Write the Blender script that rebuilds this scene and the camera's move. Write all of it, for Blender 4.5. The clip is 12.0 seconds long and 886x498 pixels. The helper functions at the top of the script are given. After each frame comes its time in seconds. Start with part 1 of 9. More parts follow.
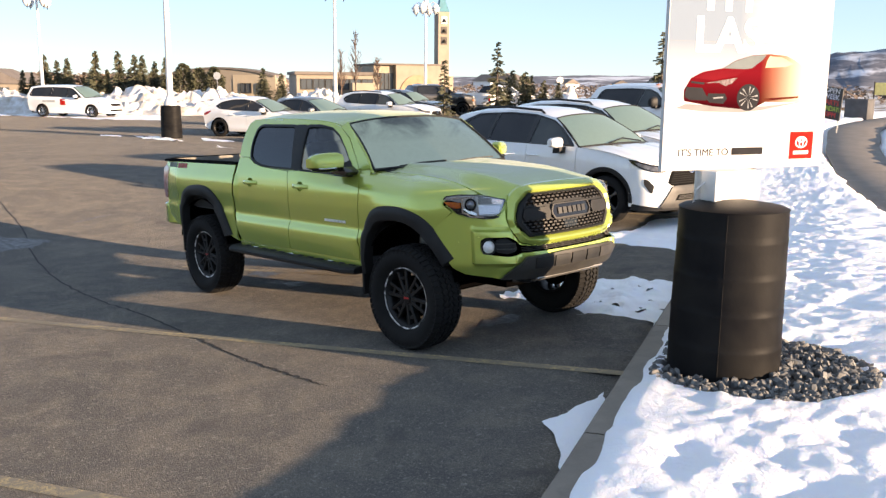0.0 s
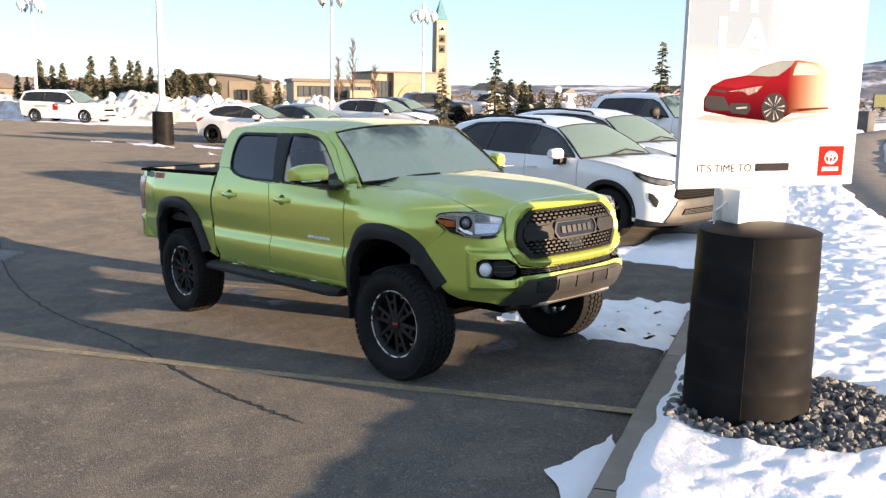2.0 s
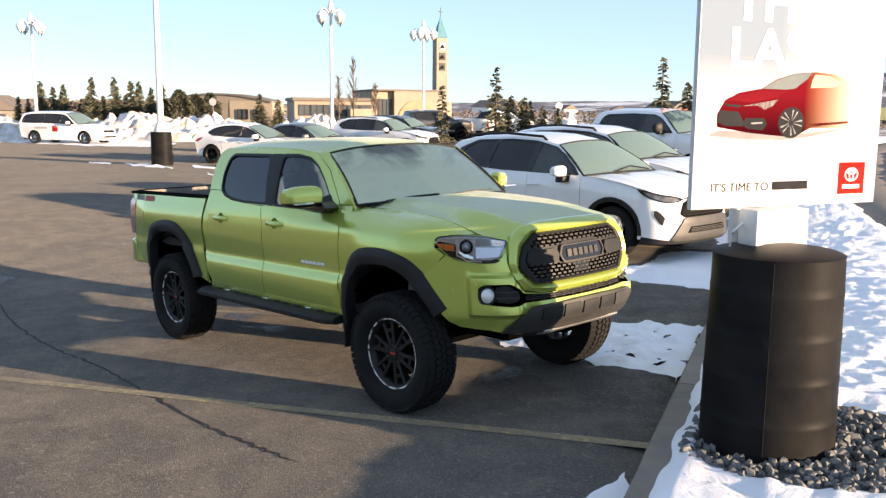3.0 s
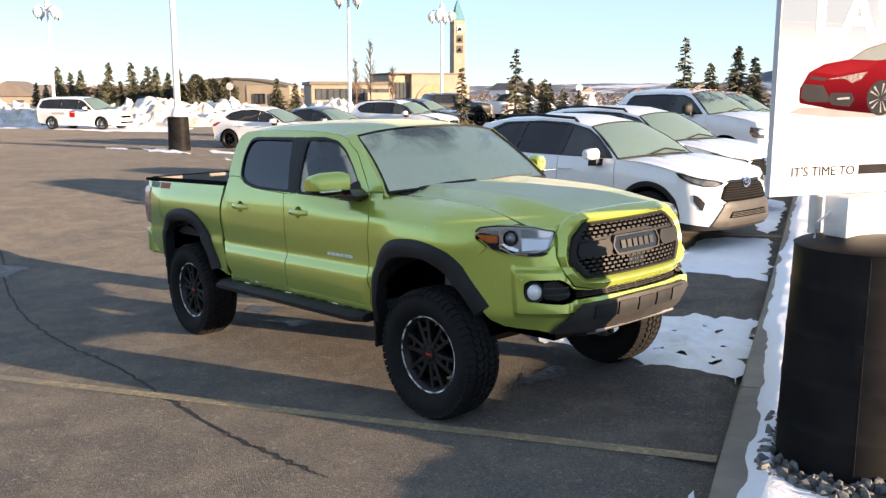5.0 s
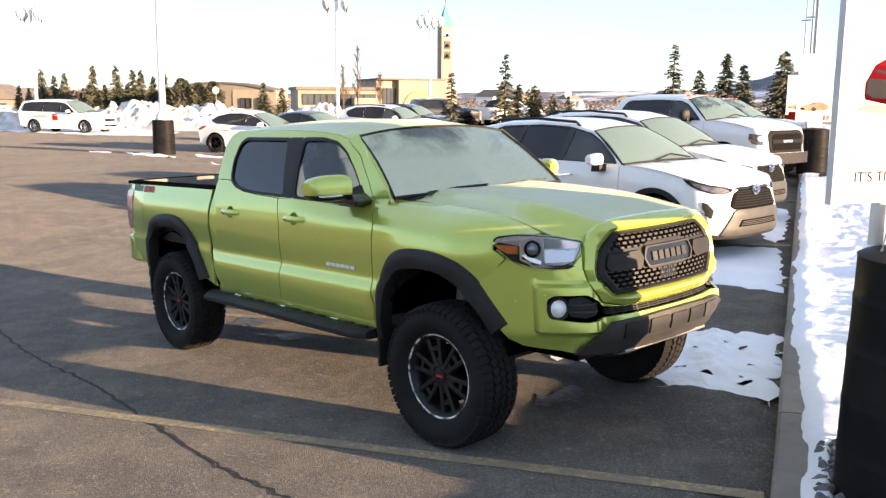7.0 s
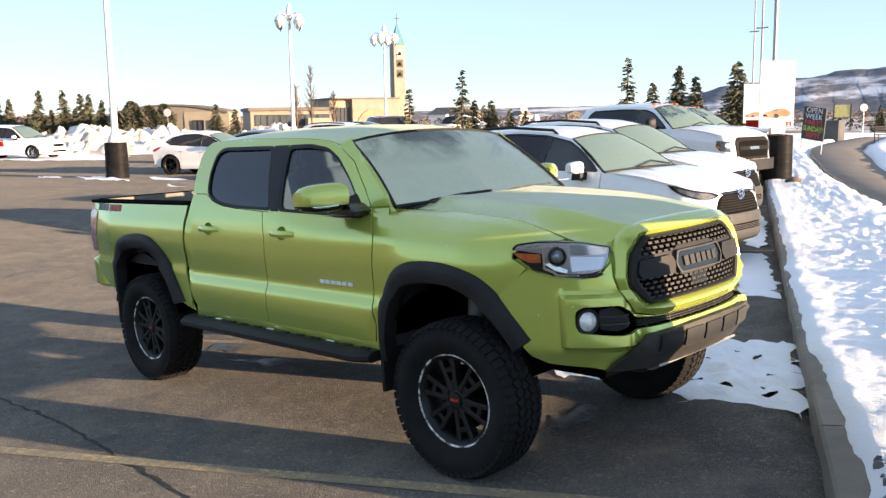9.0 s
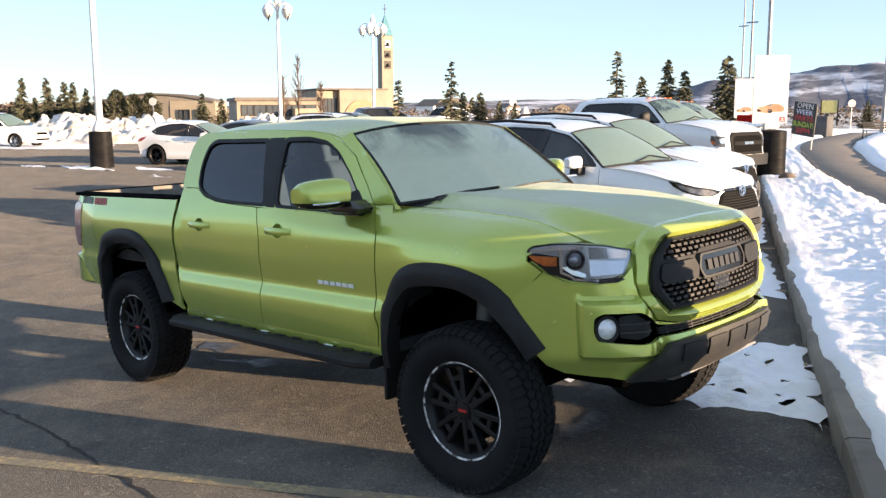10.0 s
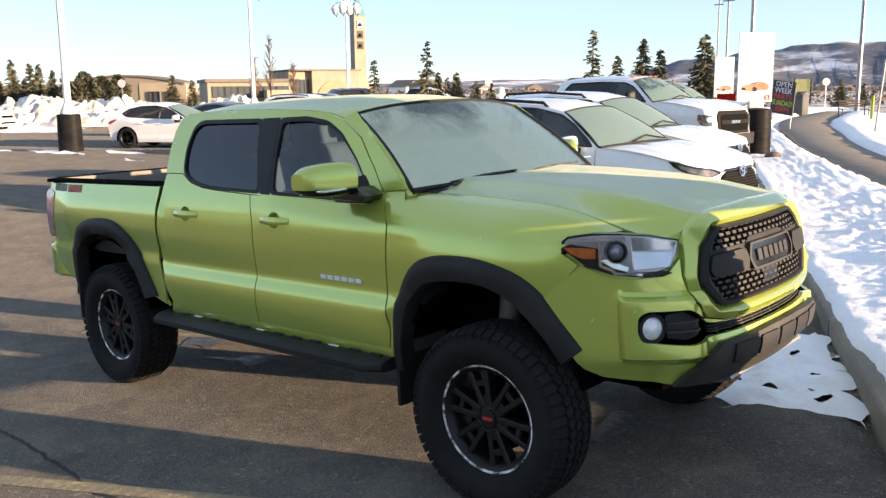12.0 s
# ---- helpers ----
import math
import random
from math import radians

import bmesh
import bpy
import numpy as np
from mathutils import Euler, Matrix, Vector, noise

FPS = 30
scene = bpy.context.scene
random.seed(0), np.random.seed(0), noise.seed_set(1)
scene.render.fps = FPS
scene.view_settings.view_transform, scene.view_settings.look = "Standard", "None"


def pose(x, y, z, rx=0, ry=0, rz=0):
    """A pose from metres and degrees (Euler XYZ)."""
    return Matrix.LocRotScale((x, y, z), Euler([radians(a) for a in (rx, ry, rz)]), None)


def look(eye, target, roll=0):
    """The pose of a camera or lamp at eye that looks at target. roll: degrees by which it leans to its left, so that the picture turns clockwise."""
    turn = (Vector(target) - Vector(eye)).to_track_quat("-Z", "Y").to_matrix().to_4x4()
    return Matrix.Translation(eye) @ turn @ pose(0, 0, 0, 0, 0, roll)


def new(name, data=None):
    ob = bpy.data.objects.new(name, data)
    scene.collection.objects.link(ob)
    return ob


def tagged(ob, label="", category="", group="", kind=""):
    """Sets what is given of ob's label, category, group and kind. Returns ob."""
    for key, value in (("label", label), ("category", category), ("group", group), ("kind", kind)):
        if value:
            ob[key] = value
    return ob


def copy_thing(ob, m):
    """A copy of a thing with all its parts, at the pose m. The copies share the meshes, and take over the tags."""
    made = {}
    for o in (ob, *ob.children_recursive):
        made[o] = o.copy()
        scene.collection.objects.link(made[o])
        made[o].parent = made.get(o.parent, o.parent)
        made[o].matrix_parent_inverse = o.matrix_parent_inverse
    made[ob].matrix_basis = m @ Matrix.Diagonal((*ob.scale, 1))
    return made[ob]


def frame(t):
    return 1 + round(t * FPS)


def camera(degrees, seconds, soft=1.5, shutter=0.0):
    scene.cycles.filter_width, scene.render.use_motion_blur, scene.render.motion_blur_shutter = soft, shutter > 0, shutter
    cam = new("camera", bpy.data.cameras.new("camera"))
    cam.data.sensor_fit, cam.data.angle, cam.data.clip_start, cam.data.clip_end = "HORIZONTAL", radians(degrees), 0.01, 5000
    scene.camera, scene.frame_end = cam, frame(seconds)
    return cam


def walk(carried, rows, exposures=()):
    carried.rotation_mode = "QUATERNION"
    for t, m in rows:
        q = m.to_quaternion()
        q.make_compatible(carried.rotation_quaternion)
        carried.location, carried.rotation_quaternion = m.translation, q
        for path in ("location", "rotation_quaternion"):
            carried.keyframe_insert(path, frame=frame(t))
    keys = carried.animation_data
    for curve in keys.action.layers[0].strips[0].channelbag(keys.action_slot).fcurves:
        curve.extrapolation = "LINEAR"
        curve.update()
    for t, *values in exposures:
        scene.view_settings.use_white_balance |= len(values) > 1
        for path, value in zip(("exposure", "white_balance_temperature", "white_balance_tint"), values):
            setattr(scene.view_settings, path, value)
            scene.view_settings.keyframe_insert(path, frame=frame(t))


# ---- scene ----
cam = camera(53.2, 12.0, soft=1.4)
PATH = [
    (0, (5.079, -5.207, 2.013), (3.636, -3.872, 1.647), 0.5),
    (0.5, (5.014, -5.088, 2.01), (3.568, -3.757, 1.635), 0.7),
    (1, (4.92, -4.967, 2.0), (3.468, -3.644, 1.624), 1.1),
    (1.5, (4.812, -4.879, 1.991), (3.36, -3.554, 1.623), 1.2),
    (2, (4.668, -4.789, 2.0), (3.227, -3.446, 1.652), 1.0),
    (2.5, (4.562, -4.692, 2.009), (3.128, -3.336, 1.683), 0.6),
    (3, (4.458, -4.57, 2.001), (3.009, -3.227, 1.691), 0.4),
    (5, (3.988, -4.328, 1.966), (2.517, -3.017, 1.62), -0.0),
    (5.5, (3.876, -4.303, 1.958), (2.41, -2.993, 1.587), -0.2),
    (6, (3.761, -4.249, 1.942), (2.304, -2.933, 1.563), -0.0),
    (6.5, (3.622, -4.158, 1.926), (2.168, -2.833, 1.563), 0.3),
    (7, (3.523, -4.114, 1.907), (2.072, -2.777, 1.575), 0.4),
    (7.5, (3.42, -4.106, 1.869), (1.986, -2.746, 1.566), 0.1),
    (9.5, (2.879, -3.969, 1.798), (1.506, -2.546, 1.498), -0.7),
    (10, (2.751, -3.906, 1.807), (1.39, -2.474, 1.497), -0.3),
    (10.5, (2.613, -3.849, 1.796), (1.266, -2.405, 1.477), -0.3),
    (11, (2.471, -3.806, 1.79), (1.137, -2.352, 1.467), -0.6),
    (11.5, (2.371, -3.776, 1.792), (1.049, -2.313, 1.46), -0.8),
    (12, (2.309, -3.737, 1.785), (0.996, -2.27, 1.433), -0.6),
]
EXPOSURES = [(0.0, 2.02, 6750, 17), (2.0, 2.13, 6750, 17), (3.0, 2.02, 6650, 16), (5.0, 2.07, 6700, 17), (6.0, 2.28, 6900, 20), (6.5, 2.40, 7100, 21), (7.5, 2.38, 6950, 19), (9.5, 2.10, 6700, 16), (12.0, 2.10, 6850, 17)]
walk(cam, [(t, look(eye, target, roll)) for t, eye, target, roll in PATH], EXPOSURES)
# ---- light ----
SUN_AZ, SUN_EL = 18.5, 7.8
world = bpy.data.worlds.new("sky")
scene.world = world
world.use_nodes = True
wn = world.node_tree
wn.nodes.clear()
sky = wn.nodes.new("ShaderNodeTexSky")
sky.sky_type, sky.sun_disc = "NISHITA", False
sky.sun_elevation, sky.sun_rotation = radians(SUN_EL), radians(90 - SUN_AZ)
bg, wout = wn.nodes.new("ShaderNodeBackground"), wn.nodes.new("ShaderNodeOutputWorld")
sky.air_density, sky.dust_density, sky.ozone_density, sky.altitude = 0.9, 0.1, 3.0, 1500
bg.inputs[1].default_value = 0.12
haze = wn.nodes.new("ShaderNodeMixRGB")     # thin high haze evens the clear sky
haze.inputs[0].default_value = 0.68
haze.inputs[2].default_value = (1.22, 1.52, 1.78, 1)
wn.links.new(sky.outputs[0], haze.inputs[1])
wn.links.new(haze.outputs[0], bg.inputs[0])
wn.links.new(bg.outputs[0], wout.inputs[0])
sun = new("sun", bpy.data.lights.new("sun", "SUN"))
sun.data.energy, sun.data.angle, sun.data.color = 4.1, radians(0.5), (1.0, 0.76, 0.50)
sd = Vector((math.cos(radians(SUN_AZ)) * math.cos(radians(SUN_EL)), math.sin(radians(SUN_AZ)) * math.cos(radians(SUN_EL)), math.sin(radians(SUN_EL))))
sun.rotation_mode = "QUATERNION"
sun.rotation_quaternion = (-sd).to_track_quat("-Z", "Y")
# ---- materials ----
def node_mat(name):
    m = bpy.data.materials.new(name)
    m.use_nodes = True
    nt = m.node_tree
    b = nt.nodes["Principled BSDF"]
    return m, nt, b


def link(nt, a, b):
    nt.links.new(a, b)


def nz(nt, co, scale, detail=5.0, rough=0.55, dist=0.0):
    n = nt.nodes.new("ShaderNodeTexNoise")
    n.inputs["Scale"].default_value, n.inputs["Detail"].default_value = scale, detail
    n.inputs["Roughness"].default_value, n.inputs["Distortion"].default_value = rough, dist
    link(nt, co, n.inputs["Vector"])
    return n.outputs["Fac"]


def ramp(nt, fac, lo, hi, c0=(0, 0, 0, 1), c1=(1, 1, 1, 1)):
    r = nt.nodes.new("ShaderNodeValToRGB")
    r.color_ramp.elements[0].position, r.color_ramp.elements[1].position = lo, hi
    r.color_ramp.elements[0].color, r.color_ramp.elements[1].color = c0, c1
    link(nt, fac, r.inputs["Fac"])
    return r.outputs["Color"]


def mix(nt, fac, a, b, mode="MIX"):
    n = nt.nodes.new("ShaderNodeMix")
    n.data_type, n.blend_type = "RGBA", mode
    for sock, val in ((n.inputs[0], fac), (n.inputs[6], a), (n.inputs[7], b)):
        if isinstance(val, (int, float)):
            sock.default_value = val
        elif isinstance(val, tuple):
            sock.default_value = (*val[:3], 1)
        else:
            link(nt, val, sock)
    return n.outputs[2]


def math_node(nt, op, a, b=0.0):
    n = nt.nodes.new("ShaderNodeMath")
    n.operation = op
    for sock, val in ((n.inputs[0], a), (n.inputs[1], b)):
        if isinstance(val, (int, float)):
            sock.default_value = val
        else:
            link(nt, val, sock)
    return n.outputs[0]


def coords(nt, world=False):
    if world:
        return nt.nodes.new("ShaderNodeNewGeometry").outputs["Position"]
    return nt.nodes.new("ShaderNodeTexCoord").outputs["Object"]


def bump(nt, b, height, strength=0.3, distance=0.01):
    n = nt.nodes.new("ShaderNodeBump")
    n.inputs["Strength"].default_value, n.inputs["Distance"].default_value = strength, distance
    link(nt, height, n.inputs["Height"])
    link(nt, n.outputs[0], b.inputs["Normal"])


def plain(name, c, rough=0.5, metal=0.0, c2=None, scale=6.0, grain=0.0, gscale=200.0, coat=0.0, world=False, spec=0.5, rvar=0.1):
    """A surface with blotches of a second colour, fine relief and uneven gloss."""
    m, nt, b = node_mat(name)
    co = coords(nt, world)
    c2 = c2 or tuple(v * 0.8 for v in c)
    big = nz(nt, co, scale)
    col = mix(nt, ramp(nt, big, 0.35, 0.65), c, c2)
    link(nt, col, b.inputs["Base Color"])
    b.inputs["Metallic"].default_value = metal
    b.inputs["Specular IOR Level"].default_value = spec
    r = math_node(nt, "MULTIPLY_ADD", big, rvar)
    r.node.inputs[2].default_value = rough - rvar / 2
    link(nt, r, b.inputs["Roughness"])
    b.inputs["Coat Weight"].default_value, b.inputs["Coat Roughness"].default_value = coat, 0.04
    if grain:
        bump(nt, b, nz(nt, co, gscale, 3), grain, 0.002)
    return m


def asphalt_mat():
    m, nt, b = node_mat("asphalt")
    co = coords(nt, True)
    vor = nt.nodes.new("ShaderNodeTexVoronoi")
    vor.inputs["Scale"].default_value = 170
    link(nt, co, vor.inputs["Vector"])
    vor2 = nt.nodes.new("ShaderNodeTexVoronoi")
    vor2.inputs["Scale"].default_value = 38
    link(nt, co, vor2.inputs["Vector"])
    big, mid, fine = nz(nt, co, 0.35, 5, 0.6), nz(nt, co, 2.4, 6, 0.65, 0.6), nz(nt, co, 60, 4)
    tone = mix(nt, ramp(nt, big, 0.3, 0.7), (0.118, 0.113, 0.106), (0.186, 0.171, 0.149))
    tone = mix(nt, ramp(nt, mid, 0.45, 0.75), tone, (0.252, 0.222, 0.177))
    chips = mix(nt, ramp(nt, vor.outputs["Distance"], 0.1, 0.55), (1.42, 1.38, 1.32), (0.56, 0.56, 0.56))
    col = mix(nt, 1.0, tone, chips, "MULTIPLY")
    light = ramp(nt, vor2.outputs["Color"], 0.86, 0.95)
    col = mix(nt, math_node(nt, "MULTIPLY", light, 0.35), col, (0.38, 0.35, 0.30))
    grit = ramp(nt, nz(nt, co, 62, 5, 0.8), 0.55, 0.66)
    col = mix(nt, math_node(nt, "MULTIPLY", grit, 0.80), col, (0.40, 0.365, 0.31))
    pit = ramp(nt, nz(nt, co, 45, 5, 0.8), 0.56, 0.66)
    col = mix(nt, math_node(nt, "MULTIPLY", pit, 0.75), col, (0.05, 0.046, 0.042))
    dark = ramp(nt, nz(nt, co, 1.1, 4, 0.5, 1.2), 0.62, 0.74)
    col = mix(nt, math_node(nt, "MULTIPLY", dark, 0.6), col, (0.070, 0.065, 0.060))
    link(nt, col, b.inputs["Base Color"])
    link(nt, ramp(nt, mid, 0.2, 0.8, (0.95,) * 3 + (1,), (0.75,) * 3 + (1,)), b.inputs["Roughness"])
    b.inputs["Specular IOR Level"].default_value = 0.3
    b.inputs["Diffuse Roughness"].default_value = 0.85
    h = math_node(nt, "ADD", math_node(nt, "MULTIPLY", vor.outputs["Distance"], -0.9), fine)
    h = math_node(nt, "ADD", h, math_node(nt, "MULTIPLY", nz(nt, co, 28, 5, 0.7), 1.6))
    bump(nt, b, h, 0.75, 0.009)
    return m


def snow_mat(name="snow", dirt=0.25, tint=(0.86, 0.88, 0.92)):
    m, nt, b = node_mat(name)
    co = coords(nt, True)
    big, fine = nz(nt, co, 1.6, 6, 0.6), nz(nt, co, 22, 6, 0.7)
    col = mix(nt, ramp(nt, big, 0.3, 0.75), tint, (0.80, 0.82, 0.86))
    col = mix(nt, math_node(nt, "MULTIPLY", ramp(nt, nz(nt, co, 3.5, 8, 0.7), 0.62, 0.8), dirt), col, (0.33, 0.28, 0.22))
    link(nt, col, b.inputs["Base Color"])
    b.inputs["Roughness"].default_value = 0.75
    b.inputs["Subsurface Weight"].default_value = 0.25
    b.inputs["Subsurface Radius"].default_value = (0.5, 0.7, 1.0)
    b.inputs["Subsurface Scale"].default_value = 0.03
    crumb = math_node(nt, "ADD", math_node(nt, "ADD", fine, math_node(nt, "MULTIPLY", nz(nt, co, 7, 6, 0.65), 1.8)), math_node(nt, "MULTIPLY", nz(nt, co, 65, 4, 0.7), 0.35))
    bump(nt, b, crumb, 0.50, 0.03)
    return m


def concrete_mat(name="concrete", c=(0.255, 0.225, 0.185), world=True):
    m, nt, b = node_mat(name)
    co = coords(nt, world)
    big, fine = nz(nt, co, 2.2, 7, 0.65), nz(nt, co, 140, 3)
    col = mix(nt, ramp(nt, big, 0.3, 0.7), c, tuple(v * 0.62 for v in c))
    col = mix(nt, math_node(nt, "MULTIPLY", ramp(nt, nz(nt, co, 9, 6, 0.7), 0.55, 0.75), 0.4), col, (0.10, 0.09, 0.08))
    link(nt, col, b.inputs["Base Color"])
    b.inputs["Roughness"].default_value = 0.88
    bump(nt, b, fine, 0.4, 0.003)
    return m


def paint_line_mat():
    m, nt, b = node_mat("worn yellow paint")
    co = coords(nt, True)
    wear = ramp(nt, nz(nt, co, 22, 8, 0.8), 0.36, 0.52)
    chip = ramp(nt, nz(nt, co, 70, 4, 0.6), 0.40, 0.62)
    k = math_node(nt, "MAXIMUM", math_node(nt, "MAXIMUM", wear, chip), ramp(nt, nz(nt, co, 2.6, 5, 0.6, 0.4), 0.42, 0.56))
    col = mix(nt, math_node(nt, "MULTIPLY", k, 0.85), (0.68, 0.49, 0.20), (0.150, 0.136, 0.114))
    link(nt, col, b.inputs["Base Color"])
    b.inputs["Roughness"].default_value = 0.85
    bump(nt, b, nz(nt, co, 120, 3), 0.5, 0.004)
    return m


ASPHALT, SNOW, CONCRETE, LINE = asphalt_mat(), snow_mat(), concrete_mat(), paint_line_mat()
# ---- tools for meshes ----
def finish(bm, smooth=None):
    bmesh.ops.recalc_face_normals(bm, faces=bm.faces[:])
    return bm


def mesh_of(name, bm, material, smooth=True, sharp=35):
    me = bpy.data.meshes.new(name)
    bm.to_mesh(me)
    bm.free()
    mats = material if isinstance(material, (list, tuple)) else [material]
    for m in mats:
        me.materials.append(m)
    if smooth and len(me.polygons):
        me.polygons.foreach_set("use_smooth", [True] * len(me.polygons))
        me.set_sharp_from_angle(angle=radians(sharp))
    return me


def part(name, bm, material, parent=None, label="", smooth=True, sharp=35, m=None):
    """Links a bmesh as one mesh object under a thing or a part."""
    ob = new(name, mesh_of(name, bm, material, smooth, sharp))
    if parent is not None:
        ob.parent = parent
    if m is not None:
        ob.matrix_basis = m
    if label:
        ob["label"] = label
    return ob


def thing(name, m, label, category, group="", kind=""):
    ob = new(name)
    ob.matrix_basis = m
    ob.empty_display_size = 0.2
    return tagged(ob, label, category, group, kind)


def box_bm(x0, y0, z0, x1, y1, z1, bevel=0.0, seg=2, bm=None):
    bm = bm or bmesh.new()
    r = bmesh.ops.create_cube(bm, size=1.0)
    vs = r["verts"]
    for v in vs:
        v.co = Vector((x0 + (v.co.x + 0.5) * (x1 - x0), y0 + (v.co.y + 0.5) * (y1 - y0), z0 + (v.co.z + 0.5) * (z1 - z0)))
    if bevel:
        es = list({e for v in vs for e in v.link_edges})
        bmesh.ops.bevel(bm, geom=es, offset=bevel, segments=seg, affect="EDGES", profile=0.5)
    return bm


def grid_bm(rows, bm=None, closed_u=False, closed_v=False, cap=False):
    """A skin through rows of points (rows of equal length)."""
    bm = bm or bmesh.new()
    vs = [[bm.verts.new(p) for p in row] for row in rows]
    n, k = len(rows), len(rows[0])
    for i in range(n if closed_u else n - 1):
        for j in range(k if closed_v else k - 1):
            q = [vs[i][j], vs[(i + 1) % n][j], vs[(i + 1) % n][(j + 1) % k], vs[i][(j + 1) % k]]
            if len(set(q)) == 4:
                try:
                    bm.faces.new(q)
                except ValueError:
                    pass
    if cap and closed_v:
        for row in (vs[0], vs[-1]):
            try:
                bm.faces.new(row)
            except ValueError:
                pass
    return bm


def lathe_bm(profile, seg=32, axis="z", bm=None, cap=True):
    """Turns (radius, height) pairs round an axis."""
    rows = []
    for r, h in profile:
        row = []
        for i in range(seg):
            a = 2 * math.pi * i / seg
            c, s = r * math.cos(a), r * math.sin(a)
            row.append({"z": (c, s, h), "y": (c, h, s), "x": (h, c, s)}[axis])
        rows.append(row)
    bm = grid_bm(rows, bm, closed_v=True, cap=cap)
    return finish(bm)


def tube_bm(points, radius, seg=8, bm=None):
    """A round bar along points; radius may be a list."""
    bm = bm or bmesh.new()
    pts = [Vector(p) for p in points]
    rows = []
    for i, p in enumerate(pts):
        d = (pts[min(i + 1, len(pts) - 1)] - pts[max(i - 1, 0)]).normalized()
        a = d.cross(Vector((0, 0, 1)) if abs(d.z) < 0.95 else Vector((1, 0, 0))).normalized()
        b = d.cross(a)
        r = radius[i] if isinstance(radius, (list, tuple)) else radius
        rows.append([p + a * r * math.cos(2 * math.pi * k / seg) + b * r * math.sin(2 * math.pi * k / seg) for k in range(seg)])
    grid_bm(rows, bm, closed_v=True, cap=True)
    return finish(bm)


def prism_bm(outline, z0, z1, bm=None, plane="xy", bevel=0.0, seg=2):
    """A flat outline given depth; plane 'xy' is raised in z, 'xz' in y, 'yz' in x."""
    own = bmesh.new()
    def at(p, h):
        return {"xy": (p[0], p[1], h), "xz": (p[0], h, p[1]), "yz": (h, p[0], p[1])}[plane]
    a, b = [own.verts.new(at(p, z0)) for p in outline], [own.verts.new(at(p, z1)) for p in outline]
    own.faces.new(a), own.faces.new(b[::-1])
    for i in range(len(outline)):
        j = (i + 1) % len(outline)
        own.faces.new((a[j], a[i], b[i], b[j]))
    finish(own)
    if bevel:
        caps = [e for e in own.edges if (e.verts[0] in a and e.verts[1] in a) or (e.verts[0] in b and e.verts[1] in b)]
        bmesh.ops.bevel(own, geom=caps, offset=bevel, segments=seg, affect="EDGES", profile=0.5)
    if bm is None:
        return own
    join_bm(bm, own)
    return bm


def join_bm(bm, other):
    me = bpy.data.meshes.new("join")
    other.to_mesh(me)
    other.free()
    bm.from_mesh(me)
    bpy.data.meshes.remove(me)
    return bm


def move_bm(bm, m):
    bmesh.ops.transform(bm, matrix=m, verts=bm.verts[:])
    return bm


def solid(bm, depth):
    """Gives a skin thickness towards the back of its faces."""
    finish(bm)
    bmesh.ops.solidify(bm, geom=bm.faces[:], thickness=depth)
    return bm


def smooth01(a, b, x):
    t = min(1.0, max(0.0, (x - a) / (b - a)))
    return t * t * (3 - 2 * t)


def fbm(x, y, s, z=0.0, octaves=4):
    return noise.fractal(Vector((x * s, y * s, z)), 1.0, 2.0, octaves)


# ---- the lie of the land ----
C0 = Vector((1.55, -0.017, 0))          # foot of the kerb beside the truck
CD = Vector((-0.429, 0.903, 0)).normalized()   # along the kerb
CN = Vector((0.903, 0.429, 0)).normalized()    # away from the lot


def across(x, y):
    return (x - C0.x) * CN.x + (y - C0.y) * CN.y


def along(x, y):
    return (x - C0.x) * CD.x + (y - C0.y) * CD.y


def gz(x, y):
    """Height of the asphalt: a slope down from the kerb, then level ground."""
    d = across(x, y)
    w = smooth01(-16, -5, d) * (1 - smooth01(3, 12, along(x, y))) * (1 - smooth01(8, 30, -along(x, y)))
    near = 0.0415 * x + 0.0086 * y
    return near * w + 0.06 * (1 - w) + 0.006 * fbm(x, y, 0.4) * (1 if d < 0.3 else 0)


def on_kerb(u, v):
    return C0 + CD * u + CN * v


def steps(a, b, near, far, focus):
    """Grid stations, close together round focus."""
    out, x = [], a
    while x < b:
        out.append(x)
        x += near + far * abs(x - focus)
    return out + [b]


# ground: one sheet to the horizon
xs = [-2500, -1200, -600] + steps(-300, 120, 0.35, 0.045, -2) + [300, 700, 1500, 2500]
ys = [-2500, -1200, -600] + steps(-300, 300, 0.35, 0.045, 0) + [600, 1200, 2500]
ground = part("ground", grid_bm([[(x, y, gz(x, y) - 0.25 * smooth01(0.08, 0.5, across(x, y)) * (1 - smooth01(150, 400, across(x, y)))) for y in ys] for x in xs]), ASPHALT)
tagged(ground, "grey-brown asphalt car park with sand and stains", "ground", kind="structure")
# ---- paints and trims for vehicles ----
import mathutils


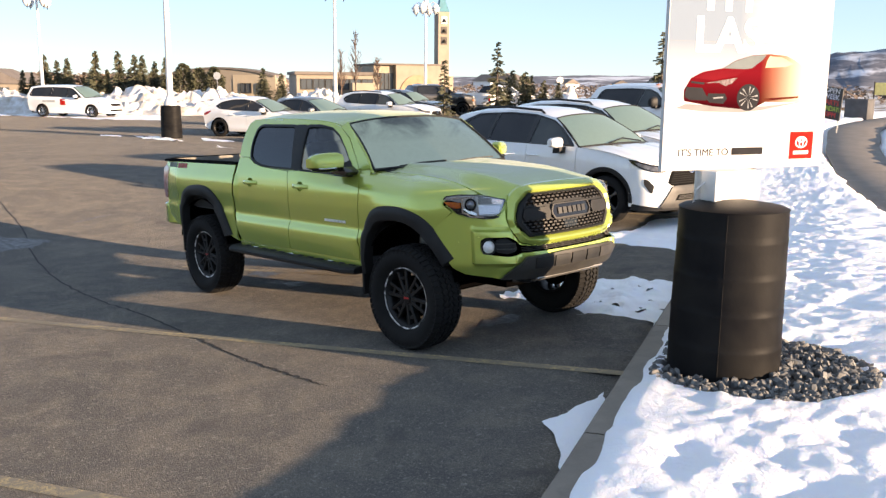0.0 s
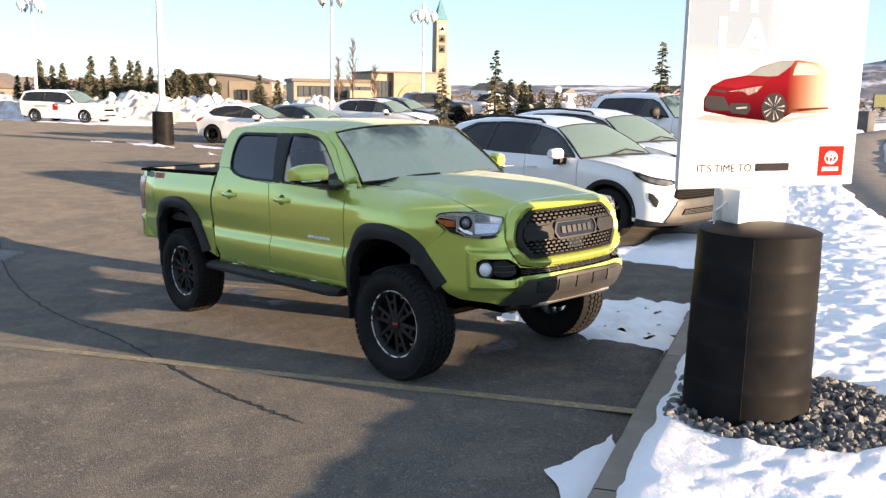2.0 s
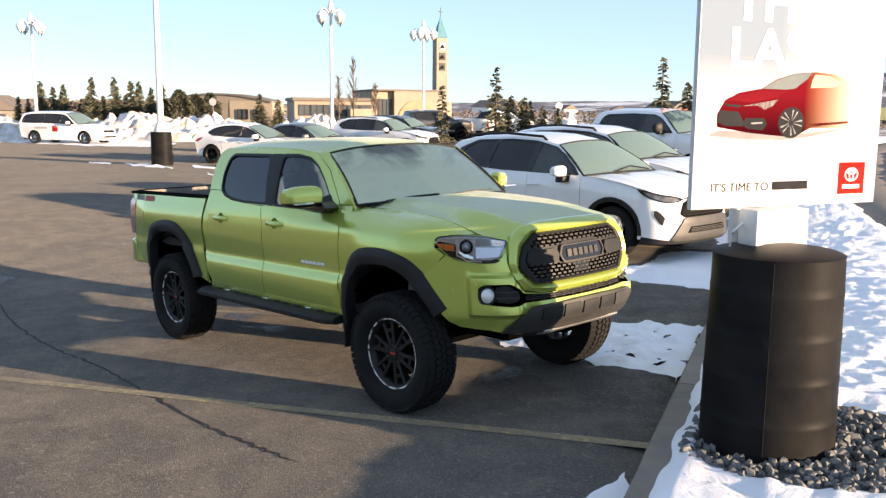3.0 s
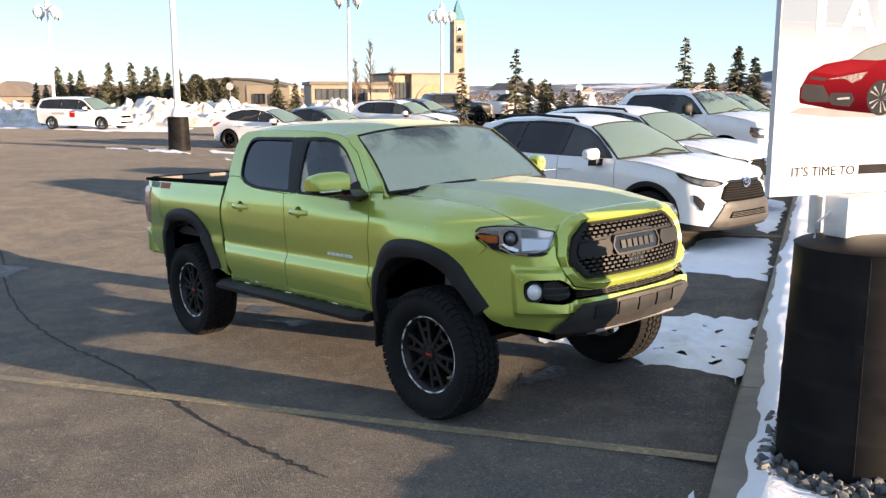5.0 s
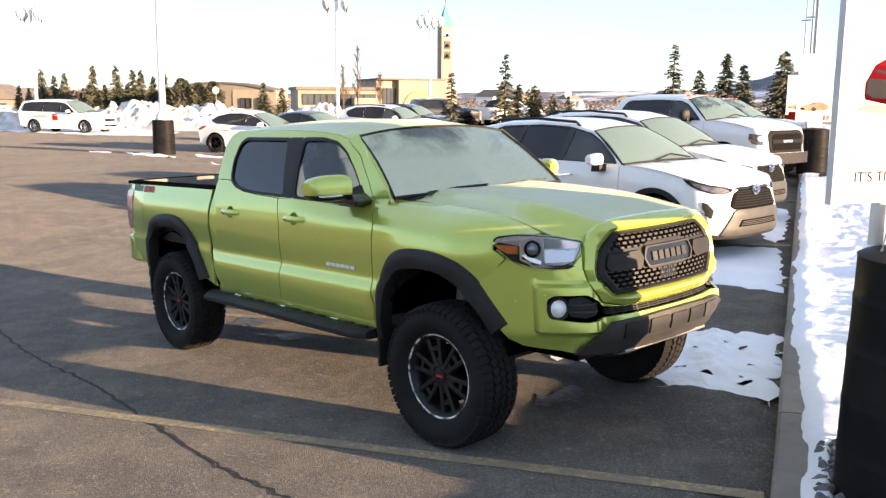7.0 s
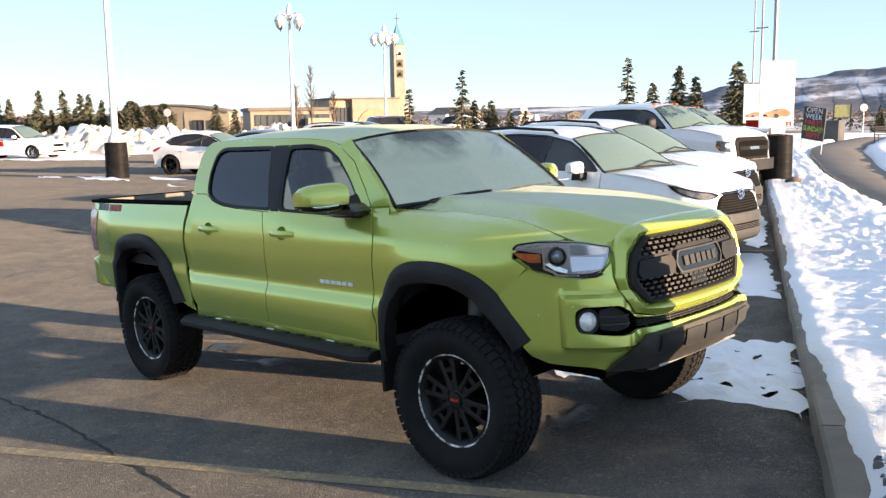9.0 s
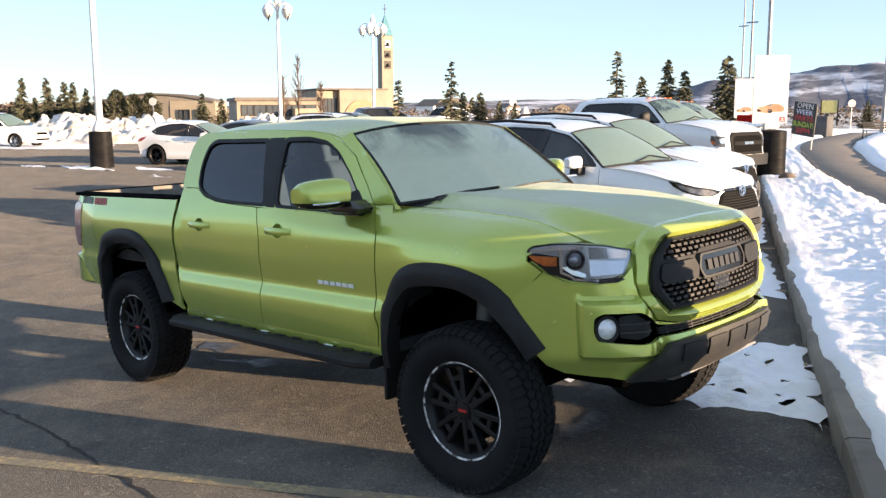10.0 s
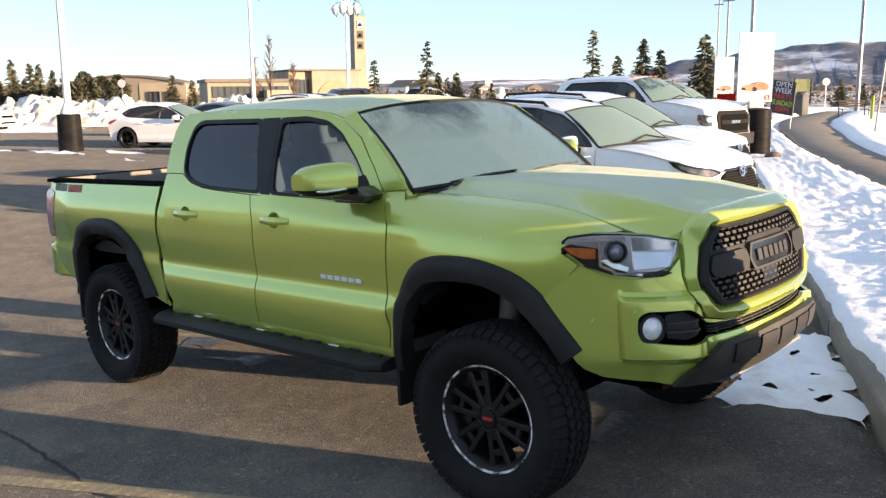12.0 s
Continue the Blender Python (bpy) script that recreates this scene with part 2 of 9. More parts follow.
def car_paint(name, c, flake=0.0, rough=0.35, frost=0.0):
    m, nt, b = node_mat(name)
    co = coords(nt)
    big, dust = nz(nt, co, 1.4, 5), nz(nt, co, 9, 7, 0.7)
    col = mix(nt, ramp(nt, big, 0.3, 0.7), c, tuple(v * 0.93 for v in c))
    col = mix(nt, math_node(nt, "MULTIPLY", ramp(nt, dust, 0.5, 0.8), 0.10), col, (0.25, 0.23, 0.19))
    rough_out = math_node(nt, "MULTIPLY_ADD", dust, 0.12)
    rough_out.node.inputs[2].default_value = rough - 0.05
    if frost:
        # rime lies on the upper faces
        nrm = nt.nodes.new("ShaderNodeNewGeometry").outputs["Normal"]
        sep = nt.nodes.new("ShaderNodeSeparateXYZ")
        link(nt, nrm, sep.inputs[0])
        k = nt.nodes.new("ShaderNodeMapRange")
        k.inputs["From Min"].default_value, k.inputs["From Max"].default_value = 0.945, 0.998
        link(nt, sep.outputs[2], k.inputs["Value"])
        speck = ramp(nt, nz(nt, co, 160, 6, 0.75), 0.20, 0.55)
        patch_n = ramp(nt, nz(nt, co, 2.2, 5, 0.6, 0.8), 0.12, 0.50)
        fac = math_node(nt, "MULTIPLY", math_node(nt, "MULTIPLY", k.outputs[0], speck), patch_n)
        fac = math_node(nt, "MULTIPLY", fac, frost)
        col = mix(nt, fac, col, (0.60, 0.62, 0.54))
        rough_out = math_node(nt, "MAXIMUM", rough_out, math_node(nt, "MULTIPLY", fac, 1.2))
        ct = math_node(nt, "SUBTRACT", 1.0, math_node(nt, "MULTIPLY", fac, 1.3))
        ct.node.use_clamp = True
        link(nt, ct, b.inputs["Coat Weight"])
    else:
        b.inputs["Coat Weight"].default_value = 1.0
    link(nt, col, b.inputs["Base Color"])
    link(nt, rough_out, b.inputs["Roughness"])
    b.inputs["Metallic"].default_value = flake
    b.inputs["Coat Roughness"].default_value = 0.02
    b.inputs["Coat IOR"].default_value = 1.55
    return m


def glass_mat(name, tint, gloss_rough=0.02, ior=1.85):
    m, nt, b = node_mat(name)
    nt.nodes.remove(b)
    out = nt.nodes["Material Output"]
    tr, gl, mx, fr = (nt.nodes.new(k) for k in ("ShaderNodeBsdfTransparent", "ShaderNodeBsdfGlossy", "ShaderNodeMixShader", "ShaderNodeFresnel"))
    tr.inputs[0].default_value = (*tint, 1)
    gl.inputs["Roughness"].default_value = gloss_rough
    fr.inputs["IOR"].default_value = ior
    link(nt, fr.outputs[0], mx.inputs[0]), link(nt, tr.outputs[0], mx.inputs[1]), link(nt, gl.outputs[0], mx.inputs[2])
    link(nt, mx.outputs[0], out.inputs[0])
    return m


def frost_glass(name, c=(0.60, 0.595, 0.44), clear_scale=1.7, sheen=0.98, rough=0.30):
    """A windscreen under rime, with clearer, darker patches near its upper edge."""
    m, nt, b = node_mat(name)
    co = coords(nt)
    fine = nz(nt, co, 130, 6, 0.8)
    blot = nz(nt, co, clear_scale, 6, 0.62, 0.7)
    sep = nt.nodes.new("ShaderNodeSeparateXYZ")
    link(nt, co, sep.inputs[0])
    hi = nt.nodes.new("ShaderNodeMapRange")
    hi.inputs["From Min"].default_value, hi.inputs["From Max"].default_value = 1.56, 1.72
    link(nt, sep.outputs[2], hi.inputs["Value"])
    open_k = math_node(nt, "MULTIPLY", ramp(nt, blot, 0.47, 0.60), hi.outputs[0])
    speck = ramp(nt, fine, 0.35, 0.68)
    k = math_node(nt, "MULTIPLY", open_k, math_node(nt, "SUBTRACT", 1.25, speck))
    k.node.use_clamp = True
    streak = nz(nt, co, 7, 4, 0.6, 2.0)
    col = mix(nt, ramp(nt, streak, 0.3, 0.7), c, tuple(v * 0.92 for v in c))
    col = mix(nt, math_node(nt, "MULTIPLY", speck, 0.3), col, tuple(v * 1.15 for v in c))
    col = mix(nt, k, col, (0.04, 0.045, 0.06))
    link(nt, col, b.inputs["Base Color"])
    r = ramp(nt, k, 0.0, 1.0, (rough, rough, rough, 1), (0.10, 0.10, 0.10, 1))
    link(nt, r, b.inputs["Roughness"])
    bump(nt, b, fine, 0.25, 0.002)
    b.inputs["Specular IOR Level"].default_value = 0.15
    b.inputs["Metallic"].default_value = sheen
    return m


LIME = car_paint("lime metallic paint", (0.462, 0.552, 0.102), 0.50, 0.24)
LIME_RIME = car_paint("lime paint with rime", (0.462, 0.552, 0.102), 0.50, 0.24, frost=1.0)
WHITE = car_paint("white car paint", (0.78, 0.79, 0.80), 0.0, 0.3)
BLACKPAINT = car_paint("black car paint", (0.012, 0.013, 0.016), 0.2, 0.3)
TRIM = plain("black plastic trim", (0.0095, 0.0098, 0.0105), 0.58, 0, (0.016, 0.016, 0.016), 8, 0.25, 500, 0.0, False, 0.28)
DUSTTRIM = plain("dusty black rubber", (0.035, 0.033, 0.030), 0.8, 0, (0.10, 0.095, 0.085), 30, 0, 1, 0.0, False, 0.2)
GLOSSBLACK = plain("gloss black", (0.01, 0.01, 0.011), 0.15)
GREYTRIM = plain("grey bumper plastic", (0.024, 0.023, 0.022), 0.55, 0, (0.038, 0.036, 0.033), 7, 0.2, 400, 0.0, False, 0.35)
RUBBER = plain("tyre rubber", (0.0055, 0.0055, 0.006), 0.85, 0, (0.012, 0.0115, 0.011), 5, 0.4, 160, 0.0, False, 0.25)
RIMBLACK = plain("matt black alloy", (0.008, 0.008, 0.009), 0.42, 0.2, (0.012, 0.012, 0.012), 9, 0, 1, 0.0, False, 0.35)
SILVER = plain("silver metal", (0.62, 0.63, 0.65), 0.22, 1.0, (0.5, 0.5, 0.52), 12)
CHROME = plain("chrome", (0.80, 0.81, 0.83), 0.08, 1.0)
# near black without gloss: the deep shade of recesses is put into the colour
WELL = plain("near-black recess and underside", (0.0014, 0.0014, 0.0015), 0.9, 0, (0.0022, 0.002, 0.002), 5, 0, 1, 0.0, False, 0.0)
BADGE = plain("bright badge", (0.80, 0.81, 0.82), 0.35, 0.1, (0.7, 0.71, 0.72), 20)
REDCAP = plain("red badge", (0.45, 0.02, 0.02), 0.4)
AMBER = plain("amber lens", (0.75, 0.18, 0.015), 0.15, 0, (0.55, 0.10, 0.01), 30, 0, 1, 1.0)
REDLENS = plain("red lamp lens", (0.35, 0.015, 0.015), 0.12, 0, (0.22, 0.01, 0.01), 20, 0, 1, 1.0)
LAMPGLASS = plain("clear lamp lens", (0.74, 0.76, 0.79), 0.16, 0.75, (0.60, 0.62, 0.66), 5, 0, 1, 1.0)
DARKLAMP = plain("grey lamp bowl", (0.42, 0.43, 0.45), 0.25, 0.6, (0.30, 0.31, 0.33), 8)
LAMPLENS = plain("lamp projector", (0.30, 0.32, 0.36), 0.05, 0.4, (0.12, 0.12, 0.14), 30, 0, 1, 1.0)
DARKGLASS = glass_mat("dark tinted glass", (0.045, 0.052, 0.072), 0.02, 1.62)
CLEARGLASS = glass_mat("lightly tinted glass", (0.34, 0.52, 0.66), 0.02, 1.75)
COVERGLASS = glass_mat("clear lamp cover", (0.95, 0.96, 0.97), 0.02, 1.35)
FROSTGLASS = frost_glass("frosted windscreen", (0.56, 0.595, 0.44), 1.9, 1.0, 0.25)
FROSTGLASS2 = frost_glass("pale green frosted windscreen", (0.42, 0.52, 0.40), 2.3, 0.9, 0.42)
SEATGREY = plain("grey seat fabric", (0.085, 0.088, 0.092), 0.85, 0, (0.065, 0.067, 0.07), 12, 0.3, 400)
CABDARK = plain("dark cabin trim", (0.05, 0.052, 0.056), 0.8, 0, (0.065, 0.067, 0.07), 8)
BEDCAP = plain("matt bed cap plastic", (0.008, 0.008, 0.0085), 0.9, 0, (0.012, 0.012, 0.012), 8, 0.3, 300, 0.0, False, 0.0)
SALT, nt, b = node_mat("dried salt on rubber")
co = coords(nt)
link(nt, mix(nt, ramp(nt, nz(nt, co, 13, 5, 0.75), 0.42, 0.56), (0.012, 0.012, 0.012), (0.72, 0.71, 0.69)), b.inputs["Base Color"])
b.inputs["Roughness"].default_value = 0.9


def tab(table, v):
    """Reads a table of (position, value) pairs by a smooth line."""
    if v <= table[0][0]:
        return table[0][1]
    for (a, p), (b, q) in zip(table, table[1:]):
        if v <= b:
            return p + (q - p) * (v - a) / (b - a)
    return table[-1][1]


def inside(poly, x, y):
    c, j = False, len(poly) - 1
    for i in range(len(poly)):
        (xi, yi), (xj, yj) = poly[i], poly[j]
        if (yi > y) != (yj > y) and x < (xj - xi) * (y - yi) / (yj - yi) + xi:
            c = not c
        j = i
    return c


def rounded(poly, r=0.03, n=4):
    """The outline with its corners rounded."""
    out, k = [], len(poly)
    for i in range(k):
        p, a, b = Vector(poly[i]), Vector(poly[i - 1]), Vector(poly[(i + 1) % k])
        da, db = a - p, b - p
        ra, rb = min(r, da.length * 0.45), min(r, db.length * 0.45)
        s, e = p + da.normalized() * ra, p + db.normalized() * rb
        for j in range(n + 1):
            t = j / n
            q = s * (1 - t) ** 2 + p * 2 * t * (1 - t) + e * t * t
            out.append((q.x, q.y))
    return out


def dense(poly, step):
    out = []
    for i, p in enumerate(poly):
        q = poly[(i + 1) % len(poly)]
        n = max(1, int(math.hypot(q[0] - p[0], q[1] - p[1]) / step))
        out += [(p[0] + (q[0] - p[0]) * k / n, p[1] + (q[1] - p[1]) * k / n) for k in range(n)]
    return out


def patch(outline, to3d, step=0.03, holes=(), depth=0.012, bm=None, lift=0.0):
    """A panel cut to an outline (with holes) and laid on a curved surface, with thickness behind it.
    to3d(a, b, d) gives the place at (a, b), d in front of the surface."""
    loops = [dense(o, step) for o in (outline, *holes)]
    pts, edges = [], []
    for lp in loops:
        k = len(pts)
        pts += [Vector(p) for p in lp]
        edges += [(k + i, k + (i + 1) % len(lp)) for i in range(len(lp))]
    a0, a1 = min(p[0] for p in outline), max(p[0] for p in outline)
    b0, b1 = min(p[1] for p in outline), max(p[1] for p in outline)
    rim = [p for lp in loops for p in lp]
    cell = {}
    for p in rim:
        cell.setdefault((int(p[0] // step), int(p[1] // step)), []).append(p)
    na, nb = int((a1 - a0) / step), int((b1 - b0) / step)
    for i in range(1, na + 1):
        for j in range(1, nb + 1):
            x, y = a0 + (a1 - a0) * i / (na + 1), b0 + (b1 - b0) * j / (nb + 1)
            ci, cj = int(x // step), int(y // step)
            if any(math.hypot(x - p[0], y - p[1]) < step * 0.55 for u in (-1, 0, 1) for v in (-1, 0, 1) for p in cell.get((ci + u, cj + v), ())):
                continue
            if inside(outline, x, y) and not any(inside(h, x, y) for h in holes):
                pts.append(Vector((x, y)))
    vs, _, fs, *_ = mathutils.geometry.delaunay_2d_cdt(pts, edges, [], 0, 1e-5)
    own = bmesh.new()
    keep = []
    for f in fs:
        cx, cy = sum(vs[i].x for i in f) / 3, sum(vs[i].y for i in f) / 3
        if inside(outline, cx, cy) and not any(inside(h, cx, cy) for h in holes):
            keep.append(f)
    front = [own.verts.new(to3d(v.x, v.y, lift)) for v in vs]
    back = [own.verts.new(to3d(v.x, v.y, lift - depth)) for v in vs] if depth else None
    count = {}
    for f in keep:
        own.faces.new([front[i] for i in f])
        if depth:
            own.faces.new([back[i] for i in reversed(f)])
        for i in range(3):
            e = (f[i], f[(i + 1) % 3])
            count[e] = count.get(e, 0) + 1
    if depth:
        for (i, j) in list(count):
            if (j, i) not in count:
                own.faces.new((front[j], front[i], back[i], back[j]))
    loose = [v for v in own.verts if not v.link_faces]
    bmesh.ops.delete(own, geom=loose, context="VERTS")
    finish(own)
    if bm is None:
        return own
    return join_bm(bm, own)


def reach(poly, c, a):
    """How far the outline lies from c in direction a."""
    dx, dy, best = math.cos(a), math.sin(a), 0.0
    for (x0, y0), (x1, y1) in zip(poly, poly[1:] + poly[:1]):
        ex, ey = x1 - x0, y1 - y0
        den = dx * ey - dy * ex
        if abs(den) < 1e-9:
            continue
        t = ((x0 - c[0]) * ey - (y0 - c[1]) * ex) / den
        k = ((x0 - c[0]) * dy - (y0 - c[1]) * dx) / den
        if t > 0 and -1e-6 <= k <= 1 + 1e-6:
            best = max(best, t)
    return best


def ring_loft(outer, inner, stations, to3d, c):
    """A folded ring between two outlines; stations are (share of the way in, height)."""
    angles = sorted({round(math.atan2(p[1] - c[1], p[0] - c[0]), 4) for p in list(outer) + list(inner)} | {round(-math.pi + 2 * math.pi * i / 90, 4) for i in range(90)})
    rows = []
    for a in angles:
        ro, ri = reach(list(outer), c, a), reach(list(inner), c, a)
        rows.append([to3d(c[0] + (ro + (ri - ro) * k) * math.cos(a), c[1] + (ro + (ri - ro) * k) * math.sin(a), d) for k, d in stations])
    return finish(grid_bm(rows, closed_u=True))


def mirrored(fn):
    """The same mapping on the other side of the vehicle."""
    def other(a, b, d):
        p = Vector(fn(a, b, d))
        return Vector((p.x, -p.y, p.z))
    return other


# ---- the lime pickup ----
PROF = [(0.50, 0.888), (0.58, 0.905), (0.64, 0.922), (0.72, 0.934), (0.79, 0.936), (0.83, 0.930), (0.87, 0.910), (0.89, 0.9055), (0.93, 0.910), (1.05, 0.922), (1.15, 0.921), (1.25, 0.909),
        (1.34, 0.886), (1.40, 0.868), (1.50, 0.832), (1.60, 0.790), (1.70, 0.742), (1.76, 0.705), (1.80, 0.660), (1.84, 0.5)]
PLAIN_PROF = [(0.50, 0.890), (0.64, 0.912), (0.80, 0.917), (1.05, 0.922), (1.15, 0.921), (1.25, 0.909), (1.34, 0.886), (1.40, 0.868)]


def side_y(x, z):
    """Half width of the body side; the sill bulge ends in a slant ahead of the front wheel."""
    cut = -0.56 - (0.62 - z) * 0.45 if z < 0.89 else 0
    k = smooth01(-2.48, -2.44, x) * (1 - smooth01(cut - 0.05, cut, x)) if z < 0.90 else 1.0
    y = tab(PROF, z) * k + tab(PLAIN_PROF if z < 1.38 else PROF, z) * (1 - k)
    if x < -2.42 and z < 1.38:
        y += 0.012 * smooth01(0.95, 1.1, z) * (1 - smooth01(1.18, 1.30, z)) * smooth01(-4.0, -3.6, x) - 0.03 * smooth01(-3.6, -4.05, x)
    if -0.5 < x and z < 1.3:
        y += 0.012 * smooth01(-0.45, -0.2, x) * (1 - smooth01(0.25, 0.5, x))
    return y


def on_side(x, z, d):
    return Vector((x, -(side_y(x, z) + d), z))


PLAN = [(0.0, 0.99, 0.0), (0.2, 0.985, 0.2), (0.401, 0.965, 0.4), (0.576, 0.925, 0.57), (0.721, 0.86, 0.70), (0.862, 0.76, 0.80), (1.001, 0.64, 0.87), (1.148, 0.50, 0.915), (1.35, 0.30, 0.930)]
NOSE = [(0.55, -0.08), (0.60, -0.05), (0.66, 0), (0.72, 0.015), (0.76, 0.01), (0.82, -0.01), (0.9, -0.02), (1.0, -0.03), (1.1, -0.05), (1.2, -0.085), (1.28, -0.13), (1.34, -0.2)]


def plan_at(a):
    ks = [p[0] for p in PLAN]
    i = max(1, min(len(PLAN) - 2, next((j for j, k in enumerate(ks) if k > a), len(ks)) - 1))
    t = (a - ks[i]) / (ks[i + 1] - ks[i]) if i + 1 < len(ks) else 0
    def hermite(c):
        p0, p1 = PLAN[i][c], PLAN[i + 1][c]
        m0 = (PLAN[i + 1][c] - PLAN[i - 1][c]) / (ks[i + 1] - ks[i - 1]) * (ks[i + 1] - ks[i])
        j = min(i + 2, len(PLAN) - 1)
        m1 = (PLAN[j][c] - PLAN[i][c]) / (ks[j] - ks[i]) * (ks[i + 1] - ks[i])
        return p0 * (2 * t**3 - 3 * t**2 + 1) + m0 * (t**3 - 2 * t**2 + t) + p1 * (3 * t**2 - 2 * t**3) + m1 * (t**3 - t**2)
    if a < ks[1]:
        return 0.99 - 0.125 * a * a, a
    return hermite(1), hermite(2)


def on_nose(s, z, d):
    a = abs(s)
    x, y = plan_at(a)
    x2, y2 = plan_at(a + 0.01)
    t = Vector((x2 - x, y2 - y)).normalized()
    n = Vector((t.y, -t.x))
    k = smooth01(0.58, 0.66, a) * (1 - smooth01(0.945, 0.992, a)) * smooth01(0.682, 0.716, z) * (1 - smooth01(0.938, 0.970, z))
    chin = -0.045 * (1 - smooth01(0.595, 0.70, z)) * smooth01(0.72, 0.82, a)
    rise = 0.040 * k + chin + d
    off = tab(NOSE, z) * max(0.15, n.x) + rise
    return Vector((x + n.x * off, (y + n.y * rise) * (1 if s >= 0 else -1), z))


def hood_z(x, y):
    a = abs(y)
    base = tab([(-0.5, 1.372), (-0.2, 1.368), (0.1, 1.355), (0.4, 1.328), (0.65, 1.295), (0.8, 1.270), (0.92, 1.235), (1.0, 1.20)], x)
    ridge = 0.022 * math.exp(-((a - 0.43) / 0.09) ** 2) * smooth01(0.8, 0.3, x) + 0.014 * (1 - smooth01(0.3, 0.42, a)) * smooth01(0.85, 0.5, x)
    return base + ridge - 0.030 * smooth01(0.5, 0.73, a) - 0.085 * smooth01(0.46, 0.68, a) * smooth01(0.25, 0.82, x)


def on_hood(x, y, d):
    return Vector((x, y, hood_z(x, y) + d))


def on_fender(x, q, d):
    """The front wing: the body side up to its shoulder, then over to the bonnet's edge."""
    if q <= 1.10:
        return on_side(x, q, d)
    t = (q - 1.10) / 0.36
    w = smooth01(-0.5, 0.05, x)
    y0 = side_y(x, 1.10)
    rear = [(0, y0, 1.10), (0.25, 0.915, 1.20), (0.5, 0.898, 1.285), (0.72, 0.872, 1.335), (0.85, 0.80, 1.350), (1, 0.725, hood_z(x, 0.725))]
    zt = hood_z(x, 0.725)
    fore = [(0, y0, 1.10), (0.25, 0.918, 1.10 + (zt - 1.10) * 0.36), (0.5, 0.885, 1.10 + (zt - 1.10) * 0.66), (0.75, 0.815, 1.10 + (zt - 1.10) * 0.90), (1, 0.725, zt)]
    y = tab([(a, b) for a, b, _ in rear], t) * (1 - w) + tab([(a, b) for a, b, _ in fore], t) * w
    z = tab([(a, c) for a, _, c in rear], t) * (1 - w) + tab([(a, c) for a, _, c in fore], t) * w
    return Vector((x, -(y + d), z + d * 0.6 * smooth01(0.2, 0.8, t)))


FLARE_F_OUT = [(-0.490, 0.54), (-0.484, 0.70), (-0.462, 0.86), (-0.372, 1.01), (-0.25, 1.085), (-0.08, 1.105), (0.09, 1.093), (0.235, 1.05), (0.335, 0.975), (0.42, 0.865), (0.485, 0.782), (0.520, 0.735)]
FLARE_F_IN = [(-0.435, 0.53), (-0.425, 0.69), (-0.375, 0.845), (-0.285, 0.945), (-0.185, 0.98), (-0.05, 0.992), (0.07, 0.985), (0.175, 0.95), (0.265, 0.885), (0.345, 0.80), (0.402, 0.715), (0.428, 0.672)]
FLARE_R_OUT = [(-3.60, 0.66), (-3.608, 0.80), (-3.600, 0.92), (-3.50, 1.045), (-3.36, 1.105), (-3.17, 1.127), (-2.99, 1.112), (-2.86, 1.055), (-2.765, 0.965), (-2.675, 0.85), (-2.605, 0.74), (-2.56, 0.665)]
FLARE_R_IN = [(-3.555, 0.65), (-3.548, 0.77), (-3.525, 0.87), (-3.45, 0.955), (-3.34, 1.0), (-3.19, 1.015), (-3.05, 1.005), (-2.94, 0.955), (-2.86, 0.88), (-2.78, 0.79), (-2.73, 0.70), (-2.70, 0.635)]


def between(a, b, k):
    return [(p[0] + (q[0] - p[0]) * k, p[1] + (q[1] - p[1]) * k) for p, q in zip(a, b)]


def smooth_line(pts, n=4):
    """A curve through the points."""
    out = []
    for i in range(len(pts) - 1):
        p0, p1, p2, p3 = (Vector(pts[max(0, min(len(pts) - 1, i + k))]) for k in (-1, 0, 1, 2))
        for j in range(n):
            t = j / n
            out.append(tuple(0.5 * ((2 * p1) + (p2 - p0) * t + (2 * p0 - 5 * p1 + 4 * p2 - p3) * t * t + (3 * p1 - p0 - 3 * p2 + p3) * t**3)))
    return out + [tuple(pts[-1])]


def both(fn):
    return (("right", fn), ("left", mirrored(fn)))


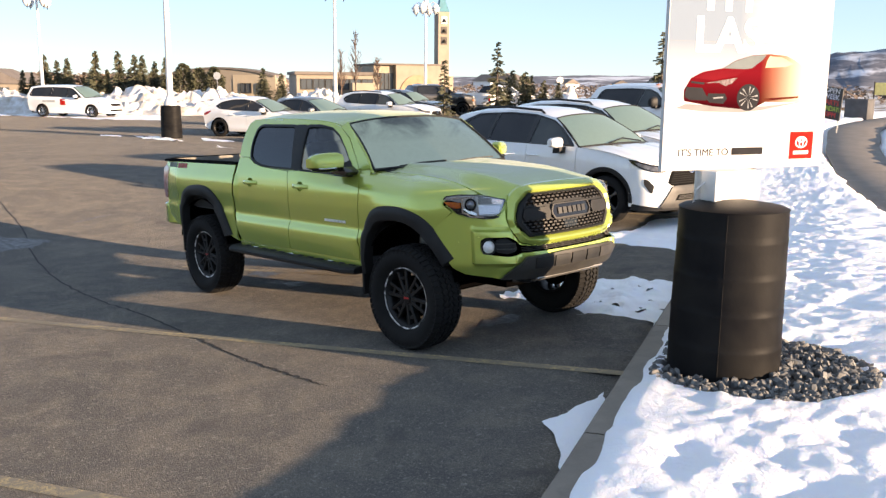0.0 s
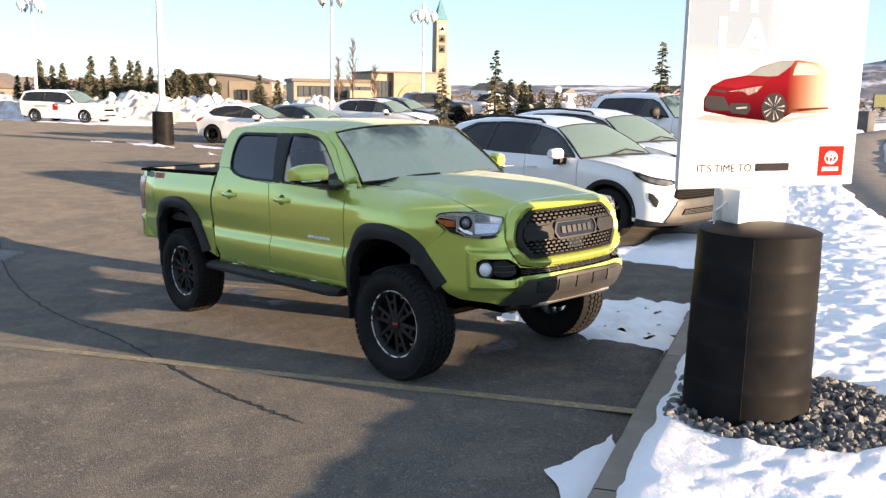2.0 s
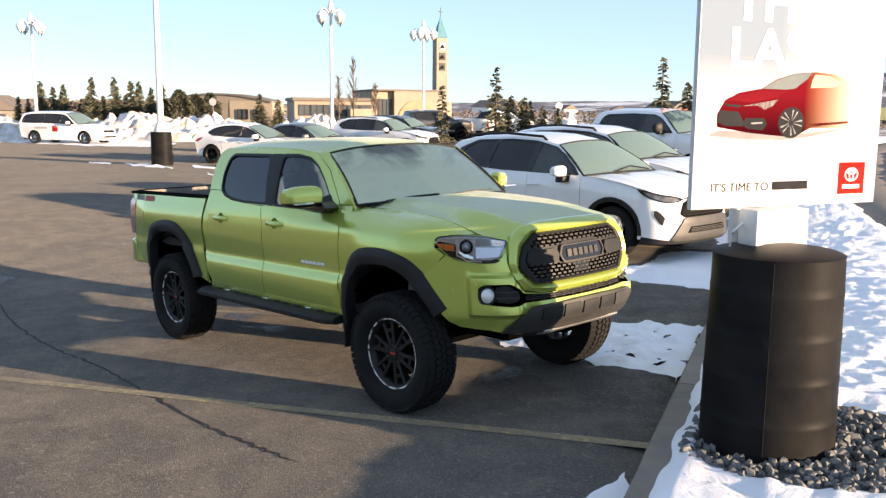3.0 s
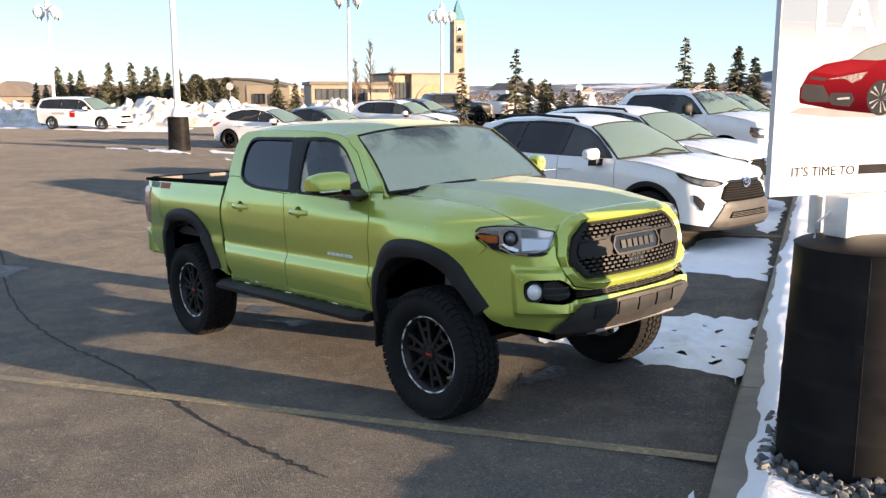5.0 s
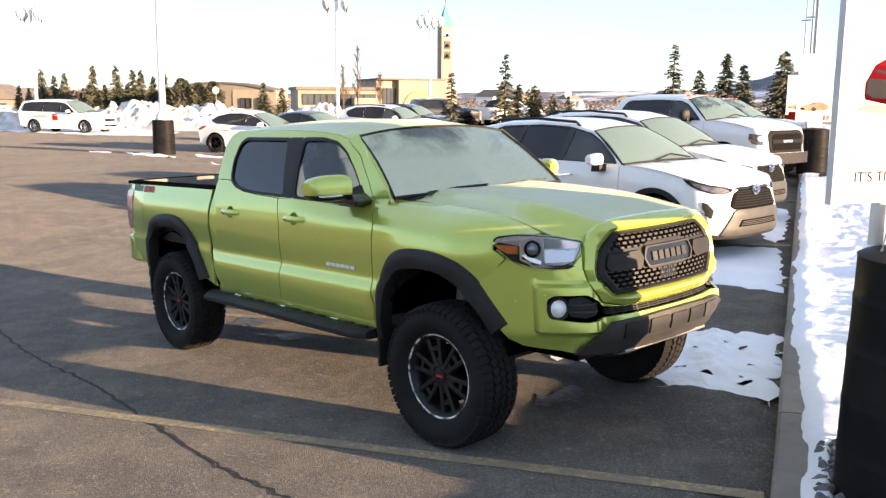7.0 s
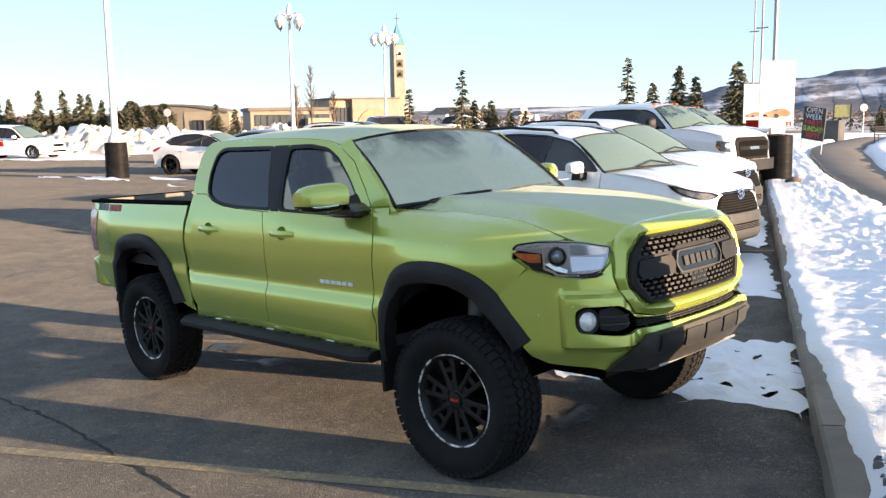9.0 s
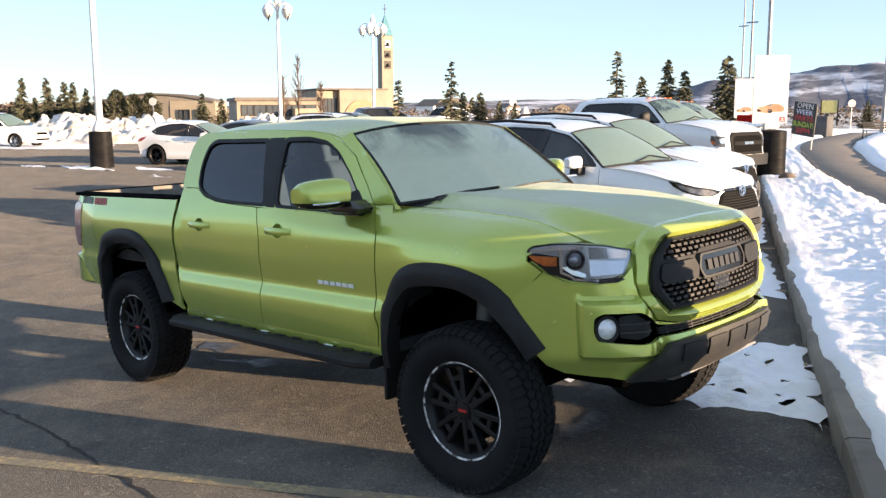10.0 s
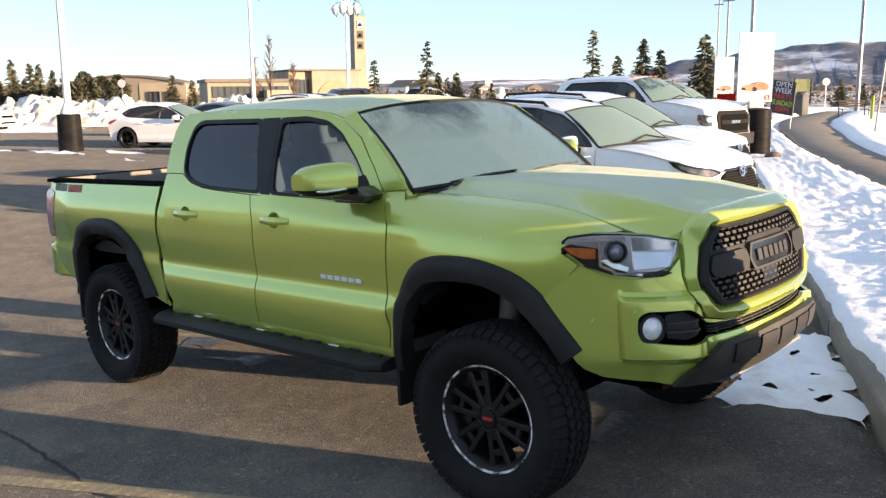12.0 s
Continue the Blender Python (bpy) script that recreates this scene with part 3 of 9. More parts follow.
def wheel(parent, x, y, z, out, R=0.405, W=0.135, rim=0.226, spokes=6, rimmat=RIMBLACK, capmat=REDCAP, tread=True, name="wheel", salt=True, double=True, steer=0.0):
    """A wheel on its axle; out is -1 for the right side. Local y runs outwards."""
    w = new(name)
    w.parent = parent
    w.matrix_basis = Matrix.Translation((x, y, z)) @ Matrix.Rotation(radians(steer), 4, "Z") @ (Matrix.Rotation(math.pi, 4, "Z") if out < 0 else Matrix())
    prof = [(rim - 0.005, -W * 0.80), (rim + 0.03, -W * 0.98), (R * 0.80, -W), (R * 0.93, -W * 0.93), (R * 0.985, -W * 0.74), (R * 0.992, 0), (R * 0.985, W * 0.74), (R * 0.93, W * 0.93), (R * 0.82, W * 1.02), (R * 0.72, W * 0.98), (rim + 0.035, W * 0.84), (rim + 0.012, W * 0.68), (rim - 0.005, W * 0.58)]
    tyre = part("tyre", lathe_bm(prof, 64, "y", cap=False), RUBBER, w, "", True, 50)
    if tread:
        bm = bmesh.new()
        n = 54
        for i in range(n):
            for row, (h, half, rr, tilt) in enumerate(((-0.80, 0.20, 0.972, 0.0), (-0.36, 0.17, 1.0, 0.5), (0.0, 0.13, 1.003, -0.5), (0.36, 0.17, 1.0, 0.5), (0.80, 0.20, 0.972, 0.0))):
                a = 2 * math.pi * (i + 0.5 * (row % 2)) / n
                b = box_bm(-0.0185, -half * W, -0.010, 0.0185, half * W, 0.0075, 0.002, 1)
                lean = (0.42 if h > 0.5 else -0.42 if h < -0.5 else 0)
                m = Matrix.Rotation(-a, 4, "Y") @ Matrix.Translation((0, h * W, R * rr)) @ Matrix.Rotation(-lean, 4, "X") @ Matrix.Rotation(tilt, 4, "Z")
                join_bm(bm, move_bm(b, m))
            a = 2 * math.pi * (i + 0.25) / n
            b = box_bm(-0.010, -0.006, -0.014, 0.010, 0.001, 0.014, 0.002, 1)
            join_bm(bm, move_bm(b, Matrix.Rotation(-a, 4, "Y") @ Matrix.Translation((0, W * 0.965, R * 0.905))))
        part("tread", bm, RUBBER, tyre, "chunky all-terrain tread blocks")
    if salt:
        ring = [(rim + 0.0050, W * 0.690), (rim + 0.0085, W * 0.710), (rim + 0.0145, W * 0.722)]
        part("salt_line", lathe_bm(ring, 64, "y", cap=False), SALT, tyre, "pale dried salt round the bead")
    rimob = part("rim", lathe_bm([(rim - 0.002, -W * 0.8), (rim * 0.9, -W * 0.7), (rim * 0.86, W * 0.1), (rim * 0.90, W * 0.35), (rim * 0.93, W * 0.56), (rim + 0.004, W * 0.68), (rim + 0.004, W * 0.58)], 48, "y", cap=False), rimmat, w, "", True, 40)
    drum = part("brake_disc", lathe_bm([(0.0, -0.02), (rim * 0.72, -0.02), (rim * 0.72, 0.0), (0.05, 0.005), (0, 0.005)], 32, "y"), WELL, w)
    for i in range(spokes):
        bm = bmesh.new()
        a = 2 * math.pi * i / spokes
        if double:
            for lean in (-1, 1):
                prism_bm([(lean * 0.016 - 0.016, 0.05), (lean * 0.016 + 0.016, 0.05), (lean * 0.029 + 0.013, rim * 0.55), (lean * 0.046 + 0.016, rim * 0.97), (lean * 0.046 - 0.013, rim * 0.97), (lean * 0.029 - 0.013, rim * 0.55)],
                         0.16 * W, 0.58 * W, bm, "xz", 0.005, 1)
            prism_bm([(-0.034, rim * 0.62), (0.034, rim * 0.62), (0.040, rim * 0.74), (-0.040, rim * 0.74)], 0.20 * W, 0.54 * W, bm, "xz", 0.004, 1)
            prism_bm([(-0.036, 0.045), (0.036, 0.045), (0.034, rim * 0.44), (-0.034, rim * 0.44)], 0.20 * W, 0.52 * W, bm, "xz", 0.004, 1)
        else:
            prism_bm([(-0.022, 0.04), (0.022, 0.04), (0.016, rim * 0.6), (0.028, rim * 0.93), (-0.028, rim * 0.93), (-0.016, rim * 0.6)], 0.15 * W, 0.5 * W, bm, "xz", 0.004, 1)
        part("spoke", move_bm(bm, Matrix.Rotation(a + 0.26, 4, "Y")), rimmat, rimob, "", True, 30)
    hub = part("hub", lathe_bm([(0, 0.1 * W), (0.075, 0.1 * W), (0.075, 0.42 * W), (0.060, 0.52 * W), (0.040, 0.54 * W), (0.038, 0.60 * W), (0.0, 0.62 * W)], 24, "y"), rimmat, rimob, "", True, 35)
    if capmat is not None:
        part("cap_badge", prism_bm(rounded([(-0.026, -0.007), (0.026, -0.007), (0.026, 0.007), (-0.026, 0.007)], 0.004, 2), 0.62 * W, 0.635 * W, None, "xz"), capmat, rimob, "small red cap badge")
    for i in range(6 if tread else 0):
        a = 2 * math.pi * i / 6
        n = lathe_bm([(0, 0.4 * W), (0.010, 0.4 * W), (0.010, 0.56 * W), (0, 0.57 * W)], 6, "y")
        part("wheel_nut", move_bm(n, Matrix.Translation((0.055 * math.cos(a), 0, 0.055 * math.sin(a)))), rimmat, rimob)
    return w


def flare(outer, inner, fn_side, mirror, body):
    o, n = smooth_line(outer, 4), smooth_line(inner, 4)
    rows = []
    for (xo, zo), (xi, zi) in zip(o, n):
        def at(k, d):
            x, z = xi + (xo - xi) * k, zi + (zo - zi) * k
            p = on_side(x, z, 0)
            return (x, -(abs(p.y) + d), z)
        row = [at(0, -0.06), at(0, 0.010), at(0.06, 0.026), at(0.5, 0.034), at(0.88, 0.026), at(1.0, 0.012), at(1.0, -0.012)]
        rows.append([(x, -y, z) if mirror else (x, y, z) for x, y, z in row])
    bm = finish(grid_bm(rows, closed_v=True, cap=True))
    return part("wheel_arch_flare", bm, TRIM, body, "matt black wheel arch flare", True, 50)


def letters_blocks(bm, x0, z0, w, h, n, to3d, lift, gap=0.25):
    """A row of plain blocks where a maker's name stands."""
    step = w / n
    for i in range(n):
        a = x0 + step * i
        patch([(a + step * gap / 2, z0), (a + step * (1 - gap / 2), z0), (a + step * (1 - gap / 2), z0 + h), (a + step * gap / 2, z0 + h)], to3d, 0.05, (), 0.006, bm, lift)
    return bm


def draw_in(me):
    """Bends the cabin and nose to fit the camera's view: narrower and set back."""
    for v in me.vertices:
        x, y, z = v.co
        nose = smooth01(0.10, 0.62, x)
        cab = smooth01(1.20, 1.36, z) * smooth01(-1.5, -0.5, x) * (1 - nose)
        v.co.x = x - 0.12 * cab - 0.07 * nose
        v.co.y = y * (1 - 0.11 * cab - 0.12 * nose) + 0.03 * nose - 0.015 * cab


def lime_pickup():
    T = thing("pickup_truck", pose(0, 0, 0, 0.49, -2.375, 0), "lime green double-cab pickup with black flares and frosted bonnet", "pickup truck")
    body = new("body")
    body.parent = T
    # doors, bed sides, wings
    winR = rounded([(-2.245, 1.425), (-2.15, 1.375), (-2.02, 1.348), (-1.86, 1.336), (-1.47, 1.326), (-1.60, 1.722), (-2.20, 1.728), (-2.262, 1.69), (-2.275, 1.56)], 0.04, 4)
    winF = rounded([(-1.395, 1.324), (-1.455, 1.722), (-1.22, 1.722), (-1.03, 1.695), (-0.89, 1.632), (-0.74, 1.512), (-0.64, 1.402), (-0.575, 1.335), (-0.60, 1.305), (-0.70, 1.300), (-1.02, 1.312)], 0.04, 4)
    for sname, fn in both(on_side):
        mir = sname == "left"
        fl_mid_r = smooth_line(between(FLARE_R_OUT, FLARE_R_IN, 0.35), 3)
        fl_mid_f = smooth_line(between(FLARE_F_OUT, FLARE_F_IN, 0.35), 3)
        bed = [(-2.478, 1.348), (-3.2, 1.348), (-3.96, 1.362), (-3.985, 1.33), (-3.96, 1.10), (-3.965, 0.90), (-3.93, 0.78), (-3.75, 0.685)] + fl_mid_r + [(-2.50, 0.625), (-2.44, 0.615), (-2.47, 0.70), (-2.515, 0.93), (-2.495, 1.10)]
        part("bed_side", patch(bed, fn, 0.035), LIME, body)
        rear_door = [(-1.565, 1.318), (-1.86, 1.332), (-2.02, 1.344), (-2.15, 1.371), (-2.25, 1.42), (-2.42, 1.42), (-2.445, 1.294), (-2.47, 1.107), (-2.485, 0.93), (-2.455, 0.80), (-2.40, 0.677), (-2.35, 0.628), (-1.535, 0.628), (-1.532, 0.79), (-1.538, 0.94), (-1.530, 1.156)]
        cups = [[(hx + 0.125 + 0.050 * math.cos(2 * math.pi * k / 20), 1.195 + 0.042 * math.sin(2 * math.pi * k / 20)) for k in range(20)] for hx in (-2.30, -1.465)]
        part("rear_door", patch(rear_door, fn, 0.026, (cups[0],)), LIME, body)
        front_door = [(-1.557, 1.318), (-1.395, 1.318), (-1.02, 1.306), (-0.70, 1.294), (-0.60, 1.299), (-0.565, 1.335), (-0.51, 1.352), (-0.508, 1.209), (-0.517, 1.078), (-0.535, 0.885), (-0.520, 0.733), (-0.535, 0.628), (-1.527, 0.628), (-1.524, 0.79), (-1.530, 0.94), (-1.522, 1.156)]
        part("front_door", patch(front_door, fn, 0.026, (cups[1],)), LIME, body)
        upper = [(-2.25, 1.425), (-2.43, 1.425), (-2.445, 1.544), (-2.45, 1.66), (-2.43, 1.735), (-2.375, 1.768), (-2.236, 1.775), (-1.914, 1.774), (-1.582, 1.766), (-1.279, 1.752), (-1.06, 1.733), (-0.92, 1.698), (-0.74, 1.604), (-0.60, 1.461), (-0.515, 1.357), (-0.562, 1.339)] + [p for p in ((-0.72, 1.30), (-1.2, 1.31), (-1.52, 1.322), (-1.86, 1.336), (-2.15, 1.377))]
        part("door_frame", patch(upper, fn, 0.03, (winR, winF), 0.03), LIME, body)
        pillar = [(-0.845, 1.735), (-0.72, 1.664), (-0.565, 1.553), (-0.44, 1.452), (-0.36, 1.366), (-0.508, 1.356), (-0.593, 1.463), (-0.733, 1.608), (-0.91, 1.702)]
        part("windscreen_pillar", patch(pillar, fn, 0.03), LIME, body)
        part("pillar_base", patch([(-0.56, 1.28), (-0.38, 1.28), (-0.38, 1.365), (-0.49, 1.40), (-0.555, 1.36)], fn, 0.03, (), 0.01, None, -0.014), LIME, body)
        # black window surround and the upright between the windows
        def inset(poly, k):
            cx, cy = sum(p[0] for p in poly) / len(poly), sum(p[1] for p in poly) / len(poly)
            return [(cx + (p[0] - cx) * (1 - k), cy + (p[1] - cy) * (1 - k * 1.7)) for p in poly]
        for nm, wpoly, gm, lab in (("rear_side_window", winR, DARKGLASS, "dark tinted side window"), ("front_side_window", winF, CLEARGLASS, "lightly tinted side window")):
            w = part(nm, patch(wpoly, fn, 0.05, (), 0, None, -0.012), gm, body, lab)
            w.visible_shadow = False
            part("window_seal", patch([(p[0], p[1]) for p in wpoly], fn, 0.05, (inset(wpoly, 0.06),), 0.016, None, 0.001), TRIM, w, "black rubber window seal")
        part("door_pillar_trim", patch([(-1.475, 1.326), (-1.392, 1.324), (-1.452, 1.722), (-1.604, 1.722)], fn, 0.05, (), 0.03, None, 0.002), TRIM, body, "gloss black door pillar trim")
        part("mirror_sail", patch(rounded([(-0.86, 1.300), (-0.585, 1.298), (-0.572, 1.338), (-0.655, 1.432), (-0.73, 1.410)], 0.015, 2), fn, 0.05, (), 0.012, None, 0.004), TRIM, body, "black mirror sail panel")
        # wing
        ff = mirrored(on_fender) if mir else on_fender
        wing = [(-0.503, 1.352), (-0.50, 1.209), (-0.509, 1.078), (-0.527, 0.885), (-0.512, 0.733), (-0.525, 0.60), (-0.47, 0.60)] + fl_mid_f[3:] + [(0.50, 0.745), (0.405, 0.885), (0.360, 0.958), (0.456, 1.030), (0.512, 1.082), (0.436, 1.144), (0.437, 1.178), (0.466, 1.204), (0.54, 1.262), (0.60, 1.38), (0.62, 1.452), (-0.34, 1.452), (-0.44, 1.40)]
        part("front_wing", patch(wing, ff, 0.03), LIME, body)
        flare(FLARE_F_OUT, FLARE_F_IN, fn, mir, body)
        flare(FLARE_R_OUT, FLARE_R_IN, fn, mir, body)
        sg = 1 if mir else -1
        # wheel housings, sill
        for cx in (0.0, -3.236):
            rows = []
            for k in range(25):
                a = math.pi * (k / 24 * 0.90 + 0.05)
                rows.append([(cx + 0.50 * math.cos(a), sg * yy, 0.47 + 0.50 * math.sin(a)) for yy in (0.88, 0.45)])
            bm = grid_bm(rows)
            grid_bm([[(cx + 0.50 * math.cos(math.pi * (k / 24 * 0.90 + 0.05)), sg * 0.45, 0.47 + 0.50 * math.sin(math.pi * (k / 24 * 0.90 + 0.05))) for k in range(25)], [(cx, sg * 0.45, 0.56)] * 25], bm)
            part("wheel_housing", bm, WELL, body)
        part("sill", box_bm(-2.44, min(sg * 0.80, sg * 0.90), 0.56, -0.52, max(sg * 0.80, sg * 0.90), 0.66, 0.01), LIME, body)
        # running board
        rb = thing_part("running_board", T)
        prof = [(0.885, 0.575), (0.93, 0.585), (1.01, 0.578), (1.035, 0.560), (1.035, 0.540), (1.01, 0.522), (0.90, 0.525)]
        rows = [[(x, sg * y, z + dz) for y, z in prof] for x, dz in ((-2.50, -0.0), (-2.44, 0.0), (-0.62, 0.0), (-0.52, 0.0))]
        rows[0] = [(x + 0.0, sg * (abs(y) - 0.05), z) for x, y, z in rows[0]]
        rows[-1] = [(x, sg * (abs(y) - 0.05), z) for x, y, z in rows[-1]]
        part("step_tube", finish(grid_bm(rows, closed_v=True, cap=True)), TRIM, rb)
        for i in range(12):
            x = -2.30 + i * 0.15
            part("step_slot", box_bm(x, min(sg * 0.915, sg * 0.935), 0.583, x + 0.075, max(sg * 0.915, sg * 0.935), 0.592, 0.002, 1), SILVER if i % 4 == 1 else TRIM, rb, "bare metal step bracket")
        for x in (-2.2, -1.5, -0.8):
            part("step_bracket", box_bm(x - 0.03, min(sg * 0.6, sg * 0.92), 0.54, x + 0.03, max(sg * 0.6, sg * 0.92), 0.57, 0.005), TRIM, rb)
        # mud flaps
        for x, z0 in ((-0.47, 0.36), (-3.59, 0.40)):
            part("mud_flap", box_bm(x - 0.012, min(sg * 0.72, sg * 0.93), z0, x + 0.012, max(sg * 0.72, sg * 0.93), z0 + 0.32, 0.006), TRIM, body)
        # mirror
        mi = thing_part("door_mirror", T)
        bm = bmesh.new()
        rows = []
        for i in range(13):
            v = i / 12                      # along the width of the mirror
            yy = 0.965 + 0.225 * v
            hgt = 0.078 * (1 - 0.22 * max(0, (v - 0.45) / 0.55) ** 2.2) * (0.85 + 0.15 * smooth01(0, 0.2, v))
            dep = 0.085 * (1 - 0.35 * v**2)
            if i in (0, 12):
                hgt, dep = hgt * 0.86, dep * 0.7
            hgt *= 1 - 0.22 * abs(2 * v - 1) ** 5
            cz = 1.420 + 0.012 * (1 - v)
            row = []
            for k in range(24):
                q = 2 * math.pi * k / 24
                c, s = math.cos(q), math.sin(q)
                sx, sz = math.copysign(abs(c) ** 0.55, c), math.copysign(abs(s) ** 0.55, s)
                row.append((-0.655 - 0.10 * v + (dep * sx if sx > 0 else 0.055 * sx), sg * yy, cz + hgt * sz))
            rows.append(row)
        finish(grid_bm(rows, bm, closed_v=True, cap=True))
        low = bm.copy()
        bmesh.ops.bisect_plane(bm, geom=bm.verts[:] + bm.edges[:] + bm.faces[:], plane_co=(0, 0, 1.386), plane_no=(0, 0, 1), clear_inner=True)
        bmesh.ops.bisect_plane(low, geom=low.verts[:] + low.edges[:] + low.faces[:], plane_co=(0, 0, 1.384), plane_no=(0, 0, 1), clear_outer=True)
        part("mirror_cap", bm, LIME, mi, "lime painted mirror cap")
        part("mirror_base", low, GLOSSBLACK, mi, "black mirror underside")
        part("turn_signal", box_bm(-0.64, min(sg * 1.04, sg * 1.185), 1.378, -0.635 + 0.04, max(sg * 1.04, sg * 1.185), 1.388, 0.004), LAMPGLASS, mi, "clear turn signal strip")
        part("mirror_arm", prism_bm([(-0.78, 1.325), (-0.56, 1.318), (-0.535, 1.345), (-0.60, 1.385), (-0.74, 1.37)], min(sg * 0.86, sg * 0.99), max(sg * 0.86, sg * 0.99), None, "xz", 0.01), GLOSSBLACK, mi)
        part("mirror_glass", box_bm(-0.762, min(sg * 0.98, sg * 1.18), 1.36, -0.757, max(sg * 0.98, sg * 1.18), 1.475, 0.002, 1), CHROME, mi)
        # door handles
        for hx in (-2.30, -1.465):
            h = thing_part("door_handle", T)
            bowl = [[fn(hx + 0.125 + r * 0.051 * math.cos(2 * math.pi * k / 20), 1.195 + r * 0.043 * math.sin(2 * math.pi * k / 20), dd) for k in range(20)] for r, dd in ((1.0, 0.0), (0.93, -0.022), (0.7, -0.036), (0.3, -0.042), (0.02, -0.043))]
            part("handle_recess", finish(grid_bm(bowl, closed_v=True)), LIME, h)
            rows = []
            for i in range(11):
                v = i / 10
                x = hx + 0.005 + 0.245 * v
                bulge = 0.034 * math.sin(math.pi * min(1, max(0, (v - 0.02) / 0.96))) ** 0.45 + 0.003
                hh = 0.022 * (0.7 + 0.3 * math.sin(math.pi * v))
                row = []
                for k in range(10):
                    q = 2 * math.pi * k / 10
                    p = fn(x, 1.195 + hh * math.sin(q), bulge * (0.72 + 0.28 * math.cos(q)))
                    row.append(p)
                rows.append(row)
            part("grip", finish(grid_bm(rows, closed_v=True, cap=True)), LIME, h)
        part("model_badge", letters_blocks(bmesh.new(), -0.995, 0.921, 0.305, 0.021, 6, fn, 0.009, 0.24), BADGE, T, "silver model badge blocks")
        bb = bmesh.new()
        letters_blocks(bb, -3.90, 1.285, 0.22, 0.05, 3, fn, 0.003, 0.2)
        part("bed_decal", bb, plain("grey decal", (0.13, 0.15, 0.14), 0.5), T, "grey bed side decal")
        bb = bmesh.new()
        letters_blocks(bb, -3.665, 1.283, 0.21, 0.05, 3, fn, 0.003, 0.2)
        part("bed_decal", bb, plain("red decal", (0.42, 0.05, 0.05), 0.5), T, "red bed side decal")
        # tail lamp and rear corner
        part("tail_lamp", patch([(-3.985, 1.30), (-3.90, 1.275), (-3.925, 1.10), (-3.965, 0.95), (-4.03, 0.95), (-4.03, 1.27)], fn, 0.04, (), 0.06, None, 0.006), plain("pale tail lens", (0.52, 0.36, 0.36), 0.15, 0.2, (0.40, 0.16, 0.16), 18, 0, 1, 1.0), T, "pale pink and clear tail lamp")
        rows = []
        for x, yy, z0, z1 in ((-3.80, 0.872, 0.66, 0.72), (-3.88, 0.886, 0.66, 0.80), (-3.95, 0.895, 0.66, 0.86), (-4.02, 0.893, 0.66, 0.89), (-4.08, 0.875, 0.66, 0.90), (-4.13, 0.83, 0.66, 0.90), (-4.16, 0.74, 0.66, 0.90), (-4.175, 0.5, 0.66, 0.90), (-4.18, 0.0, 0.66, 0.90)):
            rows.append([(x + 0.02, sg * (yy - 0.02), z0), (x, sg * yy, z0 + 0.02), (x, sg * yy, z1 - 0.02), (x + 0.03, sg * max(0, yy - 0.03), z1)])
        part("rear_bumper", finish(grid_bm(rows)), LIME, body)
        # headlamp
        nm = lambda s, z, d, f=(1 if mir else -1): on_nose(f * s, z, d)
        lamp = thing_part("headlamp", T)
        hl = rounded([(1.214, 1.178), (1.185, 1.199), (1.081, 1.209), (0.966, 1.209), (0.817, 1.199), (0.661, 1.173), (0.69, 1.128), (0.736, 1.067), (0.805, 1.046), (0.868, 1.033), (1.001, 1.043), (1.104, 1.074), (1.208, 1.148)], 0.010, 2)
        part("lamp_housing", patch(hl, nm, 0.03, (), 0.05, None, -0.010), GLOSSBLACK, lamp)
        part("lamp_reflector", patch(rounded([(1.200, 1.172), (1.180, 1.190), (1.08, 1.202), (0.966, 1.203), (0.817, 1.193), (0.676, 1.168), (0.70, 1.125), (0.742, 1.074), (0.80, 1.056), (0.93, 1.054), (0.985, 1.070), (1.03, 1.094), (1.05, 1.15)], 0.008, 2), nm, 0.03, (), 0.006, None, -0.004), DARKLAMP, lamp, "grey lamp bowl")
        for poly, tip, zc in (([(0.905, 1.196), (0.817, 1.190), (0.690, 1.166), (0.715, 1.134), (0.905, 1.142)], 0.55, 1.17), ([(0.905, 1.136), (0.720, 1.128), (0.752, 1.076), (0.905, 1.068)], -0.45, 1.10), ([(1.19, 1.180), (1.08, 1.196), (0.93, 1.198), (0.93, 1.186), (1.08, 1.178), (1.19, 1.166)], 0.3, 1.185), ([(1.045, 1.104), (1.03, 1.096), (0.99, 1.072), (0.93, 1.060), (0.925, 1.076), (0.97, 1.092), (1.0, 1.108)], -0.2, 1.08)):
            part("lamp_facet", patch(poly, lambda p, q, d, tip=tip, zc=zc: nm(p, q, d + tip * (q - zc) * 0.5), 0.03, (), 0.006, None, 0.004), LAMPGLASS, lamp, "bright faceted reflector")
        cover = part("lamp_cover", patch(hl, nm, 0.03, (), 0, None, 0.022), COVERGLASS, lamp, "clear outer lamp glass")
        cover.visible_shadow = False
        part("turn_lens", patch(rounded([(1.198, 1.157), (1.06, 1.150), (1.06, 1.110), (1.12, 1.110), (1.165, 1.130)], 0.006, 2), nm, 0.03, (), 0.008, None, 0.006), AMBER, lamp, "amber turn lens")
        part("chrome_trim", patch([(1.048, 1.185), (1.048, 1.078), (1.0, 1.060), (0.985, 1.046), (0.87, 1.042), (0.87, 1.052), (0.975, 1.056), (0.992, 1.070), (1.036, 1.086), (1.036, 1.185)], nm, 0.03, (), 0.012, None, 0.008), CHROME, lamp, "chrome strip under the lamp")
        o = on_nose((1 if mir else -1) * 0.975, 1.138, 0.0)
        aim = Matrix.Translation(o) @ Matrix.Rotation((1 if mir else -1) * 0.85, 4, "Z")
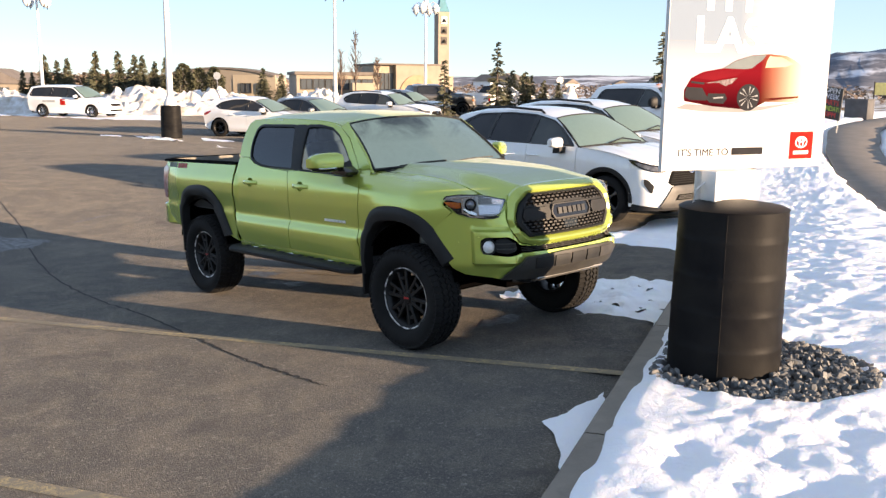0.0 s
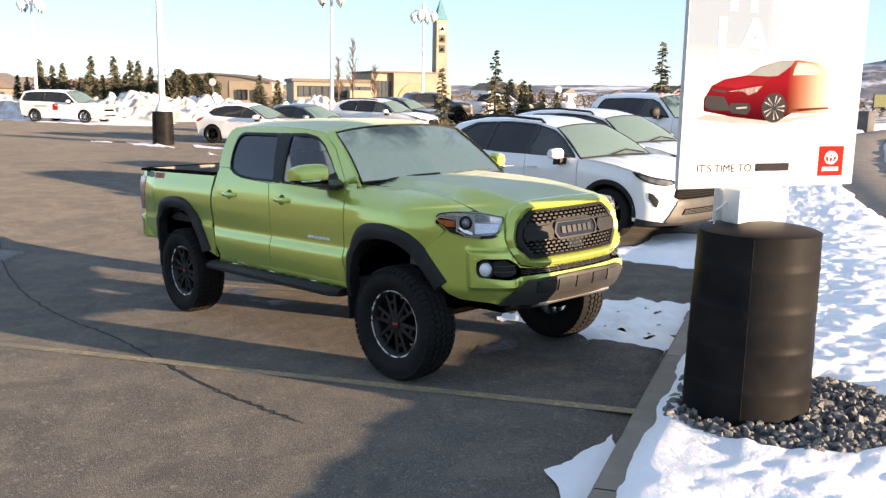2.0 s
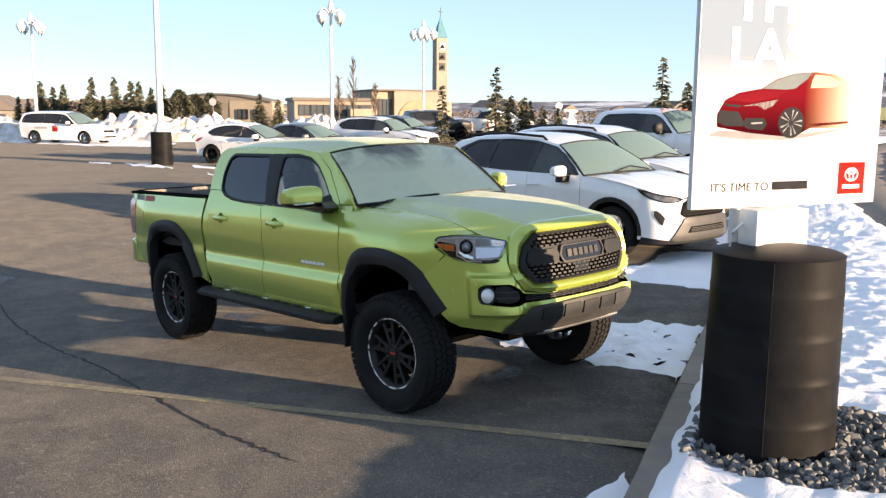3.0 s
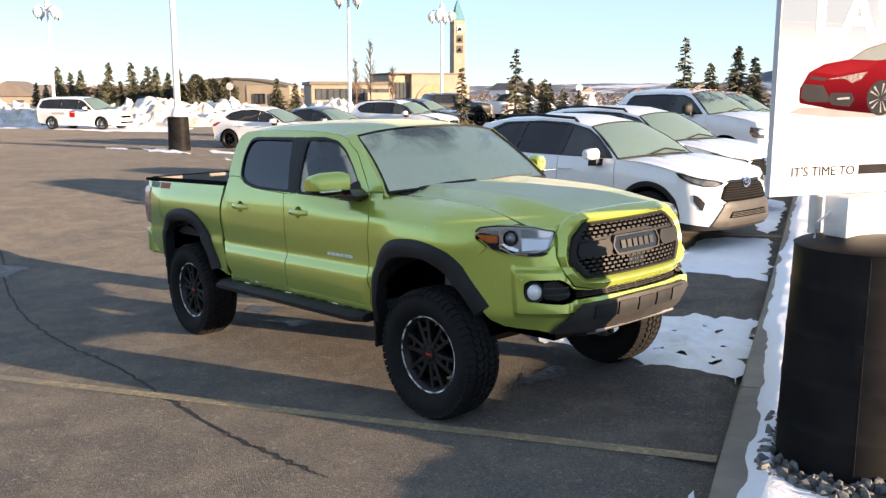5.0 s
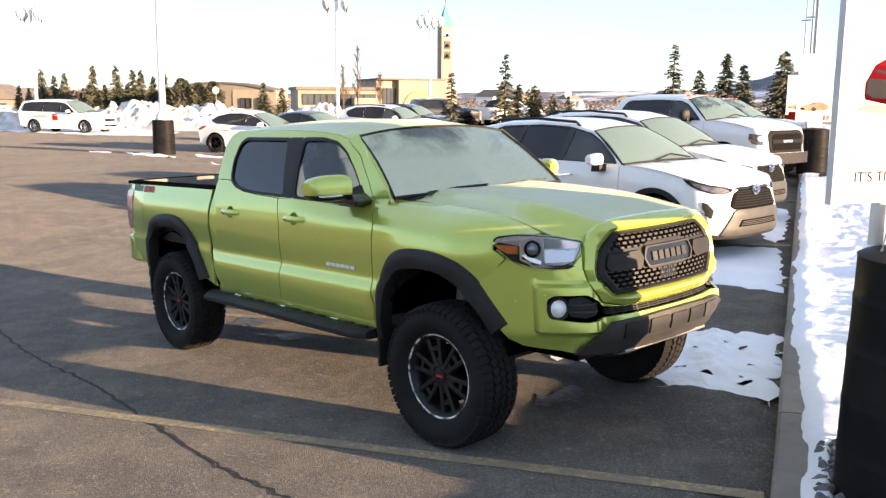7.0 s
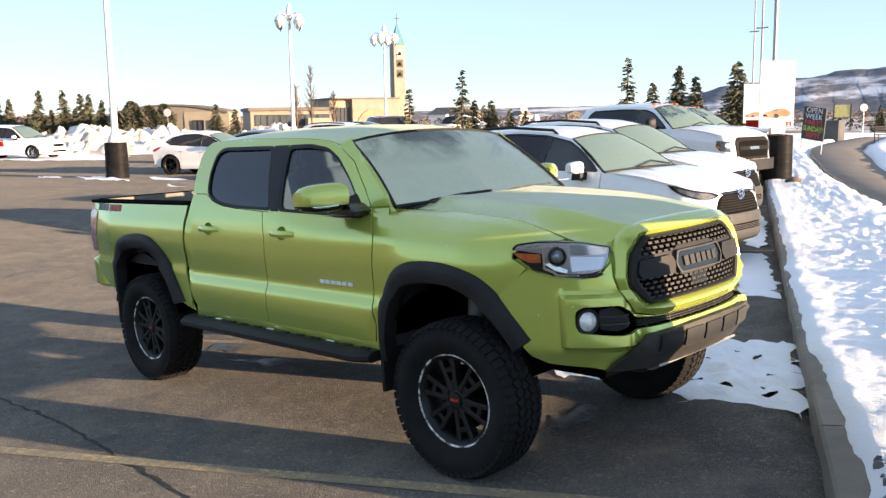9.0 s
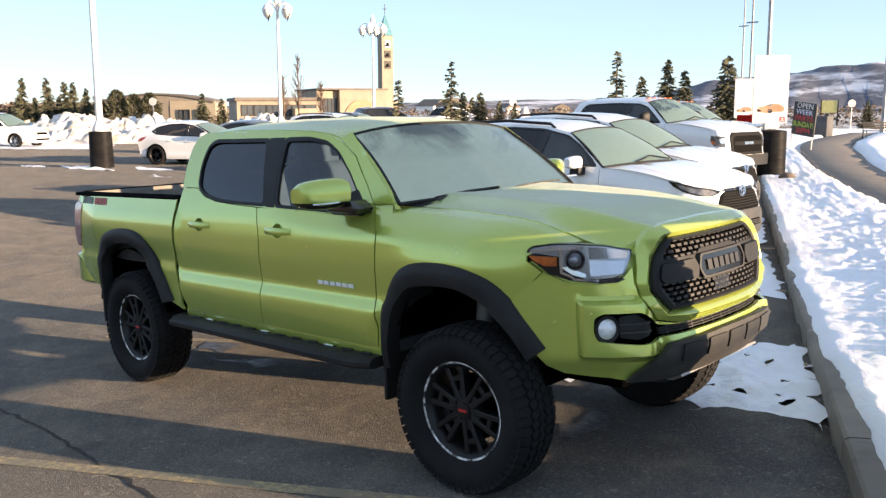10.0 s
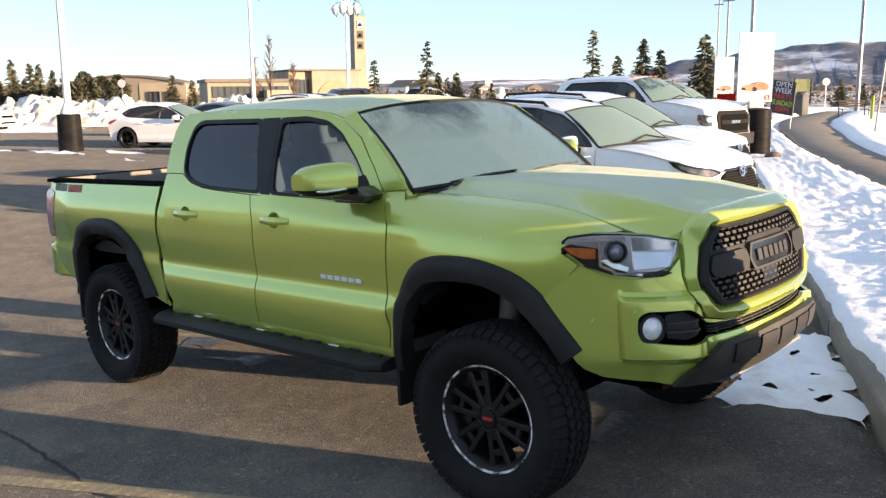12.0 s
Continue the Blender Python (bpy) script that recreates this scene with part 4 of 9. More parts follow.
        ring = lathe_bm([(0, -0.02), (0.046, -0.02), (0.046, 0.012), (0.039, 0.012), (0.037, 0.004), (0.021, 0.012), (0, 0.015)], 20, "x")
        part("projector_ring", move_bm(ring, aim), GLOSSBLACK, lamp)
        part("projector", move_bm(lathe_bm([(0, 0), (0.033, 0.004), (0.028, 0.014), (0.014, 0.022), (0, 0.024)], 20, "x"), aim), LAMPLENS, lamp)
        part("lamp_rib", patch([(0.905, 1.075), (0.909, 1.075), (0.909, 1.172), (0.905, 1.172)], nm, 0.04, (), 0.006, None, 0.0075), SILVER, lamp)
        part("lamp_fins", patch([(0.86, 1.052), (0.76, 1.058), (0.74, 1.05), (0.785, 1.036), (0.87, 1.036)], nm, 0.03, (), 0.01, None, 0.010), TRIM, lamp)
        # fog lamp
        fog = thing_part("fog_lamp", T)
        o = on_nose((1 if mir else -1) * 0.845, 0.832, -0.035)
        rot = Matrix.Rotation((1 if mir else -1) * 0.55, 4, "Z")
        part("fog_bezel", move_bm(lathe_bm([(0.046, -0.03), (0.062, -0.03), (0.062, 0.012), (0.046, 0.008)], 24, "x", cap=False), Matrix.Translation(o) @ rot), TRIM, fog)
        part("fog_lens", move_bm(lathe_bm([(0, -0.03), (0.047, -0.03), (0.047, 0.006), (0.036, 0.018), (0.015, 0.024), (0, 0.025)], 24, "x"), Matrix.Translation(o) @ rot), plain("white fog lens", (0.78, 0.80, 0.82), 0.12, 0.2, (0.6, 0.62, 0.64), 40, 0, 1, 1.0), fog, "round clear fog lens")
        fl = patch(rounded([(0.785, 0.880), (0.70, 0.893), (0.635, 0.855), (0.605, 0.825), (0.615, 0.795), (0.70, 0.777), (0.785, 0.79)], 0.008, 2), lambda p, q, d: nm(p, q, d - 0.25 * abs(q - 0.835)), 0.02, (), 0.01, None, -0.030)
        part("fog_blade", fl, TRIM, fog)
        for q in (0.815, 0.852):
            part("fog_rib", patch([(0.785, q - 0.003), (0.62, q - 0.006), (0.62, q + 0.002), (0.785, q + 0.003)], nm, 0.03, (), 0.012, None, -0.022), GREYTRIM, fog)
    # centre parts
    part("bonnet", patch([(-0.36, -0.66), (-0.31, -0.40), (-0.29, 0), (-0.31, 0.40), (-0.36, 0.66), (-0.345, 0.718), (0.45, 0.718), (0.64, 0.705), (0.755, 0.675), (0.815, 0.60), (0.85, 0.52), (0.88, 0.35), (0.895, 0.15), (0.898, 0), (0.895, -0.15), (0.88, -0.35), (0.85, -0.52), (0.815, -0.60), (0.755, -0.675), (0.64, -0.705), (0.45, -0.718), (-0.345, -0.718)], on_hood, 0.03), LIME_RIME, body, "rime-covered lime bonnet")
    sur_out = [(-0.665, 1.155), (-0.60, 1.215), (-0.52, 1.250), (-0.36, 1.268), (0, 1.276), (0.36, 1.268), (0.52, 1.250), (0.60, 1.215), (0.665, 1.155), (0.685, 1.03), (0.655, 0.93), (0.585, 0.855), (0.45, 0.828), (-0.45, 0.828), (-0.585, 0.855), (-0.655, 0.93), (-0.685, 1.03)]
    grille = rounded([(-0.60, 1.055), (-0.565, 1.13), (-0.44, 1.205), (0.44, 1.205), (0.565, 1.13), (0.60, 1.055), (0.61, 0.99), (0.50, 0.89), (-0.50, 0.89), (-0.61, 0.99)], 0.02, 3)
    part("nose_panel", patch([(-1.26, 0.95), (-1.26, 1.10), (-1.05, 1.19), (-0.66, 1.19), (-0.5, 1.235), (0.5, 1.235), (0.66, 1.19), (1.05, 1.19), (1.26, 1.10), (1.26, 0.95)], on_nose, 0.04, (grille,), 0.01, None, -0.024), LIME, body)
    mid = (0.0, 1.045)
    part("grille_surround", ring_loft(sur_out, grille, ((0, -0.02), (0, 0.006), (0.03, 0.012), (0.50, 0.034), (0.56, 0.034), (0.97, 0.006), (1.0, 0.0), (1.0, -0.05)), on_nose, mid), LIME, body, "lime hexagonal grille surround", True, 24)
    gr = thing_part("grille", T)
    mesh_hole_t = rounded([(-0.47, 1.158), (-0.40, 1.192), (0.40, 1.192), (0.47, 1.158), (0.53, 1.112), (0.22, 1.115), (0.18, 1.135), (-0.18, 1.135), (-0.22, 1.115), (-0.53, 1.112)], 0.01, 2)
    mesh_hole_b = rounded([(-0.53, 1.008), (-0.22, 1.005), (-0.18, 0.99), (0.18, 0.99), (0.22, 1.005), (0.53, 1.008), (0.56, 0.985), (0.47, 0.905), (-0.47, 0.905), (-0.56, 0.985)], 0.01, 2)
    part("grille_frame", patch(grille, on_nose, 0.03, (mesh_hole_t, mesh_hole_b), 0.05, None, 0.010), TRIM, gr, "matt grey grille frame")
    mesh_all = [(-0.47, 1.150), (-0.40, 1.185), (0.40, 1.185), (0.47, 1.150), (0.535, 1.06), (0.535, 1.0), (0.46, 0.912), (-0.46, 0.912), (-0.535, 1.0), (-0.535, 1.06)]
    part("grille_rim", ring_loft(grille, mesh_all, ((0, -0.02), (0, 0.012), (0.12, 0.020), (0.55, 0.026), (0.80, 0.018), (1.0, -0.01), (1.0, -0.04)), on_nose, mid), TRIM, gr, "thick matt black grille rim", True, 24)
    for sd in (-1, 1):
        block = [(sd * p[0], p[1]) for p in ((0.56, 1.035), (0.535, 1.098), (0.285, 1.102), (0.262, 1.06), (0.285, 1.012), (0.53, 1.012))]
        part("cross_bar", patch(rounded(block, 0.012, 2), on_nose, 0.04, (), 0.03, None, 0.034), TRIM, gr, "raised black bar beside the name panel")
    part("grille_back", patch(grille, on_nose, 0.06, (), 0.004, None, -0.06), WELL, gr)
    name_panel = rounded([(-0.245, 1.055), (-0.215, 1.108), (0.215, 1.108), (0.245, 1.055), (0.215, 1.012), (-0.215, 1.012)], 0.012, 2)
    part("name_panel", patch(name_panel, on_nose, 0.04, (), 0.02, None, 0.024), GLOSSBLACK, gr)
    ring = [(p[0] * 1.06, 1.06 + (p[1] - 1.06) * 1.16) for p in name_panel]
    part("name_frame", patch(ring, on_nose, 0.03, (name_panel,), 0.03, None, 0.032), GREYTRIM, gr)
    part("maker_block", letters_blocks(bmesh.new(), -0.185, 1.036, 0.37, 0.047, 6, on_nose, 0.032, 0.28), plain("grey letter blocks", (0.030, 0.030, 0.030), 0.45, 0.3), gr, "raised grey blocks of the maker's name")
    for z0, z1, hole in ((0.910, 1.006, mesh_hole_b), (1.118, 1.19, mesh_hole_t)):
        bm = bmesh.new()
        k = 0
        z = z0
        while z <= z1 + 0.001:
            for i in range(-18, 19):
                s = (i + 0.5 * (k % 2)) * 0.056
                if inside(hole, s, min(z1 - 0.004, max(z0 + 0.004, z))):
                    patch([(s - 0.0165, z - 0.0060), (s + 0.0165, z - 0.0060), (s + 0.0165, z + 0.0060), (s - 0.0165, z + 0.0060)], on_nose, 0.05, (), 0.022, bm, 0.004)
                    patch([(s - 0.028, z - 0.002), (s + 0.028, z - 0.002), (s + 0.028, z + 0.002), (s - 0.028, z + 0.002)], on_nose, 0.05, (), 0.012, bm, -0.018)
            z += 0.0235
            k += 1
        part("grille_mesh", bm, GREYTRIM, gr, "dark honeycomb grille mesh", False)
    part("sensor_plate", patch(rounded([(-0.085, 0.925), (0.085, 0.925), (0.085, 0.985), (-0.085, 0.985)], 0.01, 2), on_nose, 0.05, (), 0.02, None, 0.004), GLOSSBLACK, gr, "flat black sensor plate")
    opening = [(-0.905, 0.82), (-0.90, 0.885), (-0.86, 0.905), (-0.69, 0.905), (-0.63, 0.87), (-0.58, 0.832), (-0.45, 0.822), (0.45, 0.822), (0.58, 0.832), (0.63, 0.87), (0.69, 0.905), (0.86, 0.905), (0.90, 0.885), (0.905, 0.82), (0.89, 0.782), (0.70, 0.762), (0.57, 0.778), (-0.57, 0.778), (-0.70, 0.762), (-0.89, 0.782)]
    cover = [(-1.13, 0.650), (-1.205, 0.745), (-1.322, 0.90), (-1.285, 0.960), (-1.165, 1.052), (-1.12, 1.080), (-1.03, 1.040), (-0.92, 1.026), (-0.78, 1.036), (-0.74, 1.06), (-0.69, 1.10), (-0.692, 1.03), (-0.662, 0.928), (-0.59, 0.850), (-0.45, 0.8235),
             (0.45, 0.8235), (0.59, 0.850), (0.662, 0.928), (0.692, 1.03), (0.69, 1.10), (0.74, 1.06), (0.78, 1.036), (0.92, 1.026), (1.03, 1.040), (1.12, 1.080), (1.165, 1.052), (1.285, 0.960), (1.322, 0.90), (1.205, 0.745), (1.13, 0.650), (1.05, 0.615), (0.73, 0.59), (-0.73, 0.59), (-1.05, 0.615)]
    part("front_bumper", patch(cover, on_nose, 0.018, (rounded(opening, 0.015, 2),), 0.02), LIME, body, "", True, 24)
    part("lower_grille", patch(opening, on_nose, 0.05, (), 0.01, None, -0.07), WELL, body)
    for z in (0.788, 0.799, 0.810):
        part("grille_bar", patch([(-0.56, z - 0.0016), (0.56, z - 0.0016), (0.56, z + 0.0016), (-0.56, z + 0.0016)], on_nose, 0.06, (), 0.02, None, -0.022), GREYTRIM, body)
    for q in range(-5, 6):
        part("grille_upright", patch([(q * 0.1 - 0.003, 0.780), (q * 0.1 + 0.003, 0.780), (q * 0.1 + 0.003, 0.820), (q * 0.1 - 0.003, 0.820)], on_nose, 0.06, (), 0.02, None, -0.026), GREYTRIM, body)
    skid = [(-0.74, 0.59), (-0.70, 0.64), (-0.63, 0.70), (-0.555, 0.752), (-0.15, 0.765), (0.15, 0.765), (0.555, 0.752), (0.63, 0.70), (0.70, 0.64), (0.74, 0.59), (0.5, 0.575), (-0.5, 0.575)]
    part("bumper_guard", patch(skid, on_nose, 0.03, (), 0.03, None, 0.040), GREYTRIM, body, "matt black lower bumper guard")
    for s in (-0.40, -0.20, 0.0, 0.20, 0.40):
        part("guard_panel", patch(rounded([(s - 0.088, 0.66), (s + 0.088, 0.66), (s + 0.088, 0.742), (s - 0.088, 0.742)], 0.01, 2), on_nose, 0.03, (), 0.012, None, 0.050), TRIM if s < 0.3 else GREYTRIM, body)
    bm = grid_bm([[(0.95, y, 0.580) for y in (-0.42, 0, 0.46)], [(0.90, y, 0.553) for y in (-0.40, 0, 0.44)], [(0.55, y, 0.50) for y in (-0.36, 0, 0.40)]])
    part("skid_plate", solid(bm, 0.012), plain("brushed skid plate", (0.34, 0.33, 0.31), 0.42, 0.6), T, "bare metal skid plate")
    part("tow_hook", tube_bm([(0.70, -0.42, 0.55), (0.80, -0.42, 0.535), (0.86, -0.40, 0.54), (0.86, -0.34, 0.55), (0.78, -0.33, 0.555)], 0.014), TRIM, T)
    # cabin
    rows = []
    for x, z, hw in ((-2.44, 1.70, 0.70), (-2.40, 1.765, 0.69), (-2.30, 1.795, 0.675), (-2.0, 1.808, 0.672), (-1.6, 1.805, 0.680), (-1.25, 1.79, 0.694), (-1.05, 1.768, 0.708), (-0.93, 1.738, 0.716), (-0.875, 1.716, 0.722)):
        row = []
        for k in range(17):
            v = k / 8 - 1
            edge = {-2.44: 1.70, -2.40: 1.752, -2.30: 1.774, -2.0: 1.779, -1.6: 1.770, -1.25: 1.754, -1.05: 1.735, -0.93: 1.705, -0.875: 1.685}[x]
            lift = (z + 0.03 - edge) * (1 - abs(v) ** 2.6)
            row.append((x + 0.05 * (1 - v * v) * smooth01(-1.3, -0.9, x), hw * v, edge + lift))
        rows.append(row)
    roof = solid(grid_bm(rows), 0.02)
    part("roof", roof, LIME_RIME, body, "roof with rime")
    bottom = [(-0.345 + 0.05 * (1 - (k / 6 - 1) ** 2), 0.852 * (k / 6 - 1), 1.358 + 0.012 * (1 - (k / 6 - 1) ** 2)) for k in range(13)]
    top = [(-0.84 + 0.055 * (1 - (k / 6 - 1) ** 2), 0.713 * (k / 6 - 1), 1.722 + 0.05 * (1 - abs(k / 6 - 1) ** 2.6)) for k in range(13)]
    rows = []
    for j in range(9):
        v = j / 8
        rows.append([tuple(Vector(a).lerp(Vector(b), v) + Vector((0.02, 0, 0.02)) * math.sin(math.pi * v)) for a, b in zip(bottom, top)])
    ws = part("windscreen", solid(grid_bm(rows), 0.006), FROSTGLASS, body, "frosted windscreen")
    ws.visible_shadow = False
    bm = tube_bm([rows[j][0] for j in range(9)], 0.012, 6)
    join_bm(bm, tube_bm([rows[j][-1] for j in range(9)], 0.012, 6)), join_bm(bm, tube_bm(rows[0], 0.012, 6)), join_bm(bm, tube_bm(rows[-1], 0.009, 6))
    part("windscreen_seal", bm, TRIM, ws)
    for sg, j in ((-1, 0), (1, -1)):
        cov = []
        for k in range(9):
            v = k / 8
            a = Vector((-0.36 + (-0.845 + 0.36) * v, 0, 1.366 + (1.735 - 1.366) * v + 0.018 * math.sin(math.pi * v)))
            a.y = sg * (side_y(a.x, a.z) - 0.002)
            e = Vector(rows[k][j])
            if k == 0:
                a.z, e.z = a.z - 0.035, e.z - 0.025
            cov.append([a, a.lerp(e, 0.5) + Vector((-0.004, 0, 0.0)), e])
        part("pillar_cover", solid(grid_bm(cov), 0.008), LIME, body)
    part("sensor_pod", box_bm(-0.80, -0.11, 1.66, -0.72, 0.11, 1.735, 0.02), TRIM, ws)
    cowl = grid_bm([[(-0.40 + 0.03 * (1 - (k / 6 - 1) ** 2), 0.78 * (k / 6 - 1), 1.345) for k in range(13)], [(-0.30 + 0.05 * (1 - (k / 6 - 1) ** 2), 0.74 * (k / 6 - 1), 1.352) for k in range(13)]])
    part("cowl", solid(cowl, 0.02), TRIM, body)
    for y0, y1, yb in ((-0.62, -0.02, -0.60), (0.02, 0.62, 0.02)):
        wp = thing_part("wiper", T)
        part("wiper_arm", tube_bm([(-0.285, y0 + 0.02, 1.366), (-0.305, y0 + 0.20, 1.384), (-0.308, y0 + 0.36, 1.390)], [0.008, 0.006, 0.005], 6), DUSTTRIM, wp)
        part("wiper_blade", tube_bm([(-0.318, y0 + 0.04, 1.376), (-0.312, y0 + 0.33, 1.392), (-0.308, y1 + 0.02, 1.394)], 0.0055, 6), DUSTTRIM, wp)
    # bed
    part("bed_floor", box_bm(-3.95, -0.78, 0.86, -2.50, 0.78, 0.90), CABDARK, body)
    for sg in (-1, 1):
        part("bed_liner", box_bm(-3.95, min(sg * 0.80, sg * 0.83), 0.88, -2.50, max(sg * 0.80, sg * 0.83), 1.345, 0.005), plain("black bed liner", (0.018, 0.017, 0.016), 0.7), body)
        part("bed_rail", box_bm(-3.985, min(sg * 0.795, sg * 0.893), 1.343, -2.485, max(sg * 0.795, sg * 0.893), 1.368, 0.008), BEDCAP, body, "black bed rail cap")
    part("bed_front_wall", box_bm(-2.53, -0.83, 0.88, -2.49, 0.83, 1.355, 0.008), plain("grey bed wall", (0.10, 0.095, 0.085), 0.7), body)
    tg = part("tailgate", box_bm(-4.03, -0.80, 0.86, -3.965, 0.80, 1.36, 0.015), LIME, body)
    # tan put in for the sun on this liner; side liners stay black
    part("tailgate_liner", box_bm(-3.966, -0.79, 0.89, -3.955, 0.79, 1.364, 0.003), plain("sun-toned bed liner", (0.20, 0.18, 0.15), 0.75, 0, (0.13, 0.12, 0.10), 6), tg)
    part("tailgate_cap", box_bm(-4.035, -0.80, 1.355, -3.975, 0.80, 1.372, 0.006), BEDCAP, tg)
    part("cab_back", box_bm(-2.46, -0.80, 0.62, -2.42, 0.80, 1.42, 0.01), LIME, body)
    part("rear_window", grid_bm([[(-2.44, y, 1.40) for y in (-0.84, 0, 0.84)], [(-2.41, y, 1.72) for y in (-0.70, 0, 0.70)]]), DARKGLASS, body).visible_shadow = False
    # cabin inside
    part("cabin_floor", box_bm(-2.40, -0.85, 0.60, -0.45, 0.85, 0.66), CABDARK, body)
    part("dashboard", box_bm(-0.70, -0.80, 0.80, -0.40, 0.80, 1.30, 0.05, 3), CABDARK, body)
    part("firewall", box_bm(-0.52, -0.86, 0.60, -0.48, 0.86, 1.32), CABDARK, body)
    for y in (-0.40, 0.40):
        st = thing_part("front_seat", T)
        part("seat_cushion", box_bm(-1.40, y - 0.26, 0.86, -0.90, y + 0.26, 1.02, 0.05, 3), SEATGREY, st)
        part("seat_back", move_bm(box_bm(-0.07, -0.26, 0, 0.07, 0.26, 0.60, 0.05, 3), Matrix.Translation((-1.42, y, 0.98)) @ Matrix.Rotation(-0.25, 4, "Y")), SEATGREY, st)
        part("headrest", move_bm(box_bm(-0.05, -0.14, 0, 0.05, 0.14, 0.17, 0.04, 3), Matrix.Translation((-1.56, y, 1.54)) @ Matrix.Rotation(-0.2, 4, "Y")), SEATGREY, st)
    bs = thing_part("rear_bench", T)
    part("seat_back", box_bm(-2.36, -0.70, 0.95, -2.22, 0.70, 1.50, 0.05, 3), CABDARK, bs)
    part("seat_cushion", box_bm(-2.25, -0.70, 0.84, -1.80, 0.70, 0.98, 0.05, 3), CABDARK, bs)
    part("steering_wheel", move_bm(lathe_bm([(0.175, -0.012), (0.195, -0.012), (0.2, 0), (0.195, 0.012), (0.175, 0.012), (0.170, 0)], 32, "x", cap=False), Matrix.Translation((-0.84, 0.40, 1.22)) @ Matrix.Rotation(-0.35, 4, "Y")), CABDARK, T)
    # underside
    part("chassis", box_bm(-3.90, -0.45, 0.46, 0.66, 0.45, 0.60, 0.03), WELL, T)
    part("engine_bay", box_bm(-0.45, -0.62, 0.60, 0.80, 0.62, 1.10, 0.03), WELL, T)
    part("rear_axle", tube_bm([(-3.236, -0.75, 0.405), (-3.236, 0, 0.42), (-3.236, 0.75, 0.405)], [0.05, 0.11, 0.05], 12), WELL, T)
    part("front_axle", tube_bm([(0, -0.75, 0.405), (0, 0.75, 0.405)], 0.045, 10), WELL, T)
    for y in (-0.68, 0.68):
        part("coil_strut", tube_bm([(-0.02, y, 0.45), (-0.02, y * 0.9, 0.95)], 0.055, 12), plain("dusty grey strut", (0.12, 0.115, 0.10), 0.6, 0.4), T)
    for ob in T.children_recursive:
        if ob.type == "MESH" and ob.parent.name.startswith("door_mirror"):
            for v in ob.data.vertices:
                v.co.x -= 0.06 if v.co.y < 0 else 0.12
                v.co.y += 0.035 if v.co.y < 0 else -0.03
        elif ob.type == "MESH":
            draw_in(ob.data)
    for x in (0.0, -3.236):
        for out in (-1, 1):
            wheel(T, x + (0.050 if x > -1 else 0.075), out * (0.835 if x > -1 else 0.81), 0.402, out, R=0.399, steer=2.0 if x > -1 else 0.0)
    return T


def thing_part(name, parent):
    """A part that only holds pieces of its own."""
    ob = new(name)
    ob.parent = parent
    return ob


lime_pickup()
# ---- kerb, verge, path and marks on the lot ----
def vz(x, y):
    """Height of the bare verge behind the kerb."""
    return gz(x, y) + 0.10


KERB = thing("kerb", Matrix(), "worn grey-brown concrete kerb along the car park", "kerb", kind="structure")
rnd = random.Random(3)
u = -45.0
while u < 60:
    L = 2.4 if -9.5 < u < 18 else 6.0
    bm = bmesh.new()
    rows = []
    n = 12 if -9.5 < u < 18 else 4
    for i in range(n + 1):
        uu = u + 0.006 + (L - 0.012) * i / n
        row = []
        for v, h in ((-0.002, -0.10), (0.0, 0.09), (0.006, 0.112), (0.022, 0.126), (0.10, 0.130), (0.158, 0.128), (0.168, 0.118), (0.17, -0.10)):
            p = on_kerb(uu, v)
            w = 0.004 * fbm(uu, v + h * 3, 5.0)
            row.append((p.x + CN.x * w, p.y + CN.y * w, gz(*on_kerb(uu, -0.05).xy) + h + 0.5 * w))
        rows.append(row)
    grid_bm(rows, bm)
    finish(bm)
    bmesh.ops.holes_fill(bm, edges=[e for e in bm.edges if e.is_boundary], sides=0)
    part("kerb_stone", bm, CONCRETE, KERB, "", True, 30)
    u += L

NEAR_EDGE = [(24.0, -34.9), (13.0, -14.8), (7.5, -4.8), (5.2, -0.6), (3.4, 2.5), (1.6, 5.6), (0.0, 8.44), (-1.6, 11.2), (-3.45, 14.6), (-5.2, 18.2), (-6.75, 21.4), (-8.5, 25.4), (-10.3, 29.4), (-12.2, 33.8), (-13.9, 38.4), (-15.5, 44.0), (-16.9, 50.0), (-18.5, 58.0)]
FAR_EDGE = [(25.7, -34.0), (14.7, -14.0), (9.2, -4.0), (6.9, 0.2), (5.0, 3.4), (3.1, 6.6), (1.4, 9.5), (-0.3, 12.2), (-2.0, 15.0), (-3.6, 18.2), (-5.0, 21.2), (-6.6, 25.0), (-8.1, 29.0), (-9.7, 33.0), (-11.5, 37.8), (-13.2, 43.4), (-14.8, 49.8), (-16.6, 57.6)]


def path_side(x, y):
    """Distance to the path's middle, less than 0 on the kerb's side, and its half width there."""
    best = None
    for (a, b, c, d) in PATH_SEGS:
        m0, m1 = Vector(((a[0] + c[0]) / 2, (a[1] + c[1]) / 2)), Vector(((b[0] + d[0]) / 2, (b[1] + d[1]) / 2))
        e = m1 - m0
        t = max(0, min(1, (Vector((x, y)) - m0).dot(e) / e.dot(e)))
        q = Vector((x, y)) - (m0 + e * t)
        if best is None or q.length < best[0]:
            hw = (Vector(c) - Vector(a)).length / 2 * (1 - t) + (Vector(d) - Vector(b)).length / 2 * t
            best = (q.length, hw)
    return best


